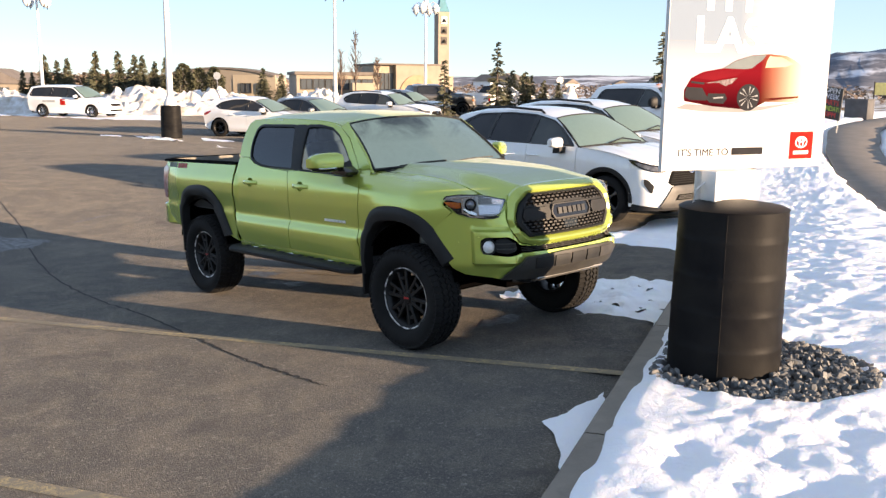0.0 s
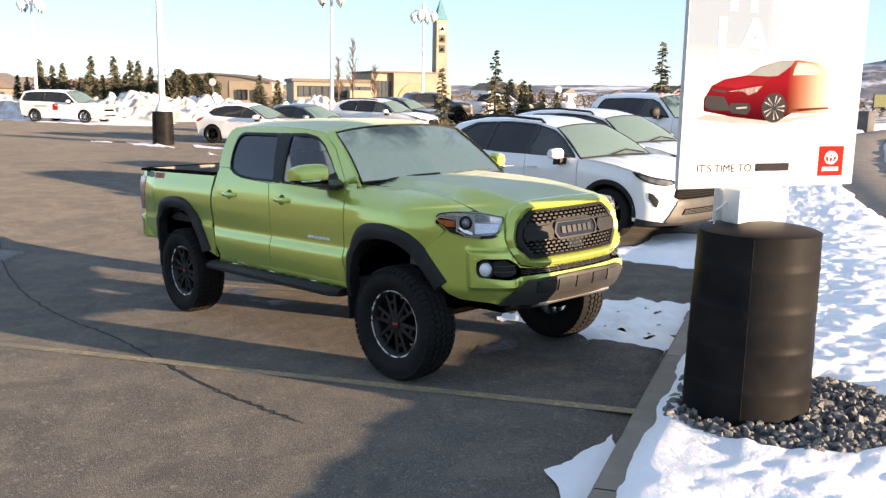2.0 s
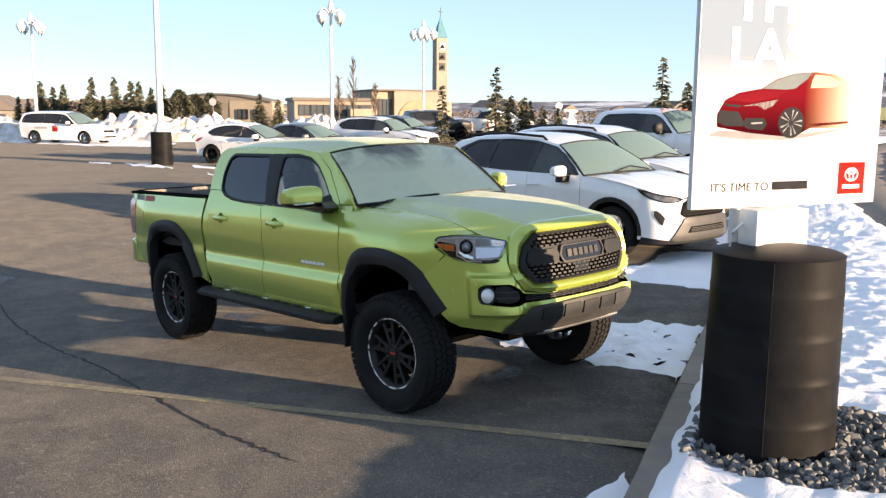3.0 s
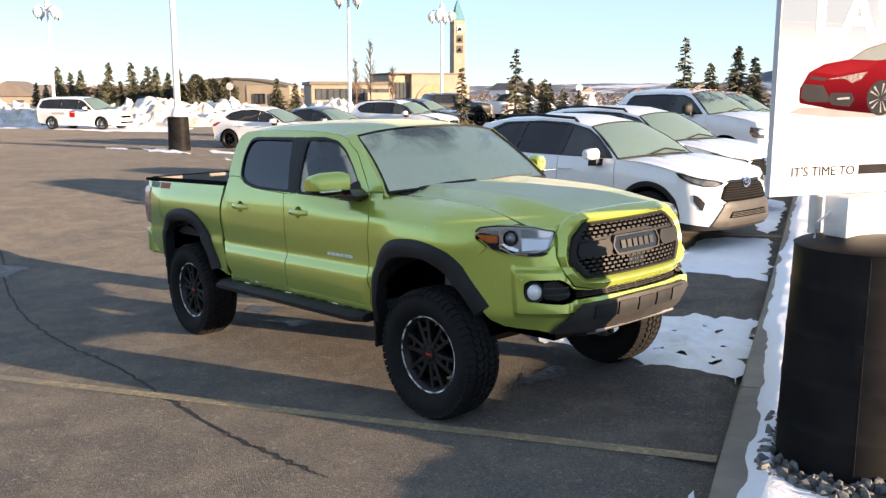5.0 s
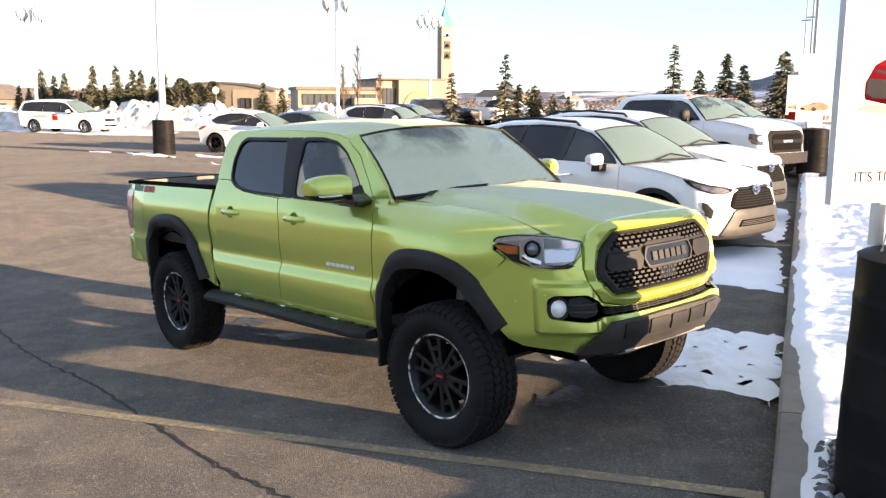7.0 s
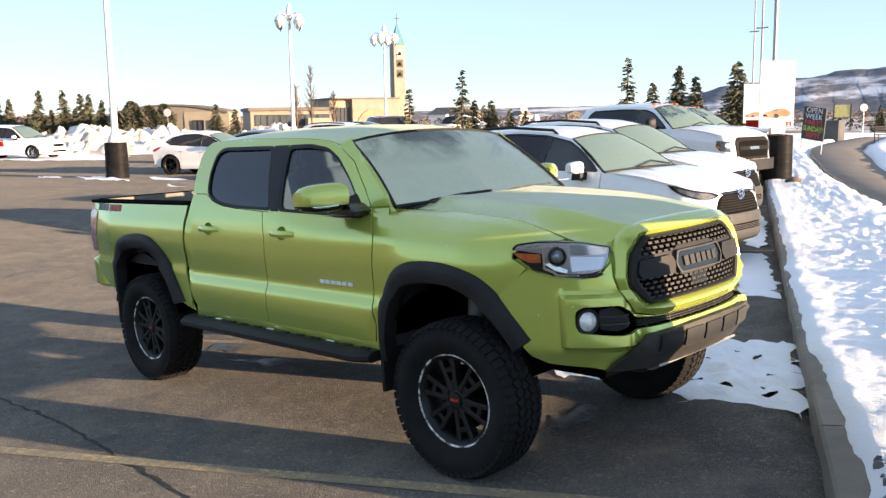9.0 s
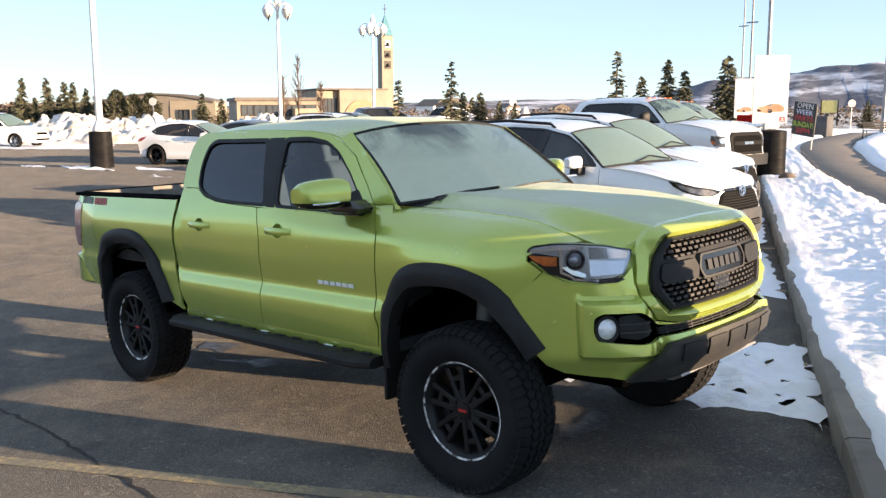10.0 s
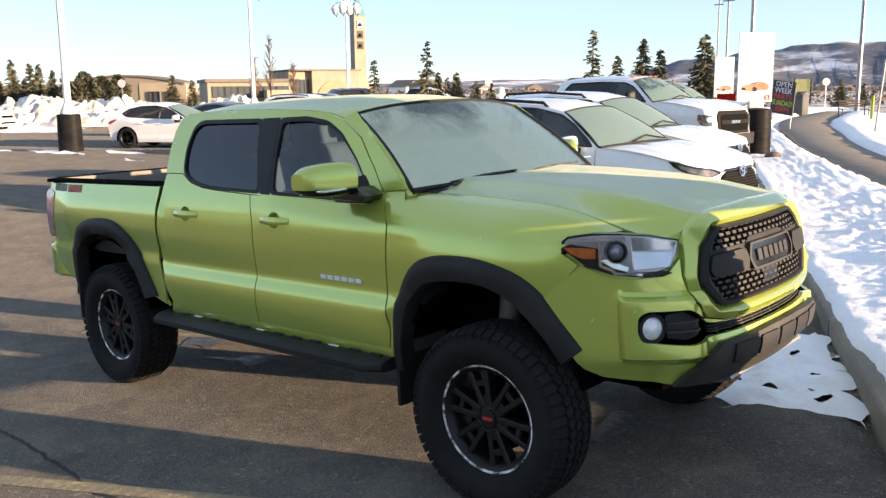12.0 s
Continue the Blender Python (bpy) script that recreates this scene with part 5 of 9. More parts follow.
PATH_SEGS = [(NEAR_EDGE[i], NEAR_EDGE[i + 1], FAR_EDGE[i], FAR_EDGE[i + 1]) for i in range(len(NEAR_EDGE) - 1)]
PAVE = thing("pavement", Matrix(), "grey-brown concrete footpath curving through the snow", "footpath", kind="structure")
pav_mat = concrete_mat("path concrete", (0.23, 0.20, 0.17))
near_s, far_s = smooth_line(NEAR_EDGE, 4), smooth_line(FAR_EDGE, 4)
for i in range(len(near_s) - 1):
    a, b, c, d = near_s[i], near_s[i + 1], far_s[i], far_s[i + 1]
    bm = bmesh.new()
    def pt(p, q, k, h):
        x, y = p[0] + (q[0] - p[0]) * k, p[1] + (q[1] - p[1]) * k
        return (x, y, vz(x, y) + h)
    g = 0.003
    e0 = [(a[0] + (b[0] - a[0]) * g, a[1] + (b[1] - a[1]) * g), (c[0] + (d[0] - c[0]) * g, c[1] + (d[1] - c[1]) * g)]
    e1 = [(b[0] - (b[0] - a[0]) * g, b[1] - (b[1] - a[1]) * g), (d[0] - (d[0] - c[0]) * g, d[1] - (d[1] - c[1]) * g)]
    rows = [[pt(*e, 0, -0.1), pt(*e, 0, 0.012), pt(*e, 0.01, 0.02), pt(*e, 0.5, 0.024), pt(*e, 0.99, 0.02), pt(*e, 1, 0.012), pt(*e, 1, -0.1)] for e in (e0, e1)]
    grid_bm(rows, bm)
    part("path_slab", finish(bm), pav_mat, PAVE, "", True, 30)

BARREL = (2.28, -0.145)


def snow_height(x, y):
    u, v = along(x, y), across(x, y)
    n1, n2, n3 = fbm(x, y, 1.3, 3.0), fbm(x, y, 3.4, 7.0), fbm(x, y, 8.5, 1.0, 3)
    lumps = 1.4 * noise.noise(Vector((x * 4.3, y * 4.3, 0.7))) ** 2 + 2.2 * noise.noise(Vector((x * 9.1, y * 9.1, 4.7))) ** 2 + 0.9 * noise.noise(Vector((x * 14.0, y * 14.0, 2.1)))
    h = 0.090 + (0.026 * n1 + 0.014 * n2 + (0.013 * n3 + 0.016 * (lumps - 0.25)) * (0.7 + 0.5 * smooth01(-1.0, 2.5, u))) * (0.35 + 0.65 * smooth01(0.35, 0.8, v))
    h += 0.05 * smooth01(0.25, 1.6, v) * smooth01(-1.0, 4.0, u) - 0.03
    for fx, fy, r in FEET:
        d = math.hypot(x - fx, y - fy)
        h -= 0.036 * math.exp(-(d / r) ** 2)
    edge = 0.095 - 0.085 * smooth01(0.6, 3.0, u) + 0.045 * noise.noise(Vector((u * 2.3, 1.7, 0))) + 0.014 * noise.noise(Vector((u * 7.1, 0.3, 0)))
    h = h * smooth01(edge - 0.03, edge + 0.14, v) - 0.16 * (1 - smooth01(edge - 0.05, edge + 0.03, v))
    gd = math.hypot((x - 2.43) / 1.0, (y + 0.02) / 0.95) + 0.05 * noise.noise(Vector((x * 4, y * 4, 2)))
    side = 1 - smooth01(0.24, 0.33, v)          # a strip of snow is left between gravel and kerb
    h = h * max(side, smooth01(0.60, 0.74, gd)) - 0.10 * (1 - max(side, smooth01(0.58, 0.68, gd)))
    d, hw = path_side(x, y)
    k = d - hw + 0.10 * noise.noise(Vector((x * 1.7, y * 1.7, 9))) + 0.04 * noise.noise(Vector((x * 6, y * 6, 9)))
    h = h * smooth01(-0.02, 0.18, k) - 0.15 * (1 - smooth01(-0.08, 0.02, k))
    return h


foot = random.Random(11)
FEET = [(2.97, -1.74, 0.10), (2.45, -1.45, 0.05)]
for i in range(150):
    uu, vv = foot.uniform(-4, 16), foot.uniform(0.45, 2.6)
    p = on_kerb(uu, vv)
    FEET.append((p.x, p.y, foot.uniform(0.05, 0.11)))


def snow_sheet(name, us, vs, label):
    rows = []
    for uu in us:
        row = []
        for vv in vs:
            p = on_kerb(uu, vv)
            row.append((p.x, p.y, vz(p.x, p.y) + snow_height(p.x, p.y)))
        rows.append(row)
    return tagged(part(name, grid_bm(rows), SNOW, None, "", True, 180), label, "snow", kind="structure")


us = [-40 + 0.4 * i for i in range(85)] + [-6 + 0.05 * i for i in range(250)] + steps(6.55, 70, 0.07, 0.035, 6.0)
vs = [0.012 + 0.0372 * i for i in range(40)] + steps(1.5, 9.0, 0.06, 0.06, 1.4)
snow_sheet("snow_verge", us, vs, "trampled bright snow on the verge behind the kerb")

# far side of the verge: patchy snow on brown turf
turf, nt, b = node_mat("snow patches on turf")
co = coords(nt, True)
mixk = ramp(nt, nz(nt, co, 0.55, 8, 0.68, 0.3), 0.44, 0.52)
tone = mix(nt, ramp(nt, nz(nt, co, 7, 6), 0.3, 0.7), (0.20, 0.15, 0.09), (0.12, 0.095, 0.06))
link(nt, mix(nt, mixk, (0.80, 0.82, 0.86), tone), b.inputs["Base Color"])
b.inputs["Roughness"].default_value = 0.9
bump(nt, b, nz(nt, co, 4, 8, 0.7), 0.8, 0.06)
rows = []
for vv in [5.5] + steps(6.0, 240, 0.8, 0.06, 6.0):
    row = []
    for uu in steps(-60, 320, 0.8, 0.05, 10):
        p = on_kerb(uu, vv)
        d, hw = path_side(p.x, p.y)
        row.append((p.x, p.y, vz(p.x, p.y) + 0.02 + 0.06 * fbm(p.x, p.y, 0.5) - (0.25 if d < hw + 0.3 else 0.0) - (0.5 if vv < 5.8 else 0)))
    rows.append(row)
tagged(part("park_ground", grid_bm(rows), turf, None, "", True, 180), "brown turf with patches of old snow", "field", kind="structure")

# painted stall lines
def stall_line(p, length, w=0.10, start=0.03):
    bm = bmesh.new()
    rows = []
    n = int(length / 0.25)
    for i in range(n + 1):
        d = start + (length - start) * i / n
        c = Vector((p[0], p[1], 0)) - CN * d
        rows.append([(c.x + CD.x * k, c.y + CD.y * k, gz(c.x + CD.x * k, c.y + CD.y * k) + 0.004) for k in (-w / 2, w / 2)])
    grid_bm(rows, bm)
    ob = part("parking_line", bm, LINE)
    return tagged(ob, "worn yellow parking stall line on asphalt", "road marking", "stall lines", "structure")


for k in range(-2, 9):
    p = on_kerb(-0.33 + 2.76 * k, 0)
    stall_line((p.x, p.y), 5.9 if k else 6.4)
# tar-dark cracks
CRACK = plain("dark crack", (0.018, 0.016, 0.015), 0.9, 0, (0.03, 0.027, 0.024), 20, 0.6, 90, world=True)


def crack(pts, w0, seed):
    r = random.Random(seed)
    line, rows = smooth_line(pts, 26), []
    for i, (x, y) in enumerate(line):
        k = i / (len(line) - 1)
        x += 0.028 * noise.noise(Vector((i * 0.35, seed, 0))) + r.uniform(-0.006, 0.006)
        y += 0.028 * noise.noise(Vector((i * 0.35, seed + 5, 0))) + r.uniform(-0.006, 0.006)
        w = w0 * (0.55 + 0.6 * abs(noise.noise(Vector((i * 0.21, seed, 3)))) + r.uniform(0, 0.25)) * min(1, 12 * k + 0.2)
        rows.append([(x, y - w, gz(x, y) + 0.003), (x, y + w, gz(x, y) + 0.003)])
    ob = part("asphalt_crack", grid_bm(rows), CRACK)
    return tagged(ob, "dark ragged crack running across the asphalt", "crack", kind="structure")


crack([(0.36, -1.90), (-0.16, -1.93), (-0.78, -1.94), (-1.74, -1.88), (-2.74, -1.82), (-3.76, -1.85), (-5.15, -1.75), (-6.94, -1.42), (-9.0, -0.9), (-11.76, -0.42)], 0.015, 2)

# thin snow and ice lying on the asphalt
ICE, nt, b = node_mat("thin dirty ice")
co = coords(nt, True)
link(nt, mix(nt, ramp(nt, nz(nt, co, 9, 7, 0.7), 0.4, 0.62), (0.085, 0.086, 0.088), (0.060, 0.055, 0.048)), b.inputs["Base Color"])
link(nt, ramp(nt, nz(nt, co, 14, 4), 0.3, 0.7, (0.40, 0.40, 0.40, 1), (0.80, 0.80, 0.80, 1)), b.inputs["Roughness"])
bump(nt, b, nz(nt, co, 18, 6), 0.6, 0.02)


def lot_patch(outline, h, mat, name, label, seed, step=0.05, rag=0.05, melt=()):
    rag_o = []
    for i, p in enumerate(dense(outline, step * 1.5)):
        a = Vector((p[0] * 6, p[1] * 6, seed))
        rag_o.append((p[0] + rag * noise.noise(a), p[1] + rag * noise.noise(a + Vector((9, 0, 0)))))
    holes = []
    hr_ = random.Random(seed)
    for hx, hy in melt:
        a0, r0 = hr_.uniform(0, 3), hr_.uniform(0.018, 0.042)
        holes.append(rounded([(hx + r0 * (1.4 * math.cos(q) * math.cos(a0) - 1.0 * math.sin(q) * math.sin(a0)) * hr_.uniform(0.85, 1.12), hy + r0 * (1.4 * math.cos(q) * math.sin(a0) + 1.0 * math.sin(q) * math.cos(a0)) * hr_.uniform(0.85, 1.12)) for q in [k * 0.785 for k in range(8)]], 0.03, 2))
    def up(x, y, d):
        rim = min(math.hypot(x - q[0], y - q[1]) for q in rag_o)
        lump = 0.5 + 0.9 * fbm(x, y, 4.0, seed, 3) + 0.5 * fbm(x, y, 11.0, seed, 3)
        return Vector((x, y, gz(x, y) + 0.003 + h * smooth01(0, 0.18, rim) * max(0.02, lump)))
    return tagged(part(name, patch(rag_o, up, step, holes, 0), mat, None, "", True, 180), label, "snow", kind="structure")


OLDSNOW = snow_mat("old trodden snow", 0.45, (0.88, 0.90, 0.94))
lot_patch([(-0.75, 0.85), (-0.45, 0.95), (0.18, 0.98), (0.32, 0.80), (0.5, 0.96), (0.85, 1.0), (1.03, 0.93), (0.72, 1.72), (0.33, 2.52), (0.05, 2.66), (-0.25, 2.45), (-0.5, 2.15), (-0.9, 1.5)], 0.05, OLDSNOW, "snow_patch", "old snow between the truck and the kerb", 1, 0.045, 0.20, [(0.42, 1.22), (0.62, 1.35), (0.30, 1.5), (0.55, 1.62), (0.18, 1.28), (0.05, 1.7), (0.30, 1.95), (-0.15, 1.45), (0.75, 1.15), (-0.35, 1.75), (0.05, 2.15)])
lot_patch([(1.86, -1.42), (1.86, -1.20), (1.80, -0.75), (1.95, -0.92), (2.28, -1.62), (2.42, -1.95), (2.22, -1.70), (2.03, -1.52)], 0.035, OLDSNOW, "snow_patch", "melting snow along the foot of the kerb", 2, 0.04)
lot_patch([(-8.6, -1.5), (-7.8, -0.93), (-7.35, -1.3), (-7.6, -1.9), (-8.4, -2.2)], 0.006, ICE, "ice_patch", "thin melting snow on the open asphalt", 3, 0.05, 0.25)
lot_patch([(-8.98, -0.14), (-9.08, 0.05), (-9.26, 0.36), (-9.40, 0.66), (-9.44, 0.66), (-9.31, 0.36), (-9.15, 0.06), (-9.03, -0.12)], 0.004, ICE, "ice_patch", "thin streak of melting snow on the open asphalt", 5, 0.04, 0.04)
lot_patch([(-3.66, -0.2), (-3.86, 0.1), (-3.5, 0.22), (-3.42, -0.02)], 0.008, ICE, "ice_patch", "thin dirty ice beside the rear wheel", 6, 0.025, 0.14)
lot_patch([(-3.2, -0.22), (-2.83, 0.1), (-2.7, 0.08), (-2.78, -0.15)], 0.008, ICE, "ice_patch", "thin dirty ice under the truck", 7, 0.025, 0.14)
lot_patch([(-0.2, 0.15), (-0.08, 0.45), (0.1, 0.42), (0.13, 0.08), (0.0, -0.1)], 0.008, ICE, "ice_patch", "thin dirty ice under the truck", 8, 0.025, 0.15)
lot_patch([(-2.9, 3.9), (-1.3, 4.3), (-0.55, 4.3), (-1.35, 5.8), (-1.9, 6.9), (-2.6, 6.4), (-2.2, 5.2)], 0.03, OLDSNOW, "snow_patch", "dirty snow in front of the parked cars", 9, 0.08, 0.12)
lot_patch([(-2.4, 7.4), (-2.1, 7.3), (-3.6, 10.6), (-4.1, 10.9), (-3.6, 9.2)], 0.05, OLDSNOW, "snow_patch", "dirty snow in front of the parked cars", 10, 0.09, 0.1)
for k, (x, y, sx, sy) in enumerate(((-24.6, 8.6, 2.2, 0.55), (-22.4, 9.7, 1.4, 0.4), (-27.0, 8.0, 1.0, 0.35), (-19.5, 8.3, 0.6, 0.2))):
    lot_patch([(x + sx * math.cos(a / 8 * math.pi) * (0.7 + 0.3 * math.cos(a * 2.3 + k)), y + sy * math.sin(a / 8 * math.pi) * (0.75 + 0.25 * math.sin(a * 1.7 + k))) for a in range(16)], 0.04, OLDSNOW, "snow_patch", "snow lying round the lamp post foot", 20 + k, 0.2, 0.3)

# gravel round the sign's foot
GRAVEL, nt, b = node_mat("grey river gravel")
co = coords(nt, True)
isl = nt.nodes.new("ShaderNodeNewGeometry").outputs["Random Per Island"]
col = ramp(nt, isl, 0.0, 1.0, (0.05, 0.055, 0.06, 1), (0.21, 0.21, 0.20, 1))
col = mix(nt, ramp(nt, nz(nt, co, 60, 5), 0.4, 0.7), col, (0.11, 0.108, 0.105))
link(nt, col, b.inputs["Base Color"])
b.inputs["Roughness"].default_value = 0.7
bump(nt, b, nz(nt, co, 90, 4), 0.3, 0.003)
gr = random.Random(21)
bm = bmesh.new()
for i in range(1250):
    a, rr = gr.uniform(0, 2 * math.pi), 0.74 * math.sqrt(gr.random())
    x, y = 2.43 + rr * math.cos(a), -0.02 + 0.95 * rr * math.sin(a)
    if math.hypot(x - BARREL[0], y - BARREL[1]) < 0.34 or across(x, y) < 0.19:
        continue
    s = gr.uniform(0.012, 0.036)
    one = bmesh.new()
    bmesh.ops.create_icosphere(one, subdivisions=1, radius=1.0)
    off = Vector((gr.uniform(0, 50), gr.uniform(0, 50), 0))
    for v in one.verts:
        v.co *= 1 + 0.28 * noise.noise(v.co * 1.3 + off)
    m = Matrix.Translation((x, y, vz(x, y) + 0.035 + gr.uniform(0, 0.045) * (1 - rr / 0.9))) @ Euler((gr.uniform(0, 6), gr.uniform(0, 6), gr.uniform(0, 6))).to_matrix().to_4x4() @ Matrix.Diagonal((s * 1.3, s, s * 0.75, 1))
    join_bm(bm, move_bm(one, m))
tagged(part("gravel", bm, GRAVEL, None, "", True, 35), "loose grey river gravel round the black barrel", "gravel", kind="stuff")
rows = [[(2.43 + r * math.cos(a), -0.02 + r * math.sin(a), vz(2.43 + r * math.cos(a), r * math.sin(a)) + 0.035) for a in [2 * math.pi * k / 24 for k in range(24)]] for r in (0.02, 0.4, 0.78)]
def off_kerb(p):
    k = max(0.0, 0.185 - across(p[0], p[1]))
    return (p[0] + CN.x * k, p[1] + CN.y * k, p[2])
rows = [[off_kerb(p) for p in row] for row in rows]
tagged(part("gravel_bed", grid_bm(rows, closed_v=True), plain("dark earth", (0.05, 0.045, 0.04), 0.95, 0, (0.08, 0.075, 0.07), 9, 0.8, 60)), "dark earth under the gravel", "ground", kind="structure")

# ---- black barrel and sign ----
BARRELMAT = plain("weathered black plastic", (0.008, 0.008, 0.009), 0.5, 0, (0.015, 0.0145, 0.014), 3.5, 0.35, 45, 0.0, False, 0.05)


def barrel(parent, r0, r1, h, name="barrel"):
    prof = [(0.0, 0.0), (r0, 0.0)]
    for i in range(1, 25):
        k = i / 24
        ring = 0.0028 if i in (5, 10, 15, 20) else 0
        prof.append((r0 + (r1 - r0) * k + ring, h * k - (0.012 if ring else 0)))
        if ring:
            prof.append((r0 + (r1 - r0) * k + ring, h * k + 0.004))
            prof.append((r0 + (r1 - r0) * k, h * k + 0.010))
    prof += [(r1 + 0.004, h), (r1 - 0.02, h + 0.012), (r1 * 0.6, h + 0.030), (0.08, h + 0.048), (0, h + 0.05)]
    bm = lathe_bm(prof, 48, "z")
    for v in bm.verts:
        a = math.atan2(v.co.y, v.co.x)
        k = 1 + 0.012 * noise.noise(Vector((math.cos(a) * 1.2, math.sin(a) * 1.2, v.co.z * 1.8)))
        v.co.x *= k
        v.co.y *= k
    b = part(name, bm, BARRELMAT, parent, "ribbed black plastic barrel", True, 60)
    c, s = math.cos(-1.15), math.sin(-1.15)
    part("mould_seam", tube_bm([((r0 + (r1 - r0) * k) * c * 0.999, (r0 + (r1 - r0) * k) * s * 0.999, h * k) for k in (0.01, 0.25, 0.5, 0.75, 0.985)], 0.003, 6), BARRELMAT, b)
    return b


def text_bm(s, size, depth=0.001, bold=0.0):
    cu = bpy.data.curves.new("writing", "FONT")
    cu.body, cu.size, cu.extrude, cu.offset = s, size, depth, bold
    ob = bpy.data.objects.new("writing", cu)
    scene.collection.objects.link(ob)
    me = bpy.data.meshes.new_from_object(ob.evaluated_get(bpy.context.evaluated_depsgraph_get()))
    bm = bmesh.new()
    bm.from_mesh(me)
    bpy.data.objects.remove(ob)
    bpy.data.meshes.remove(me)
    return bm


POSTER, nt, b = node_mat("sign print with glow")
co = coords(nt)
sep = nt.nodes.new("ShaderNodeSeparateXYZ")
link(nt, co, sep.inputs[0])
up = nt.nodes.new("ShaderNodeMapRange")
up.inputs["From Min"].default_value, up.inputs["From Max"].default_value = 0.42, 0.82
link(nt, sep.outputs[2], up.inputs["Value"])
rt = nt.nodes.new("ShaderNodeMapRange")
rt.inputs["From Min"].default_value, rt.inputs["From Max"].default_value = 1.0, 0.55
link(nt, sep.outputs[0], rt.inputs["Value"])
# grey whitens to the right: sun glow on the board put into its colour
k = math_node(nt, "MULTIPLY", up.outputs[0], rt.outputs[0])
col = mix(nt, k, (0.50, 0.50, 0.50), (0.17, 0.215, 0.275))
col = mix(nt, math_node(nt, "MULTIPLY", nz(nt, co, 3, 5), 0.06), col, (0.4, 0.4, 0.4))
link(nt, col, b.inputs["Base Color"])
b.inputs["Roughness"].default_value = 0.45
b.inputs["Transmission Weight"].default_value = 0.0
PRINTWHITE = plain("white print", (0.82, 0.82, 0.82), 0.45)
PRINTDARK = plain("dark grey print", (0.03, 0.03, 0.033), 0.5)
PRINTRED = plain("red print", (0.40, 0.02, 0.015), 0.45)

PRINTHOOD = plain("bright red print", (0.15, 0.010, 0.014), 0.45, 0, (0.12, 0.008, 0.012), 4, 0, 1, 0.0, False, 0.0)
PRINTSILVER = plain("silver print", (0.26, 0.26, 0.27), 0.4, 0, None, 6, 0, 1, 0.0, False, 0.0)
PRINTGLASS = plain("print glass", (0.16, 0.18, 0.185), 0.5, 0, (0.12, 0.14, 0.145), 5, 0, 1, 0.0, False, 0.0)


def red_fade():
    m, nt, b = node_mat("red car print")
    co = coords(nt)
    sep = nt.nodes.new("ShaderNodeSeparateXYZ")
    link(nt, co, sep.inputs[0])
    rt = nt.nodes.new("ShaderNodeMapRange")
    rt.inputs["From Min"].default_value, rt.inputs["From Max"].default_value = 0.74, 1.16
    link(nt, sep.outputs[0], rt.inputs["Value"])
    dark = nt.nodes.new("ShaderNodeMapRange")
    dark.inputs["From Min"].default_value, dark.inputs["From Max"].default_value = 0.62, 0.42
    link(nt, sep.outputs[2], dark.inputs["Value"])
    col = mix(nt, dark.outputs[0], (0.115, 0.006, 0.010), (0.030, 0.002, 0.004))
    wash = mix(nt, rt.outputs[0], (0.45, 0.20, 0.08), (0.62, 0.58, 0.48))
    link(nt, mix(nt, rt.outputs[0], col, wash), b.inputs["Base Color"])
    b.inputs["Roughness"].default_value = 0.45
    return m


REDFADE = red_fade()
CARPIC = [(0.134, 0.451), (0.134, 0.505), (0.155, 0.535), (0.182, 0.577), (0.271, 0.616), (0.423, 0.64), (0.526, 0.691), (0.646, 0.723), (0.798, 0.735), (0.936, 0.727), (1.016, 0.697), (1.114, 0.643), (1.172, 0.607), (1.186, 0.517), (1.134, 0.457), (1.091, 0.43), (0.782, 0.43), (0.678, 0.385), (0.585, 0.385), (0.367, 0.403), (0.304, 0.411), (0.14, 0.435)]


# sun glare on the far boards, put into paler print colours
POSTERPALE = plain("glare-washed print", (0.62, 0.62, 0.62), 0.5, 0, (0.52, 0.52, 0.52), 1.2, 0, 1, 0.0, False, 0.0)
PEACH = plain("glare-washed car print", (0.40, 0.16, 0.10), 0.5, 0, (0.50, 0.33, 0.22), 2.0, 0, 1, 0.0, False, 0.0)
for mt in (POSTER, PRINTWHITE, PRINTDARK, PRINTRED, REDFADE):
    for nd in mt.node_tree.nodes:
        if nd.type == "BSDF_PRINCIPLED":
            nd.inputs["Specular IOR Level"].default_value = 0.0
            nd.inputs["Roughness"].default_value = 0.3


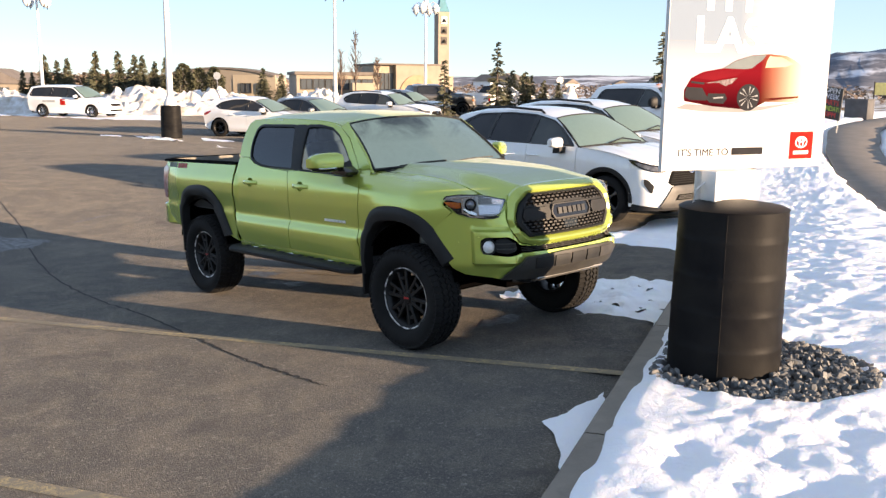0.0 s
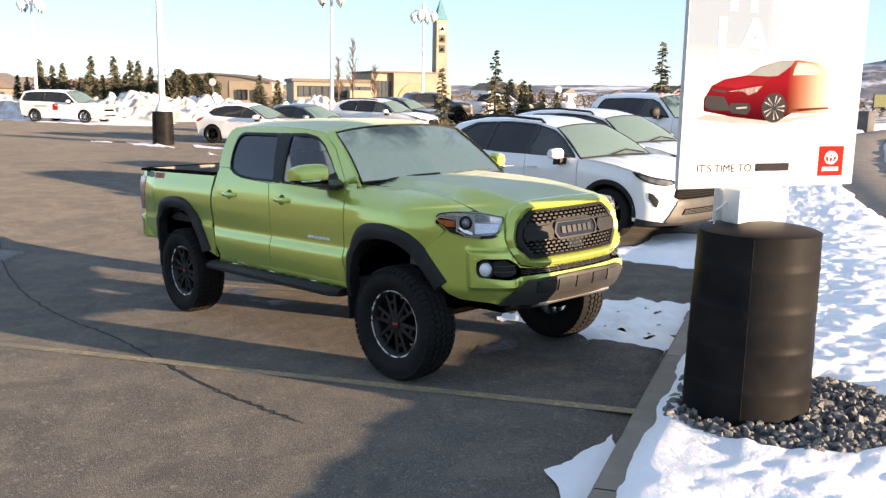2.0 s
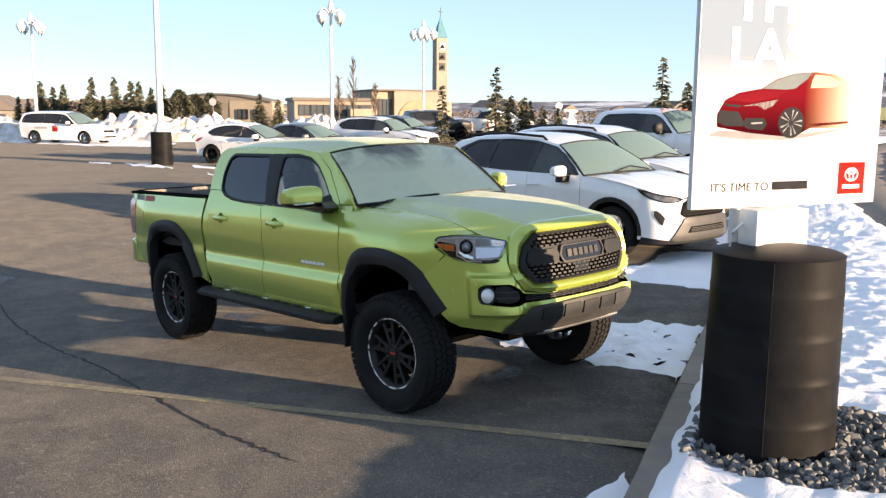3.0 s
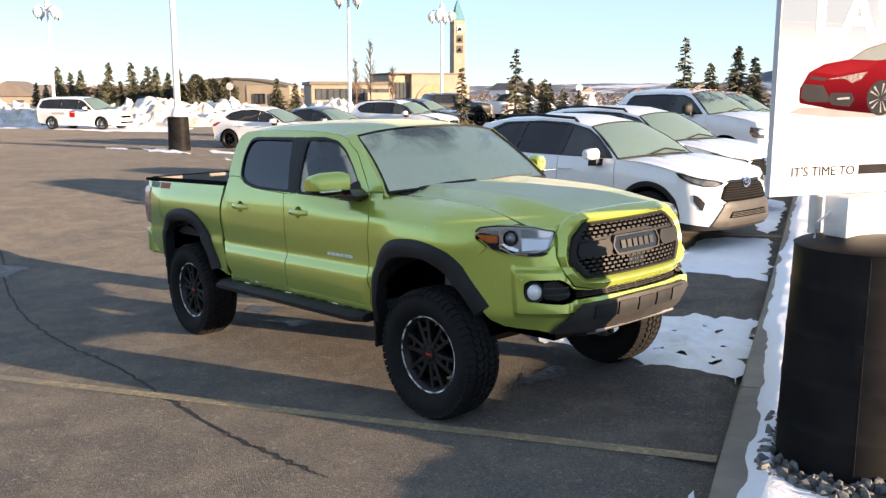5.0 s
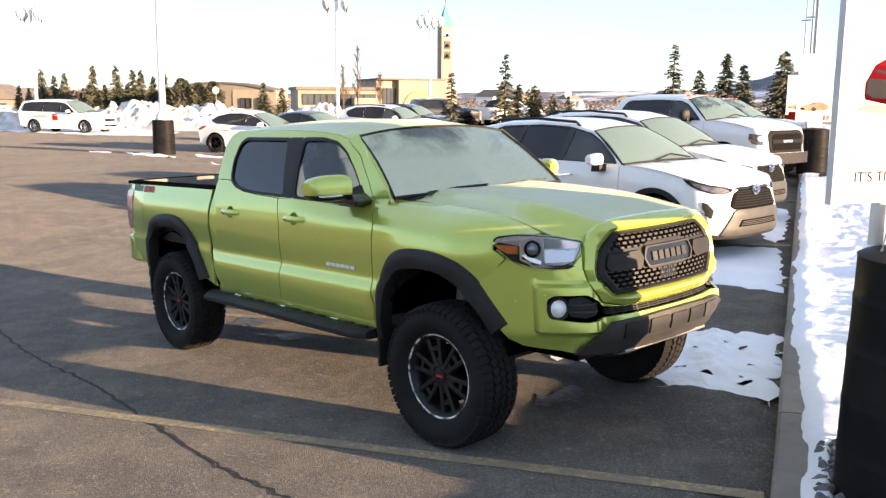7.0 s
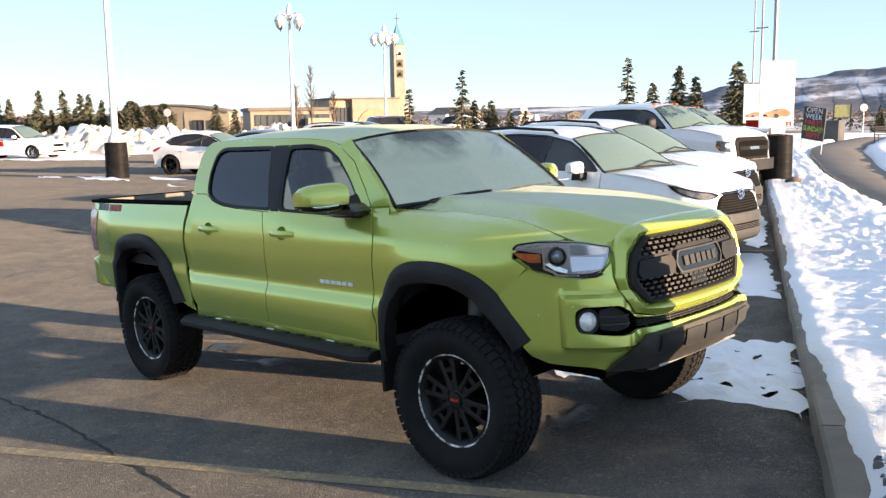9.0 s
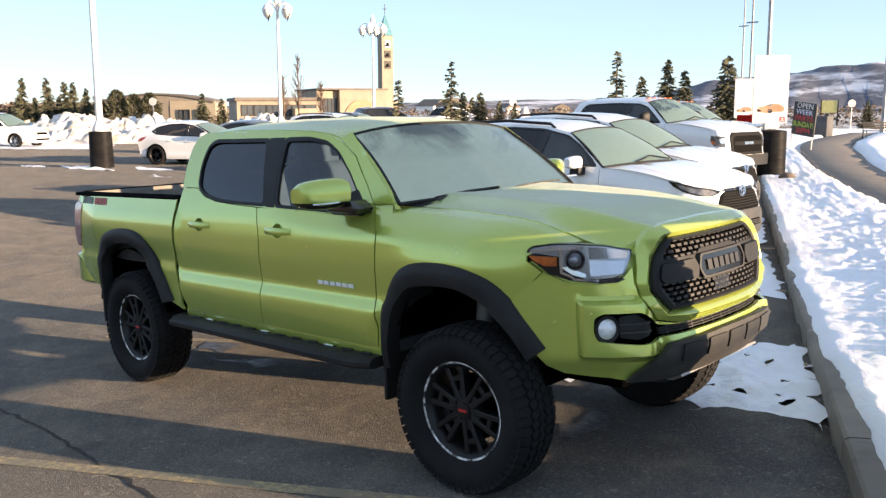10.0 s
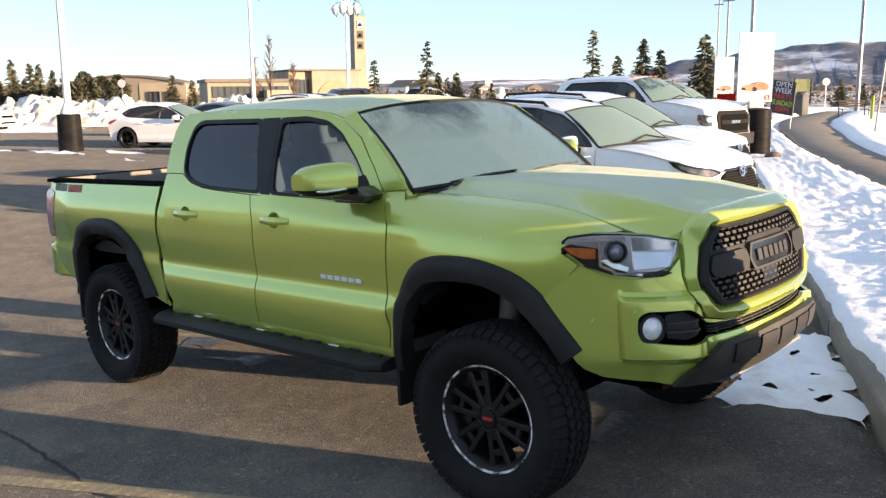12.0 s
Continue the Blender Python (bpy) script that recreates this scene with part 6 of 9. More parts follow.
def sign_board(A, B, z0, height, barrel_at, label, group, br=(0.352, 0.33, 1.08), detail=True):
    """A printed board on a post in a plastic barrel. A and B are the board's lower ends, left and right as read."""
    bz = vz(*barrel_at)
    S = thing("barrel_sign", Matrix.Translation((barrel_at[0], barrel_at[1], bz)), label, "sign", group)
    inv = S.matrix_basis.inverted()
    barrel(S, *br)
    d = Vector((B[0] - A[0], B[1] - A[1], 0))
    wd = d.length
    d.normalize()
    n = Vector((d.y, -d.x, 0))
    fr = Matrix(((d.x, -n.x, 0, A[0]), (d.y, -n.y, 0, A[1]), (0, 0, 1, z0), (0, 0, 0, 1)))  # x along the board, -y out of its face
    M = inv @ fr
    k = wd / 1.31
    def flat(pts, h0, h1):
        return prism_bm([(p[0] * k, p[1] * k) for p in pts], -h1, -h0, None, "xz")
    board = part("board", box_bm(0, 0, 0, wd, 0.03, height, 0.003, 1), POSTER if detail else POSTERPALE, S, "white and grey printed board with painted glare", m=M)
    part("board_edge", box_bm(-0.006, -0.002, 0, -0.001, 0.032, height), plain("white board edge", (0.55, 0.55, 0.55), 0.5), board)
    part("car_print", flat(CARPIC, 0.0005, 0.0015), REDFADE if detail else PEACH, board, "red car printed on the board")
    part("grille_print", flat([(0.138, 0.463), (0.148, 0.523), (0.272, 0.517), (0.316, 0.457), (0.305, 0.439), (0.178, 0.442)], 0.0016, 0.0022), PRINTDARK, board)
    part("window_print", flat([(0.426, 0.64), (0.526, 0.688), (0.646, 0.721), (0.768, 0.729), (0.74, 0.697), (0.653, 0.643), (0.592, 0.637)], 0.0016, 0.0022), PRINTGLASS, board)
    if detail:
        part("bonnet_print", flat([(0.197, 0.579), (0.287, 0.61), (0.424, 0.631), (0.608, 0.631), (0.535, 0.595), (0.353, 0.565)], 0.0016, 0.0020), PRINTHOOD, board)
        part("lamp_print", flat([(0.293, 0.546), (0.414, 0.565), (0.543, 0.583), (0.501, 0.547), (0.448, 0.529), (0.4, 0.55)], 0.0022, 0.0026), plain("grey lamp print", (0.25, 0.22, 0.22), 0.5, 0, (0.06, 0.03, 0.03), 30, 0, 1, 0.0, False, 0.0), board)
        part("slit_print", flat([(0.181, 0.559), (0.292, 0.55), (0.278, 0.538), (0.185, 0.547)], 0.0016, 0.0022), PRINTDARK, board)
        part("fog_print", flat([(0.321, 0.483), (0.452, 0.483), (0.471, 0.451), (0.443, 0.418), (0.334, 0.427), (0.309, 0.445)], 0.0016, 0.0022), PRINTDARK, board)
        part("bar_print", flat([(0.362, 0.459), (0.439, 0.464), (0.439, 0.454), (0.363, 0.45)], 0.0024, 0.0030), PRINTSILVER, board)
        part("shadow_print", flat([(0.074, 0.391), (0.149, 0.418), (0.366, 0.409), (0.584, 0.397), (0.769, 0.403), (1.106, 0.433), (0.771, 0.379), (0.587, 0.363), (0.292, 0.37)], 0.0002, 0.0004), plain("pale grey print", (0.24, 0.235, 0.24), 0.5, 0, None, 6, 0, 1, 0.0, False, 0.0), board)
        part("side_window_print", flat([(0.795, 0.722), (0.90, 0.715), (1.00, 0.675), (0.93, 0.655), (0.765, 0.648), (0.775, 0.690)], 0.0016, 0.0020), plain("washed window print", (0.42, 0.33, 0.22), 0.5, 0, (0.50, 0.44, 0.34), 3, 0, 1, 0.0, False, 0.0), board)
        part("sill_print", flat([(0.755, 0.452), (1.06, 0.468), (1.06, 0.456), (0.755, 0.436)], 0.0016, 0.0020), plain("dark red print", (0.05, 0.004, 0.006), 0.5, 0, (0.16, 0.06, 0.03), 3, 0, 1, 0.0, False, 0.0), board)
    wx, wz = (0.641, 0.459)
    part("wheel_print", flat([(wx + 0.092 * math.cos(a / 12 * math.pi), wz + 0.085 * math.sin(a / 12 * math.pi)) for a in range(24)], 0.0016, 0.0022), PRINTDARK, board)
    sp = bmesh.new()
    for a in range(10):
        q0, q1, q2 = a / 5 * math.pi + 0.2, a / 5 * math.pi + (0.30 if a % 2 else 0.10), a / 5 * math.pi + (0.44 if a % 2 else 0.24)
        join_bm(sp, flat([(wx + 0.012 * math.cos(q0), wz + 0.011 * math.sin(q0)), (wx + 0.078 * math.cos(q1), wz + 0.070 * math.sin(q1)), (wx + 0.078 * math.cos(q2), wz + 0.070 * math.sin(q2))], 0.0023, 0.0028))
    part("spoke_print", sp, PRINTSILVER, board)
    lx = 1.018
    logo = part("maker_mark", flat([(lx, 0.055), (lx + 0.20, 0.055), (lx + 0.20, 0.235), (lx, 0.235)], 0.0006, 0.0018), PRINTRED, board, "red square maker's mark")
    ring = bmesh.new()
    for rx, rz, cz in ((0.052, 0.040, 0.165), (0.020, 0.038, 0.165), (0.034, 0.014, 0.178)):
        o = [(lx + 0.10 + rx * math.cos(a / 12 * math.pi), cz + rz * math.sin(a / 12 * math.pi)) for a in range(24)]
        i = [(lx + 0.10 + (rx - 0.009) * math.cos(a / 12 * math.pi), cz + (rz - 0.009) * math.sin(a / 12 * math.pi)) for a in range(24)]
        grid_bm([[(p[0] * k, -0.0022, p[1] * k) for p in o], [(p[0] * k, -0.0022, p[1] * k) for p in i]], ring, closed_v=True)
    part("mark_rings", ring, PRINTWHITE, logo)
    part("mark_bar", flat([(lx + 0.035, 0.085), (lx + 0.165, 0.085), (lx + 0.165, 0.108), (lx + 0.035, 0.108)], 0.0019, 0.0024), PRINTWHITE, logo)
    if detail:
        t = text_bm("IT'S TIME TO", 0.082, 0.0006)
        wide = max(v.co.x for v in t.verts)
        for v in t.verts:
            v.co.x *= 0.395 * k / wide
            v.co.y *= 0.78
        move_bm(t, Matrix.Translation((0.112 * k, -0.0012, 0.092 * k)) @ Matrix.Rotation(math.pi / 2, 4, "X"))
        part("slogan", t, PRINTDARK, board, "dark grey slogan letters")
        part("slogan_bar", flat([(0.535, 0.092), (0.790, 0.092), (0.790, 0.138), (0.535, 0.138)], 0.0006, 0.0016), PRINTDARK, board)
        for s, zz, xx in (("LAS", 0.745, 0.19), ("TH", 0.998, 0.20)):
            t = text_bm(s, 0.30, 0.0006, 0.009)
            for v in t.verts:
                v.co.x *= 1.12
            move_bm(t, Matrix.Translation((xx * k, -0.0012, zz * k)) @ Matrix.Rotation(math.pi / 2, 4, "X"))
            part("headline", t, PRINTWHITE, board, "large white headline letters")
        part("board_joint", box_bm(0, -0.0018, 0.80 * k, wd, -0.0006, 0.803 * k), plain("joint grey", (0.20, 0.22, 0.25), 0.6), board)
    top = br[2]
    mid = Vector((A[0] + B[0], A[1] + B[1], 0)) / 2 - n * 0.08
    off = mid - Vector((*barrel_at, 0))
    off -= d * off.dot(d) * 0.9
    part("bracket", box_bm(-0.175, -0.07, top + 0.035, 0.175, 0.07, z0 - bz + 0.02, 0.008), plain("white steel", (0.74, 0.74, 0.73), 0.4, 0.2), S, "white steel bracket", m=Matrix.Translation((-0.06, 0.05, 0)) @ Matrix.Rotation(math.atan2(d.y, d.x), 4, "Z"))
    part("post", tube_bm([(off.x, off.y, top), (off.x, off.y, z0 - bz + height * 0.9)], 0.035, 12), plain("white steel post", (0.72, 0.72, 0.71), 0.4, 0.2), S)
    if detail:
        part("strap", tube_bm([(-0.20, -0.14, top + 0.02), (-0.19, -0.135, top + 0.10), (-0.15, -0.10, top + 0.15), (-0.10, -0.06, top + 0.17)], 0.006, 6), PRINTWHITE, S)
    return S


sign_board((1.888, -0.362), (2.342, 0.892), 1.478, 1.95, BARREL, "tall printed sign board standing in a black plastic barrel", "barrel signs")
# ---- other vehicles ----
GLOSSGLASS = plain("dark car glass", (0.012, 0.014, 0.018), 0.04, 0, (0.02, 0.022, 0.026), 2.0, 0, 1, 0.0, False, 0.35, 0.02)
DARKSILVER = plain("dark grey alloy", (0.10, 0.10, 0.105), 0.35, 0.8)
BROWNGREY = plain("grey lower bumper", (0.036, 0.034, 0.031), 0.5, 0.1, (0.050, 0.047, 0.042), 9)
NETBLACK = plain("black grille net", (0.006, 0.006, 0.006), 0.5, 0, (0.012, 0.012, 0.012), 60, 0, 1, 0.0, False, 0.0)
BLACKBAR = plain("matt black grille bar", (0.014, 0.014, 0.014), 0.6, 0, (0.020, 0.020, 0.020), 8, 0, 1, 0.0, False, 0.03)
SMOKED = plain("smoked lamp lens", (0.16, 0.16, 0.165), 0.15, 0.4, (0.05, 0.05, 0.052), 16, 0, 1, 0.6)



SIDE = [(0, 0.945), (0.10, 0.975), (0.22, 0.985), (0.30, 0.972), (0.38, 0.978), (0.62, 0.998), (0.80, 1.0), (0.90, 0.988), (1.0, 0.962)]


def car(name, m, label, category, group, paint, sp):
    """A vehicle of panels. Local x runs forwards from the front bumper at 0, y to the left, z up from the ground."""
    C = thing(name, m, label, category, group)
    L, W, wr, F = sp["L"], sp["W"], sp["wr"], sp["F"]
    belt, zlo, tum = sp["belt"], sp["low"], sp["tumble"]
    R = wr + sp.get("gap", 0.07)
    xc, xt, zt = sp["corner"], sp["top_x"], sp["top_z"]       # foot and head of the windscreen's side edge
    xr, xd = sp["roof_end"], sp["deck"]                        # end of the roof, foot of the rear screen
    rail = sp["rail"]
    def taper(x):
        return 1 - 0.02 * smooth01(-1.3, -F, x) - 0.06 * smooth01(-L + 1.2, -L + 0.2, x)
    def side_y(x, z):
        zb = tab(belt, x)
        if z <= zb:
            return W * tab(SIDE, (z - zlo) / (zb - zlo)) * taper(x)
        return (W * 0.962 - tum * (z - zb) * (1 + 0.45 * (z - zb))) * taper(x)
    def on_sd(x, z, d):
        return Vector((x, -(side_y(x, z) + d), z))
    # the plan of the nose
    plan, n = [], sp.get("square", 2.7)
    yn = W * 0.975
    for i in range(41):
        a = i / 40 * math.pi / 2
        plan.append((-F + F * max(0, math.cos(a)) ** (2 / n), yn * max(0, math.sin(a)) ** (2 / n)))
    arc = [0.0]
    for p, q in zip(plan, plan[1:]):
        arc.append(arc[-1] + math.hypot(q[0] - p[0], q[1] - p[1]))
    S = arc[-1]
    px, py = [(a, p[0]) for a, p in zip(arc, plan)], [(a, p[1]) for a, p in zip(arc, plan)]
    depth = sp["profile"]
    def on_face(s, z, d):
        a = min(abs(s), S)
        x, y = tab(px, a), tab(py, a)
        h = 0.01
        tx, ty = tab(px, min(S, a + h)) - tab(px, max(0, a - h)), tab(py, min(S, a + h)) - tab(py, max(0, a - h))
        q = math.hypot(tx, ty)
        nx, ny = ty / q, -tx / q
        k = tab(depth, z) * max(0, nx) ** 0.5
        return Vector((x + nx * d + k - max(0, abs(s) - S), (y + ny * d) * (1 if s >= 0 else -1), z))
    ztop = sp["face_top"]
    zc = tab(belt, xc)
    def shoulder(u):
        return zc + (tab(ztop, S) - zc) * u + sp.get("bulge", 0.03) * 4 * u * (1 - u)
    def sh(x):
        return shoulder(min(1, max(0, (x - xc) / (-F - xc))))
    def arc_pts(wx):
        return [(wx + R * math.cos(math.pi * (i / 16)), wr * 0.98 + R * math.sin(math.pi * (i / 16))) for i in range(17)]
    wf, wb = sp["wheels"]
    sx0, sx1, sx2 = sp["seams"]
    g = 0.005
    body = new("body")
    body.parent = C
    fender = [(-F, zlo + 0.05), (-F, tab(ztop, S))] + [(-F + (xc + F) * i / 8, sh(-F + (xc + F) * i / 8)) for i in range(1, 9)] + [(sx0 + g, tab(belt, sx0)), (sx0 + g, zlo)] + arc_pts(wf)[::-1]
    front_door = [(sx0 - g, zlo), (sx0 - g, tab(belt, sx0)), ((sx0 + sx1) / 2, tab(belt, (sx0 + sx1) / 2)), (sx1 + g, tab(belt, sx1)), (sx1 + g, zlo)]
    lo2 = [p for p in arc_pts(wb) if p[0] > sx2 + g and p[1] > zlo + 0.02]
    rear_door = [(sx1 - g, zlo), (sx1 - g, tab(belt, sx1)), (sx2 + g, tab(belt, sx2))] + [(sx2 + g, max([zlo] + [wr + math.sqrt(max(0, R * R - (sx2 - wb) ** 2))]) if abs(sx2 - wb) < R else zlo)] + lo2[::-1] + ([(wb + R, zlo)] if lo2 else [])
    hi2 = [p for p in arc_pts(wb) if p[0] < sx2 - g]
    quarter = ([(sx2 - g, wr + math.sqrt(R * R - (sx2 - wb) ** 2))] if abs(sx2 - wb) < R else [(sx2 - g, zlo), (wb + R, zlo)]) + hi2 + [(wb - R - 0.02, zlo + 0.03), (-L + 0.22, zlo + 0.16), (-L + 0.16, 0.75 * tab(belt, -L)), (-L + 0.20, tab(belt, -L)), ((sx2 - L) / 2, tab(belt, (sx2 - L) / 2)), (sx2 - g, tab(belt, sx2))]
    xs_ = [xt + (xr - xt) * i / 10 for i in range(11)]
    upper = [(xc, tab(belt, xc) - 0.01), (xt, zt)] + [(x, tab(rail, x)) for x in xs_[1:]] + [(xd, tab(belt, xd) - 0.01)] + [(xd + (xc - xd) * i / 6, tab(belt, xd + (xc - xd) * i / 6) - 0.01) for i in range(1, 6)]
    for mir in (False, True):
        fn = mirrored(on_sd) if mir else on_sd
        for nm, poly in (("front_wing", fender), ("front_door", front_door), ("rear_door", rear_door), ("quarter_panel", quarter)):
            part(nm, patch(poly, fn, 0.05, (), 0.02), paint, body)
        part("door_frame", patch(upper, fn, 0.06, [w for w, _ in sp["windows"]], 0.02), paint, body)
        part("window_trim", patch(rounded(sp["surround"], 0.05, 3), fn, 0.06, [w for w, _ in sp["windows"]], 0.012, None, 0.004), GLOSSBLACK, body, "black window surround")
        for w, gm in sp["windows"]:
            part("side_window", patch(rounded(w, 0.03, 3), fn, 0.08, (), 0.004, None, -0.008), gm, body, "dark side window")
        for wx in (wf, wb):
            sg = 1 if mir else -1
            wheel(C, wx, sg * (W - 0.125), wr, sg, wr, 0.115, wr * sp.get("rimk", 0.66), sp.get("spokes", 5), sp.get("rim", SILVER), None, False, "wheel", False, sp.get("double", False))
            if sp.get("clad") is not None:
                rows = []
                for i in range(21):
                    a = math.pi * i / 20
                    row = []
                    for k, d in ((-0.015, -0.05), (-0.008, 0.008), (0.02, 0.016), (0.055, 0.014), (0.06, -0.004)):
                        x, z = wx + (R + k) * math.cos(a), wr * 0.98 + (R + k) * math.sin(a)
                        if x > -F:
                            p = on_face((S - (x + F)) * sg, z, d)
                            row.append(tuple(p))
                        else:
                            row.append(tuple(fn(x, z, d)))
                    rows.append(row)
                part("arch_trim", finish(grid_bm(rows)), sp["clad"], body, "black wheel arch trim", True, 50)
        for z0, z1, mt in sp.get("sills", ()):
            part("sill_trim", patch([(wb + R + 0.02, z0), (wb + R + 0.02, z1), (wf - R - 0.02, z1), (wf - R - 0.02, z0)], fn, 0.1, (), 0.03, None, 0.014), mt, body)
        for hx in sp["handles"]:
            z = tab(belt, hx) - 0.16
            part("door_handle", tube_bm([fn(hx - 0.11, z, 0.006), fn(hx - 0.08, z + 0.003, 0.032), fn(hx + 0.08, z + 0.003, 0.032), fn(hx + 0.11, z, 0.006)], 0.014, 6), paint, body)
        mx, mz = sp["mirror"]
        mi = thing_part("door_mirror", C)
        sg = 1 if mir else -1
        cap = []
        for i in range(7):
            v = i / 6
            hgt, dep = 0.085 * (1 - 0.3 * v * v) * (0.75 if i in (0, 6) else 1) * sp.get("mk", 1.0), 0.10 * (1 - 0.3 * v) * (0.7 if i in (0, 6) else 1)
            cap.append([(mx - 0.03 * v + dep * math.copysign(abs(math.cos(q)) ** 0.7, math.cos(q)), sg * (W + 0.03 + 0.20 * v), mz + hgt * math.copysign(abs(math.sin(q)) ** 0.7, math.sin(q))) for q in [2 * math.pi * k / 14 for k in range(14)]])
        part("mirror_cap", finish(grid_bm(cap, closed_v=True, cap=True)), sp.get("mirror_mat", paint), mi)
        part("mirror_base", prism_bm([(mx - 0.07, mz - 0.16), (mx + 0.08, mz - 0.15), (mx + 0.07, mz - 0.06), (mx - 0.06, mz - 0.06)], min(sg * (W - 0.10), sg * (W + 0.12)), max(sg * (W - 0.10), sg * (W + 0.12)), None, "xz", 0.015), TRIM, mi)
    # bonnet between the wings, ending on the edge of the nose
    bw = sp.get("bow", 0.13)
    yc = side_y(xc, zc)
    rows, cr = [], sp["crown"]
    for i in range(19):
        u = i / 18
        row = []
        for j in range(33):
            v = j / 16 - 1
            N = on_face(v * S, tab(ztop, abs(v) * S), 0)
            B = Vector((xc + bw * (1 - v * v) + 0.01, v * yc, zc + cr * (1 - v * v)))
            P = B.lerp(N, u)
            P.z += sp.get("bulge", 0.03) * 4 * u * (1 - u) + 0.028 * (1 - smooth01(0.70, 0.80, abs(v))) * smooth01(0, 0.2, u) * smooth01(1, 0.8, u) - 0.012 * math.exp(-((abs(v) - 0.35) / 0.12) ** 2) * smooth01(1, 0.6, u)
            row.append(P)
        rows.append(row)
    part("bonnet", solid(grid_bm(rows), 0.02), sp.get("hood_paint", paint), body, "", True, 50)
    low_edge = [(S * (i / 12 * 2 - 1), zlo + 0.05 * abs(i / 6 - 1) ** 2) for i in range(13)]
    top_edge = [(S * (1 - i / 16 * 2), tab(ztop, S * abs(1 - i / 8)) + 0.004) for i in range(17)]
    part("front_bumper", patch(low_edge + top_edge, on_face, 0.05, (), 0.02), paint, body)
    for nm, poly, mt, lift, lab, both_sides in sp["face"]:
        for sg in ((-1, 1) if both_sides else (1,)):
            part(nm, patch(rounded(poly, 0.012, 2), (lambda s, z, d, q=sg: on_face(s * q, z, d)), 0.05, (), 0.03, None, lift), mt, C, lab)
    # windscreen, roof, rear
    foot = [(xc + bw * (1 - v * v), v * yc, zc + cr * (1 - v * v) + 0.004) for v in [k / 8 - 1 for k in range(17)]]
    yt, rise = side_y(xt, zt), sp.get("rise", 0.06)
    head = [(xt + 0.09 * (1 - v * v), v * yt, zt + rise * (1 - abs(v) ** 2.4)) for v in [k / 8 - 1 for k in range(17)]]
    scr = []
    for i in range(9):
        t = i / 8
        scr.append([Vector(a).lerp(Vector(b), t) + Vector((0.012, 0, 0.022)) * math.sin(math.pi * t) for a, b in zip(foot, head)])
    ws = part("windscreen", solid(grid_bm(scr), 0.006), sp.get("screen", FROSTGLASS2), body, sp.get("screen_label", "pale green frosted windscreen"))
    part("windscreen_seal", tube_bm([scr[i][0] for i in range(9)] + scr[8][1:-1] + [scr[i][-1] for i in range(8, -1, -1)], 0.012, 5), TRIM, ws)
    part("cowl", tube_bm([p + Vector((0.015, 0, 0.0)) for p in scr[0]], 0.02, 6), TRIM, ws)
    part("wiper", tube_bm([scr[0][5] + Vector((0.02, 0, 0.02)), scr[1][9] + Vector((0.02, 0, 0.012)), scr[0][13] + Vector((0.02, 0, 0.03))], 0.011, 5), TRIM, ws)
    rows = [head]
    for x in xs_[1:]:
        y, z = side_y(x, tab(rail, x)), tab(rail, x)
        rows.append([(x + 0.09 * (1 - (k / 8 - 1) ** 2) * (1 - (xt - x) / (xt - xr)), y * (k / 8 - 1), z + (rise + 0.01) * (1 - abs(k / 8 - 1) ** 2.4)) for k in range(17)])
    part("roof", solid(grid_bm(rows), 0.02), paint, body)
    end = rows[-1]
    zd, yd = tab(belt, xd), side_y(xd, tab(belt, xd))
    rearw = [[Vector(p).lerp(Vector((xd - 0.06 * (1 - (k / 8 - 1) ** 2), yd * (k / 8 - 1), zd)), i / 5) for k, p in enumerate(end)] for i in range(6)]
    part("rear_window", grid_bm(rearw), GLOSSGLASS, body, "dark rear window")
    tail = []
    zb = tab(belt, -L)
    for i in range(9):
        z = zlo + 0.1 + (zb - zlo - 0.1) * i / 8
        y = side_y(-L + 0.2, z)
        tail.append([(-L + 0.20 * abs(k / 8 - 1) ** 4 + 0.10 * (1 - min(1, (z - zlo) / 0.3)), y * (k / 8 - 1), z) for k in range(17)])
    part("tail_panel", grid_bm(tail), paint, body)
    deck = [[(x, side_y(x, tab(belt, x)) * (k / 8 - 1), tab(belt, x) - 0.004) for k in range(17)] for x in (xd + 0.05, (xd - L) / 2, -L + 0.18, -L + 0.02)]
    part("deck_panel", grid_bm(deck), sp.get("deck_mat", paint), body)
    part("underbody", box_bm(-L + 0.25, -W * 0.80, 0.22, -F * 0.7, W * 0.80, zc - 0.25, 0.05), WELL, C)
    for fn in sp.get("extra", ()):
        fn(C, body, on_face, on_sd)
    return C


def roof_rails(z0, x0, x1, y):
    def build(C, body, on_face, on_sd):
        for sg in (-1, 1):
            part("roof_rail", tube_bm([(x0, sg * y, z0 - 0.03), (x0 + 0.08, sg * y, z0 + 0.025), ((x0 + x1) / 2, sg * y, z0 + 0.055), (x1 - 0.08, sg * y, z0 + 0.015), (x1, sg * y, z0 - 0.05)], 0.02, 8), TRIM, body, "black roof rail")
    return build


def net_bars(ss, zs, lift, mat, w=0.008):
    """Bars of a grille along the nose, broken into short cells."""
    def build(C, body, on_face, on_sd):
        for i, z in enumerate(zs):
            half = ss[0] + (ss[1] - ss[0]) * i / max(1, len(zs) - 1)
            part("grille_bar", patch([(-half, z - w), (half, z - w), (half, z + w), (-half, z + w)], on_face, 0.06, (), 0.02, None, lift), mat, C)
    return build


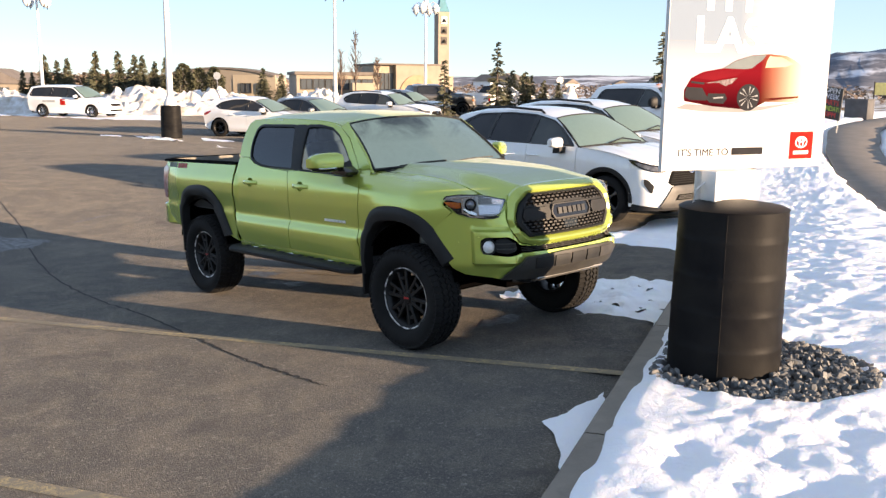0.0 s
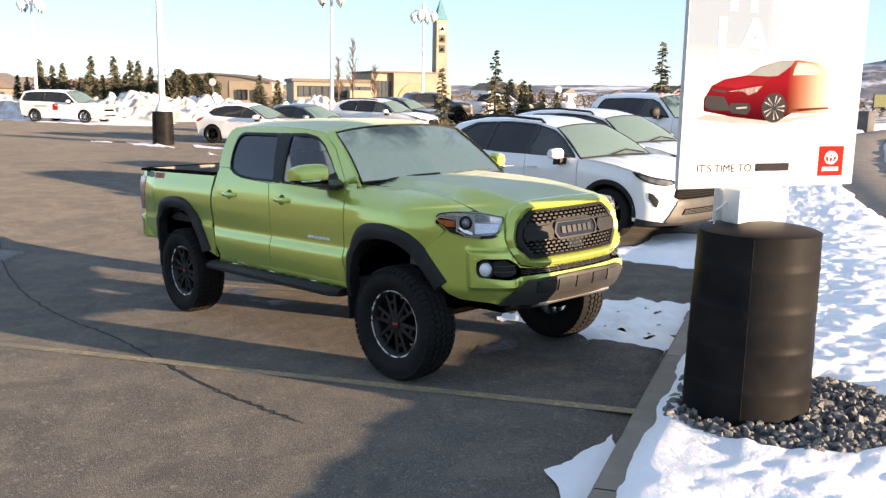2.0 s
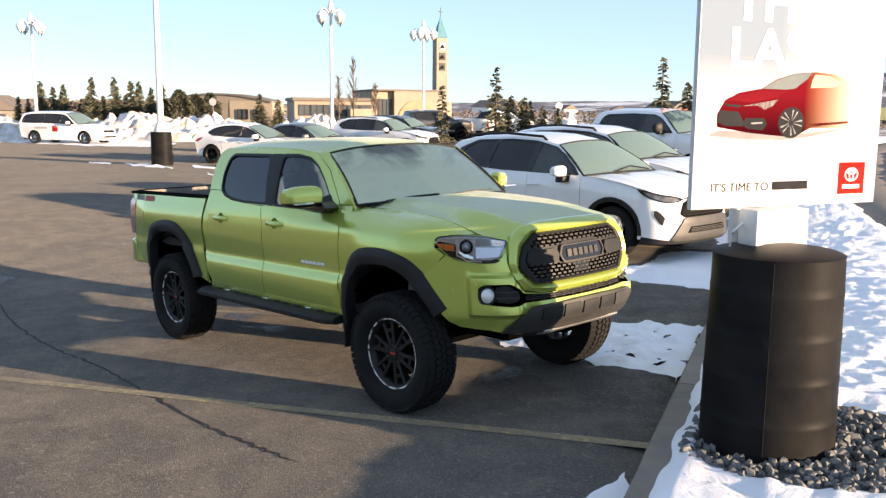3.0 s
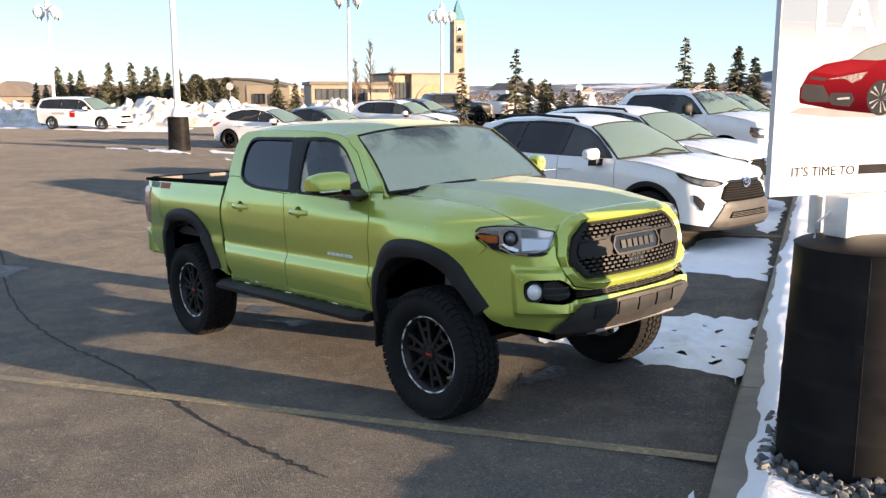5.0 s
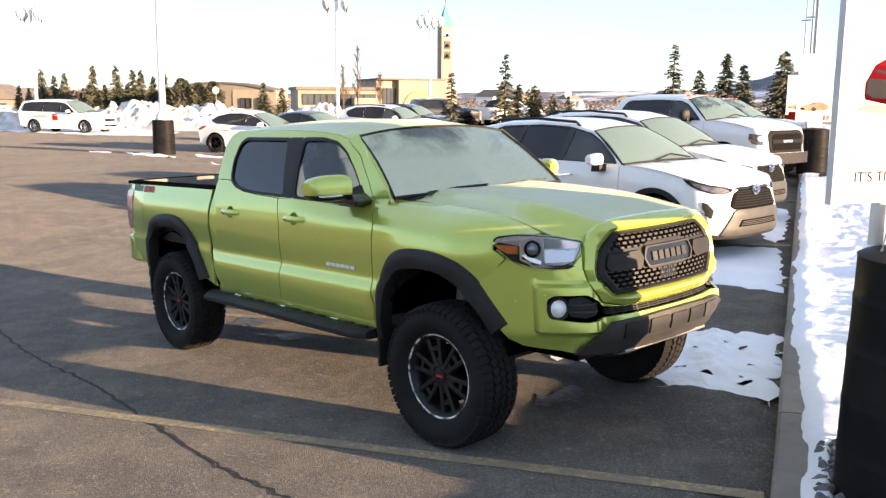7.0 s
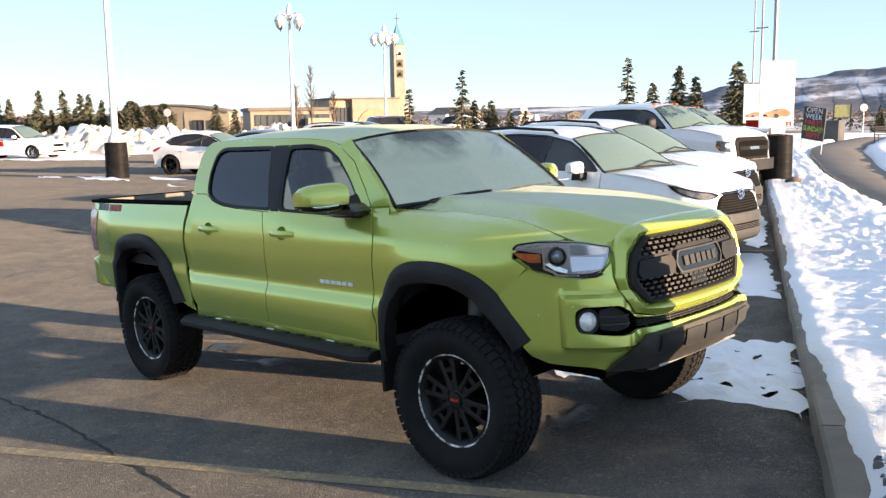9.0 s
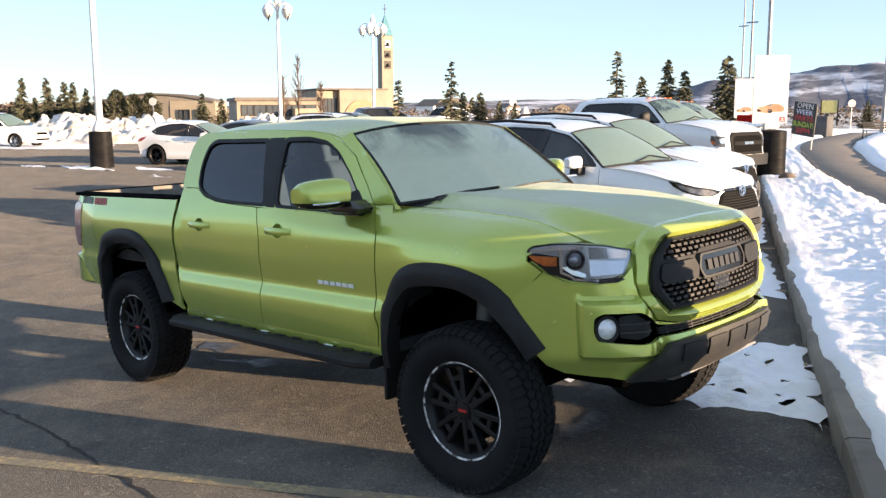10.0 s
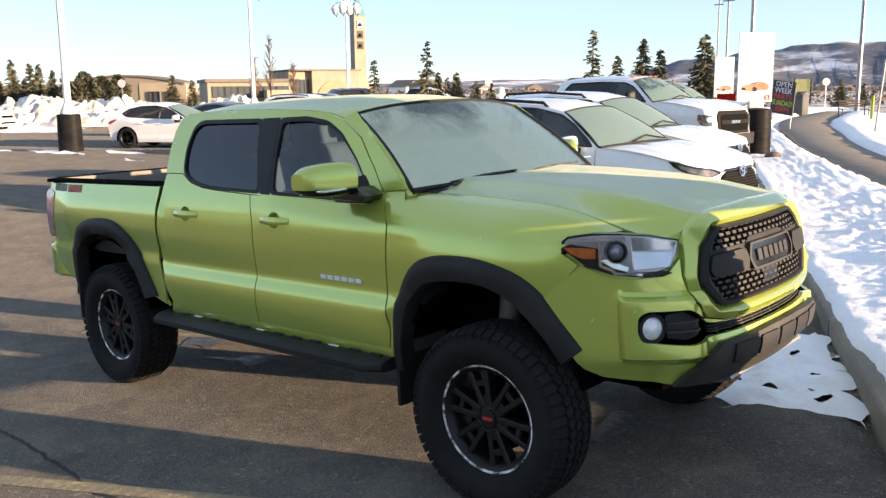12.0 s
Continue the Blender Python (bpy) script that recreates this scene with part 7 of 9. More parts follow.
def ring_badge(z, r):
    def build(C, body, on_face, on_sd):
        bm = bmesh.new()
        o = on_face(0, z, 0.035)
        for a, b, up in ((r * 1.35, r, 0), (r * 0.55, r * 0.95, 0), (r * 0.9, r * 0.4, r * 0.35)):
            tube_bm([(o.x, a * math.cos(2 * math.pi * k / 24), z + up + b * math.sin(2 * math.pi * k / 24)) for k in range(25)], 0.007, 6, bm)
        part("maker_ring", bm, CHROME, C, "chrome ring badge")
    return build


def markers(C, body, on_face, on_sd):
    for y in (-0.45, -0.22, 0, 0.22, 0.45):
        part("roof_marker", box_bm(-2.34, y - 0.045, 1.925, -2.24, y + 0.045, 1.955, 0.012), AMBER, body)


SEATGLASS = plain("grey car glass", (0.035, 0.042, 0.045), 0.06, 0, (0.06, 0.066, 0.066), 2.2, 0, 1, 0.0, False, 0.35, 0.02)

SUV = dict(L=4.60, W=0.928, wr=0.355, F=0.50, low=0.25, tumble=0.52, corner=-1.42, top_x=-2.06, top_z=1.50, roof_end=-4.15, deck=-4.40, gap=0.075,
           belt=[(-4.6, 1.16), (-4.0, 1.15), (-3.0, 1.10), (-1.9, 1.085), (-1.42, 1.09), (-0.5, 0.98)], rail=[(-4.15, 1.50), (-3.7, 1.575), (-3.0, 1.605), (-2.5, 1.585), (-2.06, 1.50)],
           profile=[(0.2, -0.04), (0.34, 0.0), (0.56, 0.0), (0.66, -0.04), (0.80, -0.07), (0.90, -0.10), (1.0, -0.16)], face_top=[(0, 0.90), (0.5, 0.905), (0.9, 0.95), (1.25, 0.985)], crown=0.035,
           wheels=(-0.93, -3.62), seams=(-1.46, -2.45, -3.30), handles=(-2.30, -3.20), mirror=(-1.74, 1.15), clad=TRIM, rim=DARKSILVER, sills=((0.22, 0.40, TRIM),),
           surround=[(-1.50, 1.095), (-1.60, 1.19), (-1.86, 1.365), (-2.08, 1.475), (-2.5, 1.555), (-3.0, 1.575), (-3.7, 1.545), (-4.02, 1.42), (-4.10, 1.30), (-3.9, 1.155), (-3.0, 1.11)],
           windows=[([(-1.62, 1.125), (-1.72, 1.235), (-1.92, 1.375), (-2.12, 1.465), (-2.38, 1.515), (-2.40, 1.115), (-2.0, 1.11)], SEATGLASS), ([(-2.50, 1.12), (-2.48, 1.53), (-3.0, 1.555), (-3.25, 1.55), (-3.28, 1.135), (-3.0, 1.128)], GLOSSGLASS), ([(-3.34, 1.14), (-3.31, 1.545), (-3.65, 1.525), (-3.88, 1.43), (-3.97, 1.32), (-3.86, 1.18)], GLOSSGLASS)],
           face=(("headlamp", [(0.50, 0.815), (0.46, 0.84), (0.58, 0.875), (0.80, 0.905), (1.02, 0.955), (1.20, 0.968), (1.14, 0.915), (0.98, 0.85), (0.80, 0.80), (0.64, 0.785)], GLOSSBLACK, 0.010, "dark swept headlamp", True),
                 ("lamp_strip", [(0.53, 0.822), (0.60, 0.855), (0.80, 0.882), (0.98, 0.922), (1.08, 0.945), (1.02, 0.895), (0.90, 0.845), (0.78, 0.81), (0.66, 0.798)], SMOKED, 0.016, "", True),
                 ("grille", [(-0.56, 0.64), (-0.47, 0.79), (-0.36, 0.835), (0.36, 0.835), (0.47, 0.79), (0.56, 0.64), (0.50, 0.60), (-0.50, 0.60)], NETBLACK, 0.008, "black mesh grille", False),
                 ("grille_brow", [(-0.48, 0.838), (-0.34, 0.866), (0.34, 0.866), (0.48, 0.838), (0.36, 0.834), (-0.36, 0.834)], GLOSSBLACK, 0.006, "", False),
                 ("fog_recess", [(0.84, 0.50), (0.80, 0.60), (0.86, 0.68), (0.93, 0.70), (0.94, 0.62), (0.88, 0.52)], TRIM, 0.008, "black fog recess", True),
                 ("lower_bumper", [(-0.72, 0.31), (-0.52, 0.585), (-0.46, 0.60), (0.46, 0.60), (0.52, 0.585), (0.72, 0.31), (0.66, 0.285), (-0.66, 0.285)], BROWNGREY, 0.024, "grey lower bumper", False),
                 ("air_intake", [(-0.46, 0.395), (-0.40, 0.475), (0.40, 0.475), (0.46, 0.395)], NETBLACK, 0.032, "", False),
                 ("chin", [(-1.15, 0.25), (-1.12, 0.34), (-0.74, 0.30), (0.74, 0.30), (1.12, 0.34), (1.15, 0.25)], TRIM, 0.010, "", False)),
           extra=(roof_rails(1.60, -3.95, -2.35, 0.57), net_bars((0.53, 0.40), (0.635, 0.665, 0.695, 0.725, 0.755, 0.785, 0.81), 0.016, BLACKBAR, 0.006), net_bars((0.42, 0.40), (0.415, 0.435, 0.455), 0.038, BROWNGREY, 0.004), ring_badge(0.825, 0.062)))

FULLSIZE = dict(L=6.3, W=1.0, wr=0.42, F=0.36, low=0.50, tumble=0.55, corner=-1.45, top_x=-2.15, top_z=1.84, roof_end=-4.10, deck=-4.25, gap=0.10, square=4.0, rise=0.075,
           belt=[(-6.3, 1.40), (-4.3, 1.40), (-3.0, 1.36), (-1.9, 1.35), (-1.45, 1.37), (-0.4, 1.25)], rail=[(-4.10, 1.82), (-3.75, 1.87), (-2.8, 1.885), (-2.4, 1.875), (-2.15, 1.84)],
           profile=[(0.4, 0.02), (0.7, 0.02), (0.75, 0.0), (1.1, -0.03), (1.2, -0.08), (1.3, -0.16)], face_top=[(0, 1.235), (0.7, 1.23), (1.0, 1.235), (1.4, 1.24)], crown=0.06, bulge=0.05,
           wheels=(-0.98, -5.05), seams=(-1.50, -2.62, -3.80), handles=(-2.46, -3.66), mirror=(-1.92, 1.50), mk=1.7, mirror_mat=TRIM, rim=RIMBLACK, deck_mat=TRIM,
           surround=[(-1.60, 1.375), (-1.80, 1.53), (-2.10, 1.735), (-2.35, 1.815), (-3.0, 1.835), (-3.82, 1.805), (-3.92, 1.72), (-3.98, 1.45), (-3.88, 1.40), (-2.6, 1.37)],
           windows=[([(-1.72, 1.41), (-1.84, 1.52), (-2.12, 1.71), (-2.36, 1.785), (-2.52, 1.795), (-2.56, 1.385), (-2.0, 1.385)], SEATGLASS), ([(-2.66, 1.395), (-2.64, 1.80), (-3.0, 1.81), (-3.76, 1.78), (-3.86, 1.70), (-3.90, 1.46), (-3.80, 1.42)], GLOSSGLASS)],
           face=(("grille", [(-0.66, 0.70), (-0.72, 1.10), (-0.60, 1.19), (0.60, 1.19), (0.72, 1.10), (0.66, 0.70)], BLACKBAR, 0.02, "heavy black grille", False),
                 ("grille_opening", [(-0.58, 0.76), (-0.61, 1.07), (-0.50, 1.11), (0.50, 1.11), (0.61, 1.07), (0.58, 0.76)], NETBLACK, 0.028, "", False),
                 ("grille_bar", [(-0.60, 0.91), (-0.60, 0.99), (0.60, 0.99), (0.60, 0.91)], BLACKBAR, 0.036, "", False),
                 ("maker_block", [(-0.20, 0.92), (-0.20, 0.98), (0.20, 0.98), (0.20, 0.92)], SILVER, 0.046, "silver maker's block", False),
                 ("headlamp", [(0.76, 0.86), (0.75, 1.04), (0.86, 1.10), (1.18, 1.12), (1.20, 1.00), (1.10, 0.90)], SMOKED, 0.012, "dark headlamp with round projector", True),
                 ("projector", [(0.86, 0.97), (0.84, 1.03), (0.88, 1.07), (0.95, 1.07), (0.99, 1.03), (0.97, 0.97), (0.92, 0.95)], LAMPGLASS, 0.018, "", True),
                 ("front_bumper_bar", [(-1.08, 0.46), (-1.10, 0.70), (1.10, 0.70), (1.08, 0.46)], TRIM, 0.09, "dark steel front bumper", False),
                 ("turn_lens", [(1.08, 0.93), (1.09, 0.99), (1.18, 1.02), (1.16, 0.97)], AMBER, 0.018, "", True)),
           extra=(markers,))

HATCH = dict(L=4.37, W=0.895, wr=0.325, F=0.50, low=0.20, tumble=0.52, corner=-1.35, top_x=-2.15, top_z=1.31, roof_end=-3.70, deck=-4.22, gap=0.06,
             belt=[(-4.37, 1.02), (-3.6, 0.99), (-2.8, 0.94), (-1.8, 0.92), (-1.35, 0.92), (-0.5, 0.77)], rail=[(-3.70, 1.31), (-3.2, 1.375), (-2.7, 1.395), (-2.35, 1.375), (-2.15, 1.31)],
             profile=[(0.2, -0.03), (0.35, 0), (0.5, 0), (0.7, -0.06), (0.8, -0.14)], face_top=[(0, 0.70), (0.6, 0.72), (1.2, 0.775)], crown=0.04, wheels=(-0.90, -3.54), seams=(-1.42, -2.40, -3.12), handles=(-2.26, -2.98), mirror=(-1.68, 0.985), rim=RIMBLACK, rimk=0.70,
             surround=[(-1.50, 0.93), (-1.62, 1.02), (-1.95, 1.20), (-2.22, 1.30), (-2.6, 1.36), (-3.1, 1.345), (-3.5, 1.25), (-3.72, 1.10), (-3.5, 0.995), (-2.8, 0.95)],
             windows=[([(-1.66, 0.955), (-1.72, 1.03), (-2.0, 1.20), (-2.24, 1.28), (-2.36, 1.30), (-2.38, 0.955)], GLOSSGLASS), ([(-2.46, 0.96), (-2.44, 1.32), (-2.7, 1.335), (-3.08, 1.315), (-3.44, 1.22), (-3.60, 1.11), (-3.45, 1.01), (-2.8, 0.968)], GLOSSGLASS)],
             face=(("headlamp", [(0.56, 0.60), (0.60, 0.66), (0.95, 0.71), (1.05, 0.70), (0.95, 0.63)], GLOSSBLACK, 0.010, "dark headlamp", True), ("grille", [(-0.58, 0.25), (-0.48, 0.50), (0.48, 0.50), (0.58, 0.25)], NETBLACK, 0.010, "", False)),
             extra=(lambda C, body, on_face, on_sd: [part("tail_lamp", patch([(-4.20, 0.80), (-4.05, 0.90), (-3.86, 0.94), (-3.92, 0.87), (-4.10, 0.77)], fn, 0.05, (), 0.03, None, 0.008), REDLENS, C, "dark red tail lamp") for fn in (on_sd, mirrored(on_sd))] and None,))

VAN = dict(L=5.08, W=0.98, wr=0.34, F=0.55, low=0.22, tumble=0.36, corner=-1.30, top_x=-2.15, top_z=1.62, roof_end=-4.80, deck=-4.95, gap=0.06,
           belt=[(-5.08, 1.12), (-4.5, 1.10), (-2.6, 1.07), (-1.3, 1.05), (-0.55, 0.86)], rail=[(-4.80, 1.60), (-4.4, 1.665), (-3.2, 1.69), (-2.5, 1.675), (-2.15, 1.62)],
           profile=[(0.2, -0.04), (0.35, 0), (0.55, 0), (0.7, -0.06), (0.9, -0.2)], face_top=[(0, 0.78), (0.6, 0.80), (1.3, 0.87)], crown=0.05, wheels=(-0.98, -4.01), seams=(-1.40, -2.45, -3.50), handles=(-2.30, -2.62), mirror=(-1.80, 1.14), rim=SILVER, rimk=0.72, spokes=8,
           surround=[(-1.50, 1.06), (-1.66, 1.19), (-2.0, 1.45), (-2.22, 1.565), (-2.6, 1.61), (-3.4, 1.625), (-4.3, 1.60), (-4.66, 1.54), (-4.82, 1.20), (-4.7, 1.12), (-2.6, 1.085)],
           windows=[([(-1.64, 1.09), (-1.74, 1.20), (-2.04, 1.43), (-2.26, 1.535), (-2.38, 1.555), (-2.42, 1.10)], GLOSSGLASS), ([(-2.50, 1.105), (-2.48, 1.57), (-3.40, 1.595), (-3.44, 1.115)], GLOSSGLASS), ([(-3.52, 1.12), (-3.48, 1.595), (-4.3, 1.57), (-4.58, 1.51), (-4.72, 1.21), (-4.62, 1.14)], GLOSSGLASS)],
           face=(("headlamp", [(0.62, 0.68), (0.64, 0.75), (0.95, 0.83), (1.20, 0.86), (1.12, 0.76), (0.85, 0.69)], LAMPGLASS, 0.010, "clear headlamp", True), ("grille", [(-0.42, 0.62), (-0.50, 0.71), (-0.42, 0.75), (0.42, 0.75), (0.50, 0.71), (0.42, 0.62)], NETBLACK, 0.010, "", False), ("air_intake", [(-0.60, 0.34), (-0.55, 0.44), (0.55, 0.44), (0.60, 0.34)], NETBLACK, 0.010, "", False), ("fog_lamp", [(0.86, 0.36), (0.86, 0.44), (0.98, 0.44), (0.98, 0.38)], LAMPGLASS, 0.010, "", True)),
           extra=(lambda C, body, on_face, on_sd: [part("door_decal", patch([(-2.85, 0.66), (-2.85, 0.98), (-2.52, 0.98), (-2.52, 0.66)], on_sd, 0.1, (), 0.004, None, 0.006), PRINTRED, C, "red square door decal"), part("decal_bar", patch([(-3.95, 0.80), (-3.95, 0.92), (-3.15, 0.92), (-3.15, 0.80)], on_sd, 0.1, (), 0.004, None, 0.006), plain("grey decal bar", (0.4, 0.42, 0.42), 0.5), C)] and None,))

SEDAN = dict(HATCH)
SEDAN.update(L=4.65, roof_end=-3.30, deck=-3.95, belt=[(-4.65, 1.02), (-3.95, 1.02), (-2.8, 0.95), (-1.8, 0.92), (-1.35, 0.92), (-0.5, 0.77)], rail=[(-3.30, 1.33), (-2.9, 1.385), (-2.6, 1.395), (-2.35, 1.375), (-2.15, 1.31)], wheels=(-0.90, -3.60), extra=(),
             surround=[(-1.50, 0.93), (-1.62, 1.02), (-1.95, 1.20), (-2.22, 1.30), (-2.6, 1.36), (-3.1, 1.33), (-3.4, 1.22), (-3.62, 1.06), (-3.5, 1.0), (-2.8, 0.955)],
             windows=[([(-1.66, 0.955), (-1.72, 1.03), (-2.0, 1.20), (-2.24, 1.28), (-2.36, 1.30), (-2.38, 0.955)], GLOSSGLASS), ([(-2.46, 0.96), (-2.44, 1.32), (-2.7, 1.335), (-3.05, 1.305), (-3.34, 1.19), (-3.48, 1.08), (-3.4, 1.01), (-2.8, 0.972)], GLOSSGLASS)])

SILVERPAINT = car_paint("grey car paint", (0.16, 0.165, 0.17), 0.6, 0.35)


def park(x, y, heading, dz=0.0):
    """The pose of a vehicle whose front bumper is at (x, y)."""
    h = radians(heading)
    f = Vector((math.cos(h), math.sin(h)))
    p = Vector((x, y))
    a, b = gz(*(p - f * 0.9)), gz(*(p - f * 3.6))
    tilt = math.degrees(math.atan2(a - b, 2.7))
    return Matrix.Translation((x, y, a + (a - b) / 3 + dz)) @ pose(0, 0, 0, 0, -tilt, 0).copy() if heading == 0 else Matrix.Translation((x, y, a + (a - b) / 3 + dz)) @ Matrix.Rotation(h, 4, "Z") @ Matrix.Rotation(-radians(tilt), 4, "Y")



rav = car("suv", park(-1.86, 6.18, 1.0, 0.02), "white sport utility car with black arches and frosted windscreen", "car", "cars parked along the kerb", WHITE, SUV)
copy_thing(rav, park(-3.15, 9.05, 2.0, 0.03))
car("heavy_pickup", park(-5.82, 14.82, -2.7, 0.06), "white heavy pickup with a large black grille and frosted windscreen", "pickup truck", "cars parked along the kerb", WHITE, FULLSIZE)
hatch = car("hatchback", park(-21.77, 13.4, 29.7), "white hatchback with black wheels parked by the lamp post", "car", "cars on the far lot", WHITE, HATCH)
car("minivan", park(-43.34, 15.05, 34.5), "white minivan with a red door decal before the snow bank", "van", "cars on the far lot", WHITE, VAN)
# ---- lamp posts ----
WHITESTEEL = plain("white lamp post paint", (0.74, 0.74, 0.73), 0.4, 0, (0.66, 0.66, 0.65), 3)


def lantern(parent, p, a):
    L = thing_part("lantern", parent)
    m = Matrix.Translation(p)
    part("hood", lathe_bm([(0.02, 0.62), (0.10, 0.60), (0.20, 0.50), (0.30, 0.34), (0.31, 0.30), (0.29, 0.29), (0.0, 0.31)], 14, "z"), WHITESTEEL, L, m=m)
    part("globe", lathe_bm([(0.27, 0.30), (0.25, 0.16), (0.17, 0.02), (0.06, -0.10), (0, -0.12)], 14, "z"), plain("milky lamp globe", (0.70, 0.72, 0.72), 0.2), L, m=m)
    part("cage", tube_bm([(0.27, 0, 0.30), (0.20, 0, 0.05), (0.06, 0, -0.16), (0, 0, -0.2)], 0.022, 5), GREYTRIM, L, m=m)


def lamp_post(x, y, height, turn, label, foot=True):
    z = gz(x, y)
    P = thing("lamp_post", Matrix.Translation((x, y, z)), label, "lamp post", "lamp posts")
    if foot:
        barrel(P, 0.365, 0.345, 1.12)
    part("pole", tube_bm([(0, 0, 0.0), (0, 0, 1.15), (0, 0, 1.5), (0, 0, height)], [0.15, 0.15, 0.11, 0.075], 14), WHITESTEEL, P)
    part("pole_collar", lathe_bm([(0.24, 1.14), (0.24, 1.20), (0.17, 1.36), (0.12, 1.48)], 16, "z"), WHITESTEEL, P)
    part("pole_top", lathe_bm([(0.0, height + 0.75), (0.07, height + 0.7), (0.15, height + 0.45), (0.2, height + 0.2), (0.10, height)], 14, "z"), WHITESTEEL, P)
    for k in range(4):
        a = radians(turn + 90 * k)
        c, s = math.cos(a), math.sin(a)
        part("arm", tube_bm([(0, 0, height - 0.3), (0.25 * c, 0.25 * s, height + 0.10), (0.55 * c, 0.55 * s, height + 0.22), (0.72 * c, 0.72 * s, height + 0.10)], 0.035, 6), WHITESTEEL, P)
        lantern(P, (0.72 * c, 0.72 * s, height - 0.52), a)
    return P


lamp_post(-24.55, 9.1, 7.6, 20, "white lamp post with four lanterns in a black barrel foot")
lamp_post(-37.4, 25.5, 7.3, 10, "white lamp post with four hanging lanterns", False)
lamp_post(-42.3, 36.8, 7.3, 30, "white lamp post with four hanging lanterns", False)
lamp_post(-57.0, 15.8, 7.3, 15, "white lamp post with four hanging lanterns", False)

# ---- second and third barrel signs along the kerb ----
sign_board((-6.96, 17.50), (-6.34, 18.10), 1.44, 1.66, (-6.42, 17.42), "printed sign board in a black barrel beside the footpath", "barrel signs", (0.36, 0.34, 1.10), False)
sign_board((-12.4, 27.9), (-11.88, 28.4), 1.46, 1.45, (-12.0, 27.8), "printed sign board in a black barrel beside the footpath", "barrel signs", (0.36, 0.34, 1.10), False)
tagged(part("flag_pole", move_bm(tube_bm([(0, 0, 0), (0, 0, 6.5)], 0.055, 10), Matrix.Translation((-7.25, 18.9, gz(-7.25, 18.9)))), plain("grey steel pole", (0.35, 0.35, 0.35), 0.4, 0.6)), "thin grey steel pole behind the sign board", "pole", "thin poles")

# ---- things beside the footpath ----
GREYSTEEL = plain("galvanised steel", (0.30, 0.30, 0.31), 0.45, 0.7, (0.22, 0.22, 0.23), 4)


def word_board(x, y, heading):
    z = vz(x, y)
    B = thing("event_board", Matrix.Translation((x, y, z)) @ Matrix.Rotation(radians(heading), 4, "Z") @ Matrix.Rotation(radians(6), 4, "Y") @ Matrix.Scale(1.16, 4), "black sandwich board with coloured capital letters in snow", "sign")
    part("panel", box_bm(-0.55, -0.02, 0.50, 0.55, 0.02, 1.62, 0.004, 1), plain("black board", (0.012, 0.012, 0.013), 0.4), B)
    rowsw = (("OPEN", 1.42, (0.75, 0.75, 0.75)), ("WEEK", 1.21, (0.70, 0.72, 0.85)), ("PARTS", 1.0, (0.62, 0.03, 0.03)), ("SUNDAY!", 0.79, (0.45, 0.65, 0.05)), ("30PM", 0.58, (0.62, 0.03, 0.03)))
    for s, zz, c in rowsw:
        t = text_bm(s, 0.25, 0.002)
        xs_ = [v.co.x for v in t.verts]
        w = max(xs_) - min(xs_)
        k = min(1.25, 0.98 / w)
        for v in t.verts:
            v.co.x = (v.co.x - min(xs_) - w / 2) * k
        move_bm(t, Matrix.Translation((0, -0.0235, zz)) @ Matrix.Rotation(math.pi / 2, 4, "X"))
        part("board_word", t, plain("letters " + s, c, 0.5), B)
    for sx in (-0.5, 0.5):
        part("stake", box_bm(sx - 0.015, -0.015, -0.05, sx + 0.015, 0.015, 0.52), GREYSTEEL, B)


word_board(-11.4, 31.8, -28)
red = thing("red_sign", Matrix.Translation((-11.6, 27.2, vz(-11.6, 27.2))), "small red sign board on a stake by the cars", "sign")
part("panel", box_bm(-0.35, -0.015, 0.95, 0.35, 0.015, 1.42, 0.004, 1), PRINTRED, red)
part("stake", box_bm(-0.02, -0.02, -0.05, 0.02, 0.02, 0.96), GREYSTEEL, red)


def planter(x, y):
    P = thing("utility_box", Matrix.Translation((x, y, vz(x, y))), "dark grey utility cabinet standing in the snow by the path", "cabinet")
    part("block", box_bm(-0.68, -0.5, -0.05, 0.68, 0.5, 1.15, 0.04, 2), concrete_mat("dark concrete", (0.10, 0.10, 0.105), False), P)
    part("lid", box_bm(-0.72, -0.54, 1.145, 0.72, 0.54, 1.21, 0.02, 2), concrete_mat("dark concrete lid", (0.12, 0.12, 0.125), False), P)


planter(-17.4, 49.4)
for bx, by, s, sd in ((-5.55, 16.35, 0.20, 1),):
    bm = bmesh.new()
    bmesh.ops.create_icosphere(bm, subdivisions=3, radius=s)
    for v in bm.verts:
        v.co *= 1 + 0.25 * noise.noise(v.co * 2.2 + Vector((sd * 7, 0, 0))) + 0.06 * noise.noise(v.co * 9)
        v.co.z *= 0.62
    tagged(part("boulder", bm, concrete_mat("brown boulder", (0.16, 0.12, 0.085), False), m=Matrix.Translation((bx, by, vz(bx, by) + s * 0.35))), "brown landscaping boulder half buried in snow", "rock", "boulders")
ys_ = thing("notice_board", Matrix.Translation((-28.2, 80.4, vz(-28.2, 80.4) - 1.1)) @ Matrix.Rotation(radians(22), 4, "Z") @ Matrix.Scale(1.6, 4), "yellow notice board on two posts in the park", "sign")
part("panel", box_bm(-0.42, -0.02, 1.45, 0.42, 0.02, 2.15, 0.006, 1), plain("yellow board", (0.78, 0.68, 0.26), 0.5), ys_)
for sx in (-0.44, 0.44):
    part("post", box_bm(sx - 0.03, -0.03, 0, sx + 0.03, 0.03, 2.2), plain("dark wood", (0.05, 0.035, 0.025), 0.8), ys_)
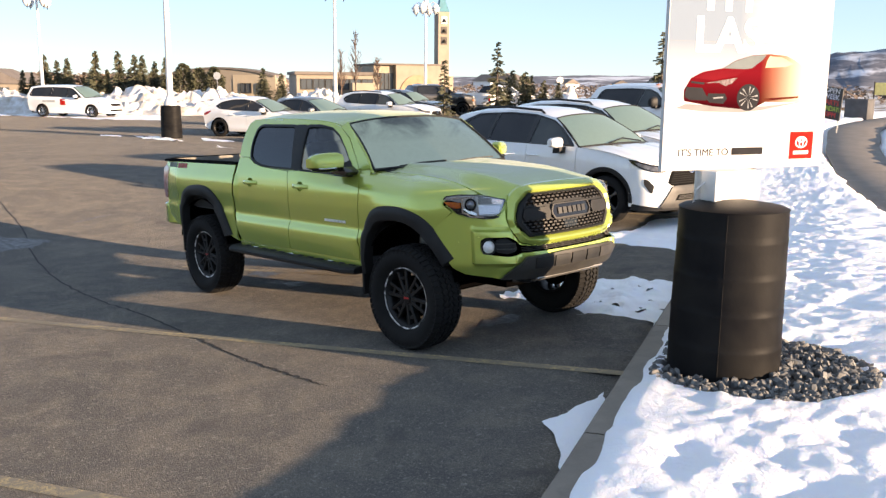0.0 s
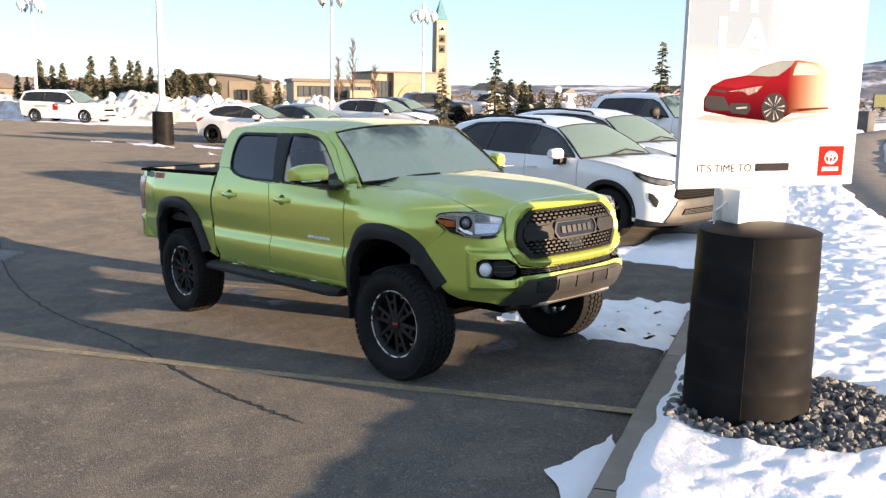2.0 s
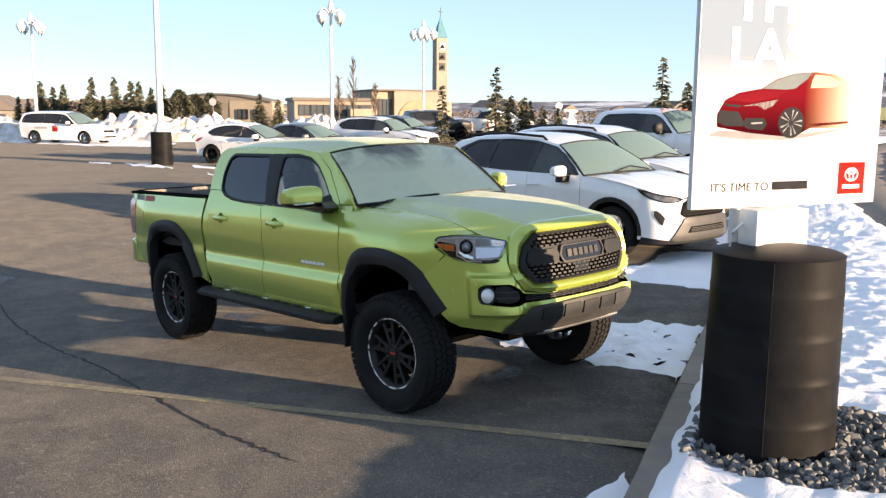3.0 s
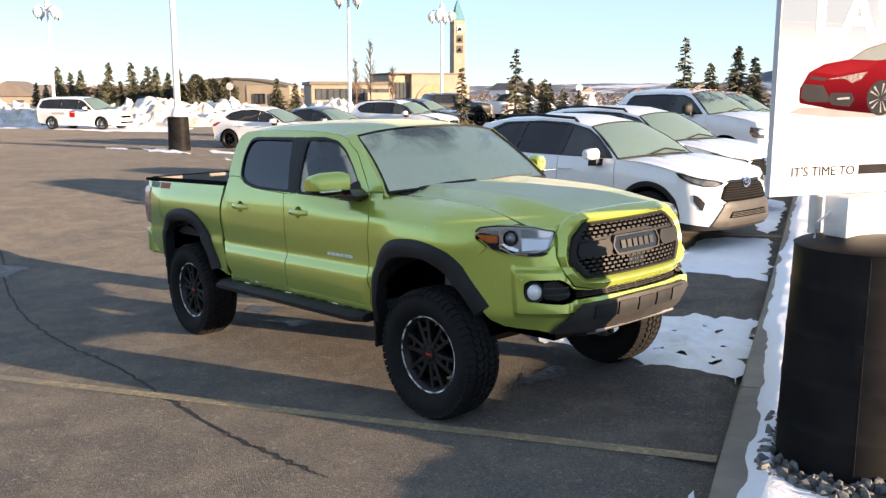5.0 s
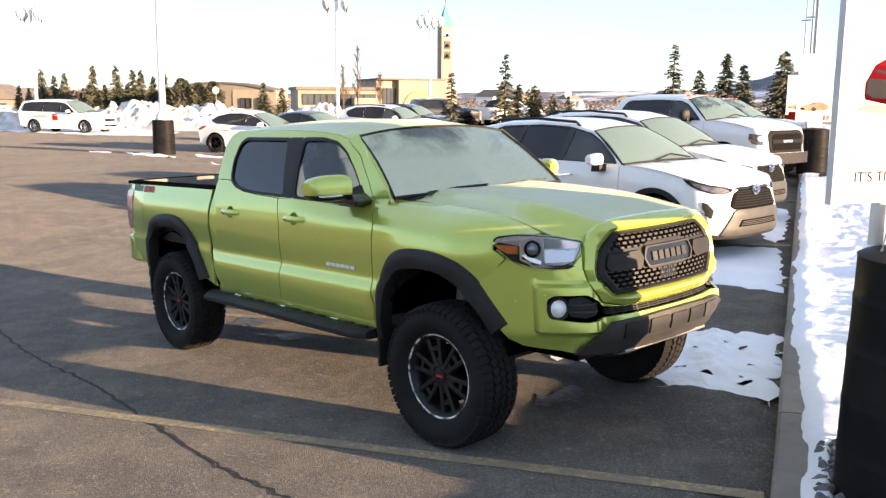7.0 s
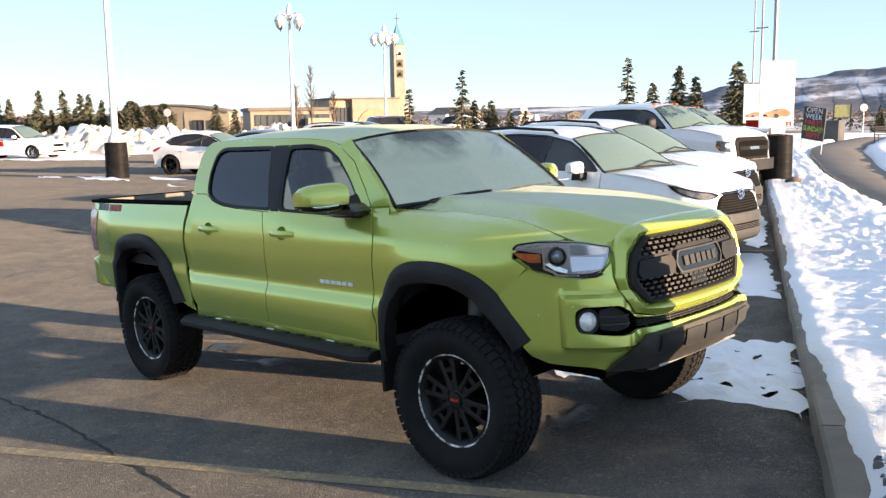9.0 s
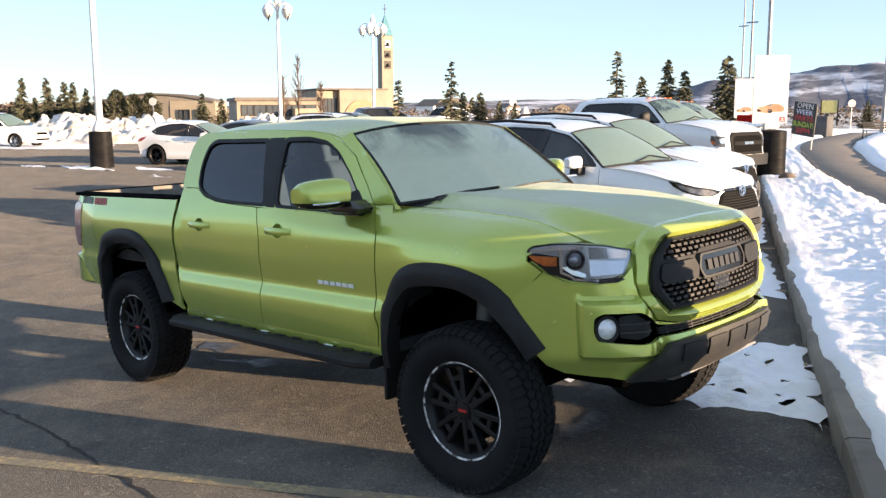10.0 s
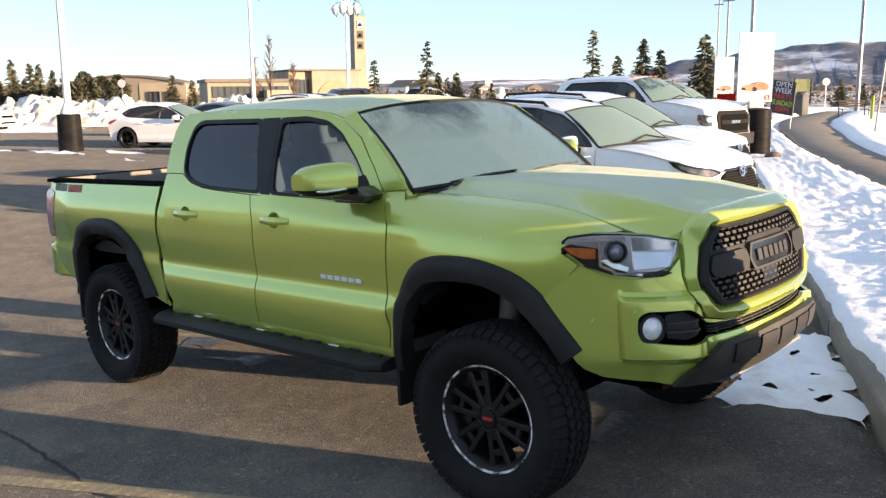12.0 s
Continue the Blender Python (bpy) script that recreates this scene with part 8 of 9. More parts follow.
st = thing("round_sign", Matrix.Translation((-18.6, 58.2, vz(-18.6, 58.2) - 0.1)) @ Matrix.Rotation(radians(40), 4, "Z"), "pale round traffic sign on a thin post", "sign", "traffic signs")
part("disc", lathe_bm([(0, -0.01), (0.27, -0.01), (0.27, 0.01), (0, 0.01)], 8, "y"), plain("sign back", (0.55, 0.55, 0.53), 0.5), st, m=Matrix.Translation((0, 0, 2.05)))
part("post", tube_bm([(0, 0.03, 0), (0, 0.03, 2.3)], 0.03, 8), GREYSTEEL, st)
copy_thing(st, Matrix.Translation((-50.7, 25.2, 0.4)) @ Matrix.Rotation(radians(35), 4, "Z"))
copy_thing(st, Matrix.Translation((-36.5, 44.5, 0.3)) @ Matrix.Rotation(radians(60), 4, "Z"))


def bench(x, y, heading):
    z = vz(x, y)
    B = thing("park_bench", Matrix.Translation((x, y, z)) @ Matrix.Rotation(radians(heading), 4, "Z"), "black metal park bench beside the footpath", "bench")
    for i in range(4):
        part("seat_slat", box_bm(-0.75, -0.22 + i * 0.11, 0.43, 0.75, -0.13 + i * 0.11, 0.46, 0.006, 1), GREYTRIM, B)
    for i in range(3):
        part("back_slat", box_bm(-0.75, 0.24, 0.55 + i * 0.13, 0.75, 0.27, 0.64 + i * 0.13, 0.006, 1), GREYTRIM, B)
    for sx in (-0.72, 0.72):
        part("leg", tube_bm([(sx, -0.2, 0), (sx, -0.2, 0.43), (sx, 0.22, 0.45), (sx, 0.28, 0.95)], 0.03, 6), TRIM, B)
        part("leg", tube_bm([(sx, 0.2, 0), (sx, 0.2, 0.45)], 0.03, 6), TRIM, B)


bench(-13.2, 46.7, 45)
pole_bits = ((-16.0, 56.4, 11.5, 0.14, "tall grey lamp pole beside the park bench"), (-24.6, 54.4, 10.0, 0.06, "tall thin grey pole behind the trees"), (-19.7, 45.0, 9.0, 0.07, "tall thin grey pole behind the trees"))
for x, y, h, r, lab in pole_bits:
    P = thing("tall_pole", Matrix.Translation((x, y, vz(x, y) - 0.1)), lab, "pole", "thin poles")
    part("shaft", tube_bm([(0, 0, 0), (0, 0, 1.0), (0, 0, h)], [r * 1.3, r, r * 0.7], 10), GREYSTEEL, P)
    part("crossarm", box_bm(-0.35, -0.03, h * 0.72, 0.35, 0.03, h * 0.72 + 0.07), GREYSTEEL, P)
pg = thing("marker_post", Matrix.Translation((-10.8, 41.6, vz(-10.8, 41.6))), "yellow-green marker post at the path edge", "post")
part("shaft", box_bm(-0.06, -0.06, 0, 0.06, 0.06, 1.2, 0.01), plain("yellow green paint", (0.35, 0.40, 0.05), 0.5), pg)
part("cap", box_bm(-0.07, -0.07, 1.2, 0.07, 0.07, 1.26, 0.01), GREYTRIM, pg)

gs = thing("path_sign", Matrix.Translation((-6.9, 28.6, vz(-6.9, 28.6))) @ Matrix.Rotation(radians(30), 4, "Z") @ Matrix.Rotation(radians(4), 4, "Y"), "grey back of a sign on a leaning steel post", "sign", "traffic signs")
part("panel", box_bm(-0.05, 0.03, 1.75, 0.75, 0.045, 2.5, 0.01, 2), plain("grey sign back", (0.34, 0.36, 0.38), 0.5, 0.3), gs)
part("post", tube_bm([(0, 0, -0.1), (0, 0, 2.5)], 0.03, 8), GREYSTEEL, gs)

# ---- more vehicles ----
car("heavy_pickup", park(-6.75, 17.75, 0.0), "dark grey pickup with a frosted windscreen along the kerb", "pickup truck", "cars parked along the kerb", SILVERPAINT, FULLSIZE)
copy_thing(rav, park(-8.6, 20.6, 2.0))
copy_thing(rav, park(-22.3, 19.8, 23.0))
car("suv", park(-28.0, 25.6, 20.0), "black sport utility car on the far lot", "car", "cars on the far lot", BLACKPAINT, SUV)
car("sedan", park(-20.9, 14.9, 18.0), "dark sedan with a frosted windscreen beside the white hatchback", "car", "cars on the far lot", SILVERPAINT, SEDAN)
copy_thing(rav, park(-37.0, 3.4, 200.0))
car("pickup", park(-35.4, 34.6, 68.0), "dark pickup seen from behind on the far lot", "pickup truck", "cars on the far lot", BLACKPAINT, FULLSIZE)
wp = car("pickup", park(-39.9, 43.6, 108.0), "white pickup seen from behind on the far lot", "pickup truck", "cars on the far lot", WHITE, FULLSIZE)
for s in (-1, 1):
    part("tail_lamp", box_bm(-6.33, min(s * 0.84, s * 0.98), 0.85, -6.2, max(s * 0.84, s * 0.98), 1.25, 0.02), REDLENS, wp)

# ---- snow bank behind the lot ----
def bank(name, pts, width, height, seed, label, mat):
    line = smooth_line(pts, 28)
    rows = []
    for i, (x, y) in enumerate(line):
        q = line[min(i + 1, len(line) - 1)] if i < len(line) - 1 else line[-1]
        p0 = line[max(i - 1, 0)]
        t = Vector((q[0] - p0[0], q[1] - p0[1])).normalized()
        n = Vector((-t.y, t.x))
        row = []
        for k in range(41):
            v = k / 20 - 1
            px, py = x + n.x * v * width, y + n.y * v * width
            e = (1 - abs(v) ** 1.6) * min(1, 6 * min(i, len(line) - 1 - i) / len(line) + 0.15)
            big = 0.75 + 0.55 * fbm(px, py, 0.28, seed, 3) + 0.35 * abs(fbm(px, py, 0.9, seed + 4, 3))
            blocks = 0.30 * abs(noise.noise(Vector((px * 1.7, py * 1.7, seed)))) + 0.20 * abs(noise.noise(Vector((px * 3.4, py * 3.4, seed)))) + 0.18 * noise.cell(Vector((px * 2.2, py * 2.2, seed)))
            row.append((px, py, 0.02 + height * e * max(0.1, big) + blocks * min(1, 2.5 * max(0, e))))
        rows.append(row)
    return tagged(part(name, grid_bm(rows), mat, None, "", True, 40), label, "snow bank", "snow banks")


BANK = snow_mat("ploughed dirty snow", 1.0, (0.37, 0.315, 0.24))
bank("snow_bank", [(-60, 4.5), (-54.5, 10.8), (-51, 14.5), (-48.0, 19.0), (-46.5, 23.0), (-47, 27)], 3.2, 1.35, 3.0, "high ploughed snow bank with dirty lumps", BANK)
bank("snow_bank", [(-47.5, 27.5), (-46.5, 31), (-44.5, 34.5), (-42, 37)], 2.6, 1.15, 8.0, "high ploughed snow bank with dirty lumps", BANK)
bank("snow_bank", [(-37, 39.8), (-35.3, 41.5), (-33.4, 43.0)], 1.8, 1.3, 12.0, "pointed heap of ploughed snow", BANK)
lot_patch([(-50, 10.2), (-45.5, 12.2), (-41.0, 13.2), (-38.8, 15.6), (-42.5, 18.5), (-47, 16)], 0.06, OLDSNOW, "snow_patch", "packed snow under the minivan", 40, 0.4, 0.5)

# ---- land beyond the lot ----
FIELD, nt, b = node_mat("winter field")
co = coords(nt, True)
k = ramp(nt, nz(nt, co, 0.05, 7, 0.65), 0.42, 0.58)
link(nt, mix(nt, k, (0.70, 0.72, 0.76), (0.17, 0.13, 0.085)), b.inputs["Base Color"])
b.inputs["Roughness"].default_value = 0.95
def field_sheet(pts, lab):
    f = patch(pts, lambda x, y, d: Vector((x, y, 0.09 + 0.05 * fbm(x, y, 0.08))), 14.0, (), 0)
    return tagged(part("field", f, FIELD), lab, "field", kind="structure")
field_sheet([(-52, 8), (-47, 26), (-43, 37), (-36, 45), (-28, 60), (-40, 320), (-420, 400), (-420, -60), (-70, -40)], "brown winter field with old snow")


# ---- trees ----
NEEDLES, nt, b = node_mat("spruce needles")
co = coords(nt)
link(nt, mix(nt, ramp(nt, nz(nt, co, 3, 5), 0.3, 0.7), (0.040, 0.046, 0.026), (0.092, 0.090, 0.050)), b.inputs["Base Color"])
b.inputs["Roughness"].default_value = 0.8
BARK = plain("grey-brown bark", (0.10, 0.075, 0.055), 0.9, 0, (0.06, 0.045, 0.035), 6, 0.5, 30)
TWIG = plain("bare twigs", (0.13, 0.09, 0.065), 0.9, 0, (0.09, 0.06, 0.045), 6)


def spruce_parts(T, h, spread, levels, per, seed, droop=0.28, bare=0.0):
    r = random.Random(seed)
    part("trunk", tube_bm([(0, 0, -0.2), (0.01, 0, h * 0.5), (0, 0.01, h)], [h * 0.022, h * 0.013, 0.006], 7), BARK, T)
    bm = bmesh.new()
    for lv in range(levels):
        k = (lv + 0.5) / levels
        z = h * (0.06 + 0.93 * k)
        reach = spread * (1 - k) ** 0.85 + 0.03 * h * (1 - k) + 0.02
        for j in range(max(3, int(per * (1 - 0.6 * k)))):
            if r.random() < bare:
                continue
            a = r.uniform(0, 2 * math.pi)
            L = reach * r.uniform(0.55, 1.12)
            zz = z + r.uniform(-0.55, 0.55) * h / levels
            up = r.uniform(-droop, droop * 0.35)
            c, s = math.cos(a), math.sin(a)
            n = max(3, int(L / 0.16))
            for i in range(n):
                t = (i + 0.6) / n
                px, py = c * L * t, s * L * t
                pz = zz + up * L * t - 0.10 * L * t * t + r.uniform(-0.03, 0.03)
                w = (0.11 + 0.15 * (1 - t)) * r.uniform(0.7, 1.3) * (h / 5) ** 0.5
                for q in range(2):
                    b0 = r.uniform(0, 6.28)
                    d1 = Vector((math.cos(b0), math.sin(b0), r.uniform(-0.7, 0.1))) * w
                    d2 = Vector((c, s, r.uniform(-0.5, 0.2))) * w * 1.2
                    o = Vector((px, py, pz))
                    vs = [bm.verts.new(o - d1 * 0.5), bm.verts.new(o + d1 * 0.5 - d2 * 0.1), bm.verts.new(o + d2), bm.verts.new(o - d1 * 0.2 + d2 * 0.5 - Vector((0, 0, w * 0.35)))]
                    bm.faces.new(vs[:3])
                    bm.faces.new((vs[0], vs[2], vs[3]))
    part("crown", bm, NEEDLES, T, "", False)


def spruce(name, h, spread, levels, per, seed, label, bare=0.0):
    T = thing(name, Matrix.Translation((0, 0, -50)), label, "tree", "spruces")
    spruce_parts(T, h, spread, levels, per, seed, bare=bare)
    return T


SPRUCE = [spruce("spruce_tree", 5.0, 1.35, 28, 17, 5, "dark green spruce behind the car park"), spruce("spruce_tree", 5.0, 1.75, 28, 18, 9, "broad dark green spruce behind the car park"), spruce("spruce_tree", 5.0, 1.05, 20, 13, 14, "thin sparse spruce with gaps between its branches", 0.25)]
used = set()


def plant(kind, x, y, h, turn):
    src = SPRUCE[kind]
    k = h / 5.0
    m = Matrix.Translation((x, y, 0.0)) @ Matrix.Rotation(turn, 4, "Z")
    if kind not in used:
        used.add(kind)
        src.matrix_basis = m @ Matrix.Scale(k, 4)
        return src
    ob = copy_thing(src, m)
    ob.scale = (k, k, k)
    return ob


TREES = [(0, -86.6, 24.0, 3.2), (0, -85.1, 25.6, 4.2), (0, -84.3, 26.5, 3.7), (0, -83.6, 27.2, 3.9), (0, -76.7, 27.2, 4.4), (1, -76.0, 27.9, 3.2), (0, -75.2, 28.7, 4.4), (0, -74.2, 29.8, 4.1), (0, -78.6, 32.5, 4.2), (1, -73.1, 31.0, 3.5),
         (1, -87.6, 25.2, 3.0), (0, -86.4, 26.6, 2.7), (1, -85.6, 27.6, 2.9), (0, -83.2, 28.6, 2.6), (1, -82.0, 28.6, 2.8), (0, -80.8, 28.4, 3.1), (1, -79.4, 28.6, 2.6), (0, -78.2, 28.9, 3.3), (1, -77.6, 29.8, 2.8), (0, -76.4, 30.2, 3.4), (1, -75.6, 31.2, 2.9), (0, -73.9, 31.6, 3.6), (0, -72.2, 31.8, 3.9)]
for i, (k, x, y, h) in enumerate(TREES):
    plant(k, x, y, h * (1.08 if h > 3.5 else 0.95), i * 1.3)
TREES = [(1, -31.2, 33.4, 2.5), (1, -30.6, 34.3, 2.8), (1, -29.7, 34.9, 2.3), (1, -28.9, 35.3, 2.2), (1, -57.4, 32.9, 3.2), (1, -56.3, 33.9, 2.8), (2, -30.6, 31.9, 4.4), (2, -26.7, 24.2, 3.15), (1, -43.7, 47.3, 3.2), (1, -43.3, 47.9, 2.8), (1, -42.7, 48.4, 2.8), (2, -30.7, 48.5, 5.7), (1, -30.5, 51.4, 4.1), (0, -30.7, 55.3, 5.4), (1, -28.3, 53.4, 4.5), (1, -17.7, 38.1, 4.4), (1, -21.5, 70.2, 2.4), (1, -21.8, 76.8, 2.1), (1, -56.0, 2.0, 5.2)]
for i, (k, x, y, h) in enumerate(TREES):
    plant(k, x, y, h, i * 0.9 + 0.4)


def pine_bush(x, y, h, w, seed):
    T = thing("pine_tree", Matrix.Translation((x, y, 0)), "dense dark pine before the tan hall", "tree", "pines")
    r = random.Random(seed)
    part("trunk", tube_bm([(0, 0, -0.1), (0, 0, h * 0.8)], [0.12, 0.04], 6), BARK, T)
    bm = bmesh.new()
    for i in range(1500):
        k = r.random()
        a, z = r.uniform(0, 6.28), h * (0.08 + 0.9 * k)
        rr = w * (1 - k) ** 0.62 * 1.15 * math.sqrt(r.uniform(0.1, 1.0)) * (1 + 0.55 * noise.noise(Vector((a * 1.5, k * 4, seed))))
        o = Vector((rr * math.cos(a), rr * math.sin(a), z))
        d1 = Vector((r.uniform(-1, 1), r.uniform(-1, 1), r.uniform(-0.6, 0.9))).normalized() * 0.22
        d2 = Vector((math.cos(a), math.sin(a), r.uniform(0, 0.8))).normalized() * 0.26
        bm.faces.new([bm.verts.new(o), bm.verts.new(o + d1), bm.verts.new(o + d2)])
    part("crown", bm, NEEDLES, T, "", False)


for i, (x, y, h, w) in enumerate(((-61.8, 28.3, 3.4, 1.25), (-60.9, 29.2, 3.1, 1.15), (-60.1, 30.1, 3.2, 1.0), (-62.6, 27.4, 2.6, 0.9))):
    pine_bush(x, y, h, w, i + 1)


def bare_tree(x, y, h, seed, label="bare leafless poplar before the long building"):
    T = thing("bare_tree", Matrix.Translation((x, y, 0)), label, "tree", "bare trees")
    r = random.Random(seed)
    part("trunk", tube_bm([(0, 0, 0), (0.05, 0, h * 0.4), (0, 0.05, h)], [0.10, 0.06, 0.015], 6), TWIG, T)
    bm = bmesh.new()
    for i in range(46):
        z = h * r.uniform(0.2, 0.92)
        a = r.uniform(0, 6.28)
        L = (h - z) * 0.38 + 0.25
        p = Vector((0, 0, z))
        q = p + Vector((math.cos(a) * L * 0.4, math.sin(a) * L * 0.4, L * 0.75))
        tube_bm([p, p.lerp(q, 0.5) + Vector((0, 0, 0.05)), q], [0.035, 0.025, 0.012], 4, bm)
        for j in range(3):
            s = p.lerp(q, r.uniform(0.3, 0.9))
            e = s + Vector((r.uniform(-0.4, 0.4), r.uniform(-0.4, 0.4), r.uniform(0.2, 0.6)))
            tube_bm([s, e], [0.018, 0.008], 3, bm)
    part("branch_work", bm, TWIG, T, "", False)


bare_tree(-73.7, 52.5, 5.6, 1)
bare_tree(-72.6, 53.6, 7.8, 2)
bare_tree(-71.0, 55.3, 4.8, 3)

# ---- buildings ----
TAN = plain("tan brick", (0.285, 0.245, 0.19), 0.85, 0, (0.245, 0.205, 0.16), 0.8, 0.3, 8)
TANPALE = plain("pale tan panel", (0.34, 0.285, 0.21), 0.85, 0, (0.29, 0.24, 0.18), 0.6)
BROWNROOF = plain("grey-brown roof", (0.17, 0.145, 0.125), 0.85, 0, (0.13, 0.11, 0.095), 0.9)
FARGLASS = plain("far window glass", (0.05, 0.06, 0.07), 0.1, 0, (0.08, 0.09, 0.10), 0.5)
COPPER = plain("blue green copper", (0.06, 0.20, 0.25), 0.5, 0.1, (0.05, 0.15, 0.19), 2)


def facade(A, B):
    d = Vector((B[0] - A[0], B[1] - A[1], 0))
    a = math.atan2(d.y, d.x)
    return Matrix.Translation((A[0], A[1], -0.3)) @ Matrix.Rotation(a, 4, "Z"), d.length


def windows(parent, spots, y, mat=FARGLASS):
    for x0, z0, x1, z1 in spots:
        w = part("window", box_bm(x0, y - 0.06, z0, x1, y + 0.05, z1), mat, parent)
        part("window_frame", frame_bm(x0, z0, x1, z1, y), GREYTRIM, w)


def frame_bm(x0, z0, x1, z1, y):
    bm = bmesh.new()
    t = 0.07
    for a, b, c, d in ((x0 - t, z0 - t, x1 + t, z0), (x0 - t, z1, x1 + t, z1 + t), (x0 - t, z0, x0, z1), (x1, z0, x1 + t, z1), ((x0 + x1) / 2 - 0.03, z0, (x0 + x1) / 2 + 0.03, z1)):
        box_bm(a, y - 0.10, b, c, y + 0.02, d, bm=bm)
    return bm


m, L = facade((-89.9, 57.5), (-85.2, 66.6))
lb = thing("school_building", m, "long low tan brick building with a window band", "building")
part("wall", box_bm(0, 0, 0, L, 9, 3.35, 0.02, 1), TAN, lb)
part("roof", box_bm(-0.25, -0.3, 3.35, L + 0.1, 9.2, 3.75, 0.03, 1), BROWNROOF, lb)
windows(lb, [(0.6 + 1.55 * i, 1.6, 1.9 + 1.55 * i, 2.8) for i in range(6)], 0)
part("porch", box_bm(L - 3.6, -2.2, 0, L - 0.2, 0, 2.4, 0.05, 1), TANPALE, lb)
m, L = facade((-87.0, 68.0), (-83.6, 76.4))
ch = thing("church", m, "tan brick church with an arched window and bell tower", "church")
part("wall", box_bm(2.6, 0, 0, L, 10, 4.75, 0.03, 1), TAN, ch)
part("side_wall", box_bm(-0.2, 0.8, 0, 2.6, 10, 4.75, 0.03, 1), TANPALE, ch)
part("roof", box_bm(-0.4, -0.15, 4.75, L + 0.15, 10.2, 4.95, 0.03, 1), BROWNROOF, ch)
part("glass_wall", box_bm(0.1, 0.70, 0.4, 2.4, 0.84, 3.7), FARGLASS, ch, "tall glazed entrance wall")
for i in range(5):
    part("mullion", box_bm(0.1 + 0.56 * i, 0.62, 0.4, 0.18 + 0.56 * i, 0.74, 3.7), GREYTRIM, ch)
arch_o = [(5.6 + 2.5 * math.cos(a / 16 * math.pi), 0.9 + 2.6 * math.sin(a / 16 * math.pi)) for a in range(17)] + [(3.1, 0.0), (8.1, 0.0)][::1]
arch_i = [(5.6 + 1.6 * math.cos(a / 16 * math.pi), 0.7 + 1.7 * math.sin(a / 16 * math.pi)) for a in range(17)] + [(4.0, 0.0), (7.2, 0.0)]
# tan brick of the arch, its shade put into the colour
part("arch_surround", prism_bm(arch_o, -0.12, 0.0, None, "xz"), plain("shaded arch brick", (0.34, 0.24, 0.145), 0.85, 0, (0.28, 0.2, 0.12), 1.5), ch)
aw = part("arched_window", prism_bm(arch_i, -0.2, -0.1, None, "xz"), FARGLASS, ch)
for i in range(5):
    x = 4.3 + 0.65 * i
    part("mullion", box_bm(x, -0.26, 0, x + 0.06, -0.19, 0.7 + 1.7 * math.sqrt(max(0.02, 1 - ((x - 5.6) / 1.6) ** 2))), GREYTRIM, aw)
part("annex", box_bm(L, 1.5, 0, L + 2.2, 9, 3.4, 0.03, 1), TANPALE, ch)
tw = part("bell_tower", box_bm(L + 0.15, 2.0, 0, L + 1.75, 3.6, 11.9, 0.02, 1), TAN, ch)
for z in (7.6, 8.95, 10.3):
    # boxes on the wall: shade below, open sky on top, both painted
    op = part("bell_opening", box_bm(L + 0.55, 1.93, z, L + 1.40, 2.03, z + 1.0), plain("shaded bell opening", (0.10, 0.09, 0.08), 0.9) if z < 10 else plain("sky-lit opening", (0.55, 0.56, 0.58), 0.9), tw)
    part("bell", move_bm(lathe_bm([(0, 0.42), (0.12, 0.40), (0.18, 0.2), (0.30, 0.0), (0, 0.0)], 12, "z"), Matrix.Translation((L + 0.97, 1.86, z + 0.25))), plain("dark bronze", (0.05, 0.04, 0.03), 0.4, 0.6), tw)
sp = lathe_bm([(1.15, 11.9), (1.10, 11.95), (0.08, 14.6), (0, 14.65)], 4, "z")
part("spire", move_bm(sp, Matrix.Translation((L + 0.95, 2.8, 0)) @ Matrix.Rotation(math.pi / 4, 4, "Z")), COPPER, tw, "blue-green pointed spire", False)
part("cross", join_bm(box_bm(L + 0.92, 2.77, 14.5, L + 0.98, 2.83, 16.0), box_bm(L + 0.6, 2.77, 15.35, L + 1.3, 2.83, 15.43)), GREYTRIM, tw)
m, L = facade((-68.6, 30.0), (-60.3, 35.9))
ha = thing("sports_hall", m, "broad tan hall with a low curved brown roof", "building")
part("wall", box_bm(0, 0, 0, L, 2.4, 2.75, 0.03, 1), TAN, ha)
rows = [[(L * k / 16 * 1.0 - 0.1, y, 2.75 + 0.85 * math.sin(math.pi * min(1, (k / 16) * 0.9 + 0.05)) ** 0.8) for y in (-0.15, 2.5)] for k in range(17)]
part("roof", solid(grid_bm(rows), 0.15), BROWNROOF, ha)
part("end_wall", prism_bm([(0.02, 2.6)] + [(L * k / 16, 2.70 + 0.85 * math.sin(math.pi * min(1, (k / 16) * 0.9 + 0.05)) ** 0.8) for k in range(17)] + [(L - 0.02, 2.6)], -0.02, 0.12, None, "xz"), TAN, ha)
part("gable_wall", box_bm(L * 0.62, -0.05, 0, L, 0.0, 2.95), plain("pale render", (0.40, 0.335, 0.245), 0.85, 0, (0.35, 0.29, 0.21), 0.7), ha)
windows(ha, [(L * 0.70, 1.5, L * 0.78, 2.2), (L * 0.84, 1.5, L * 0.92, 2.2)], -0.06)


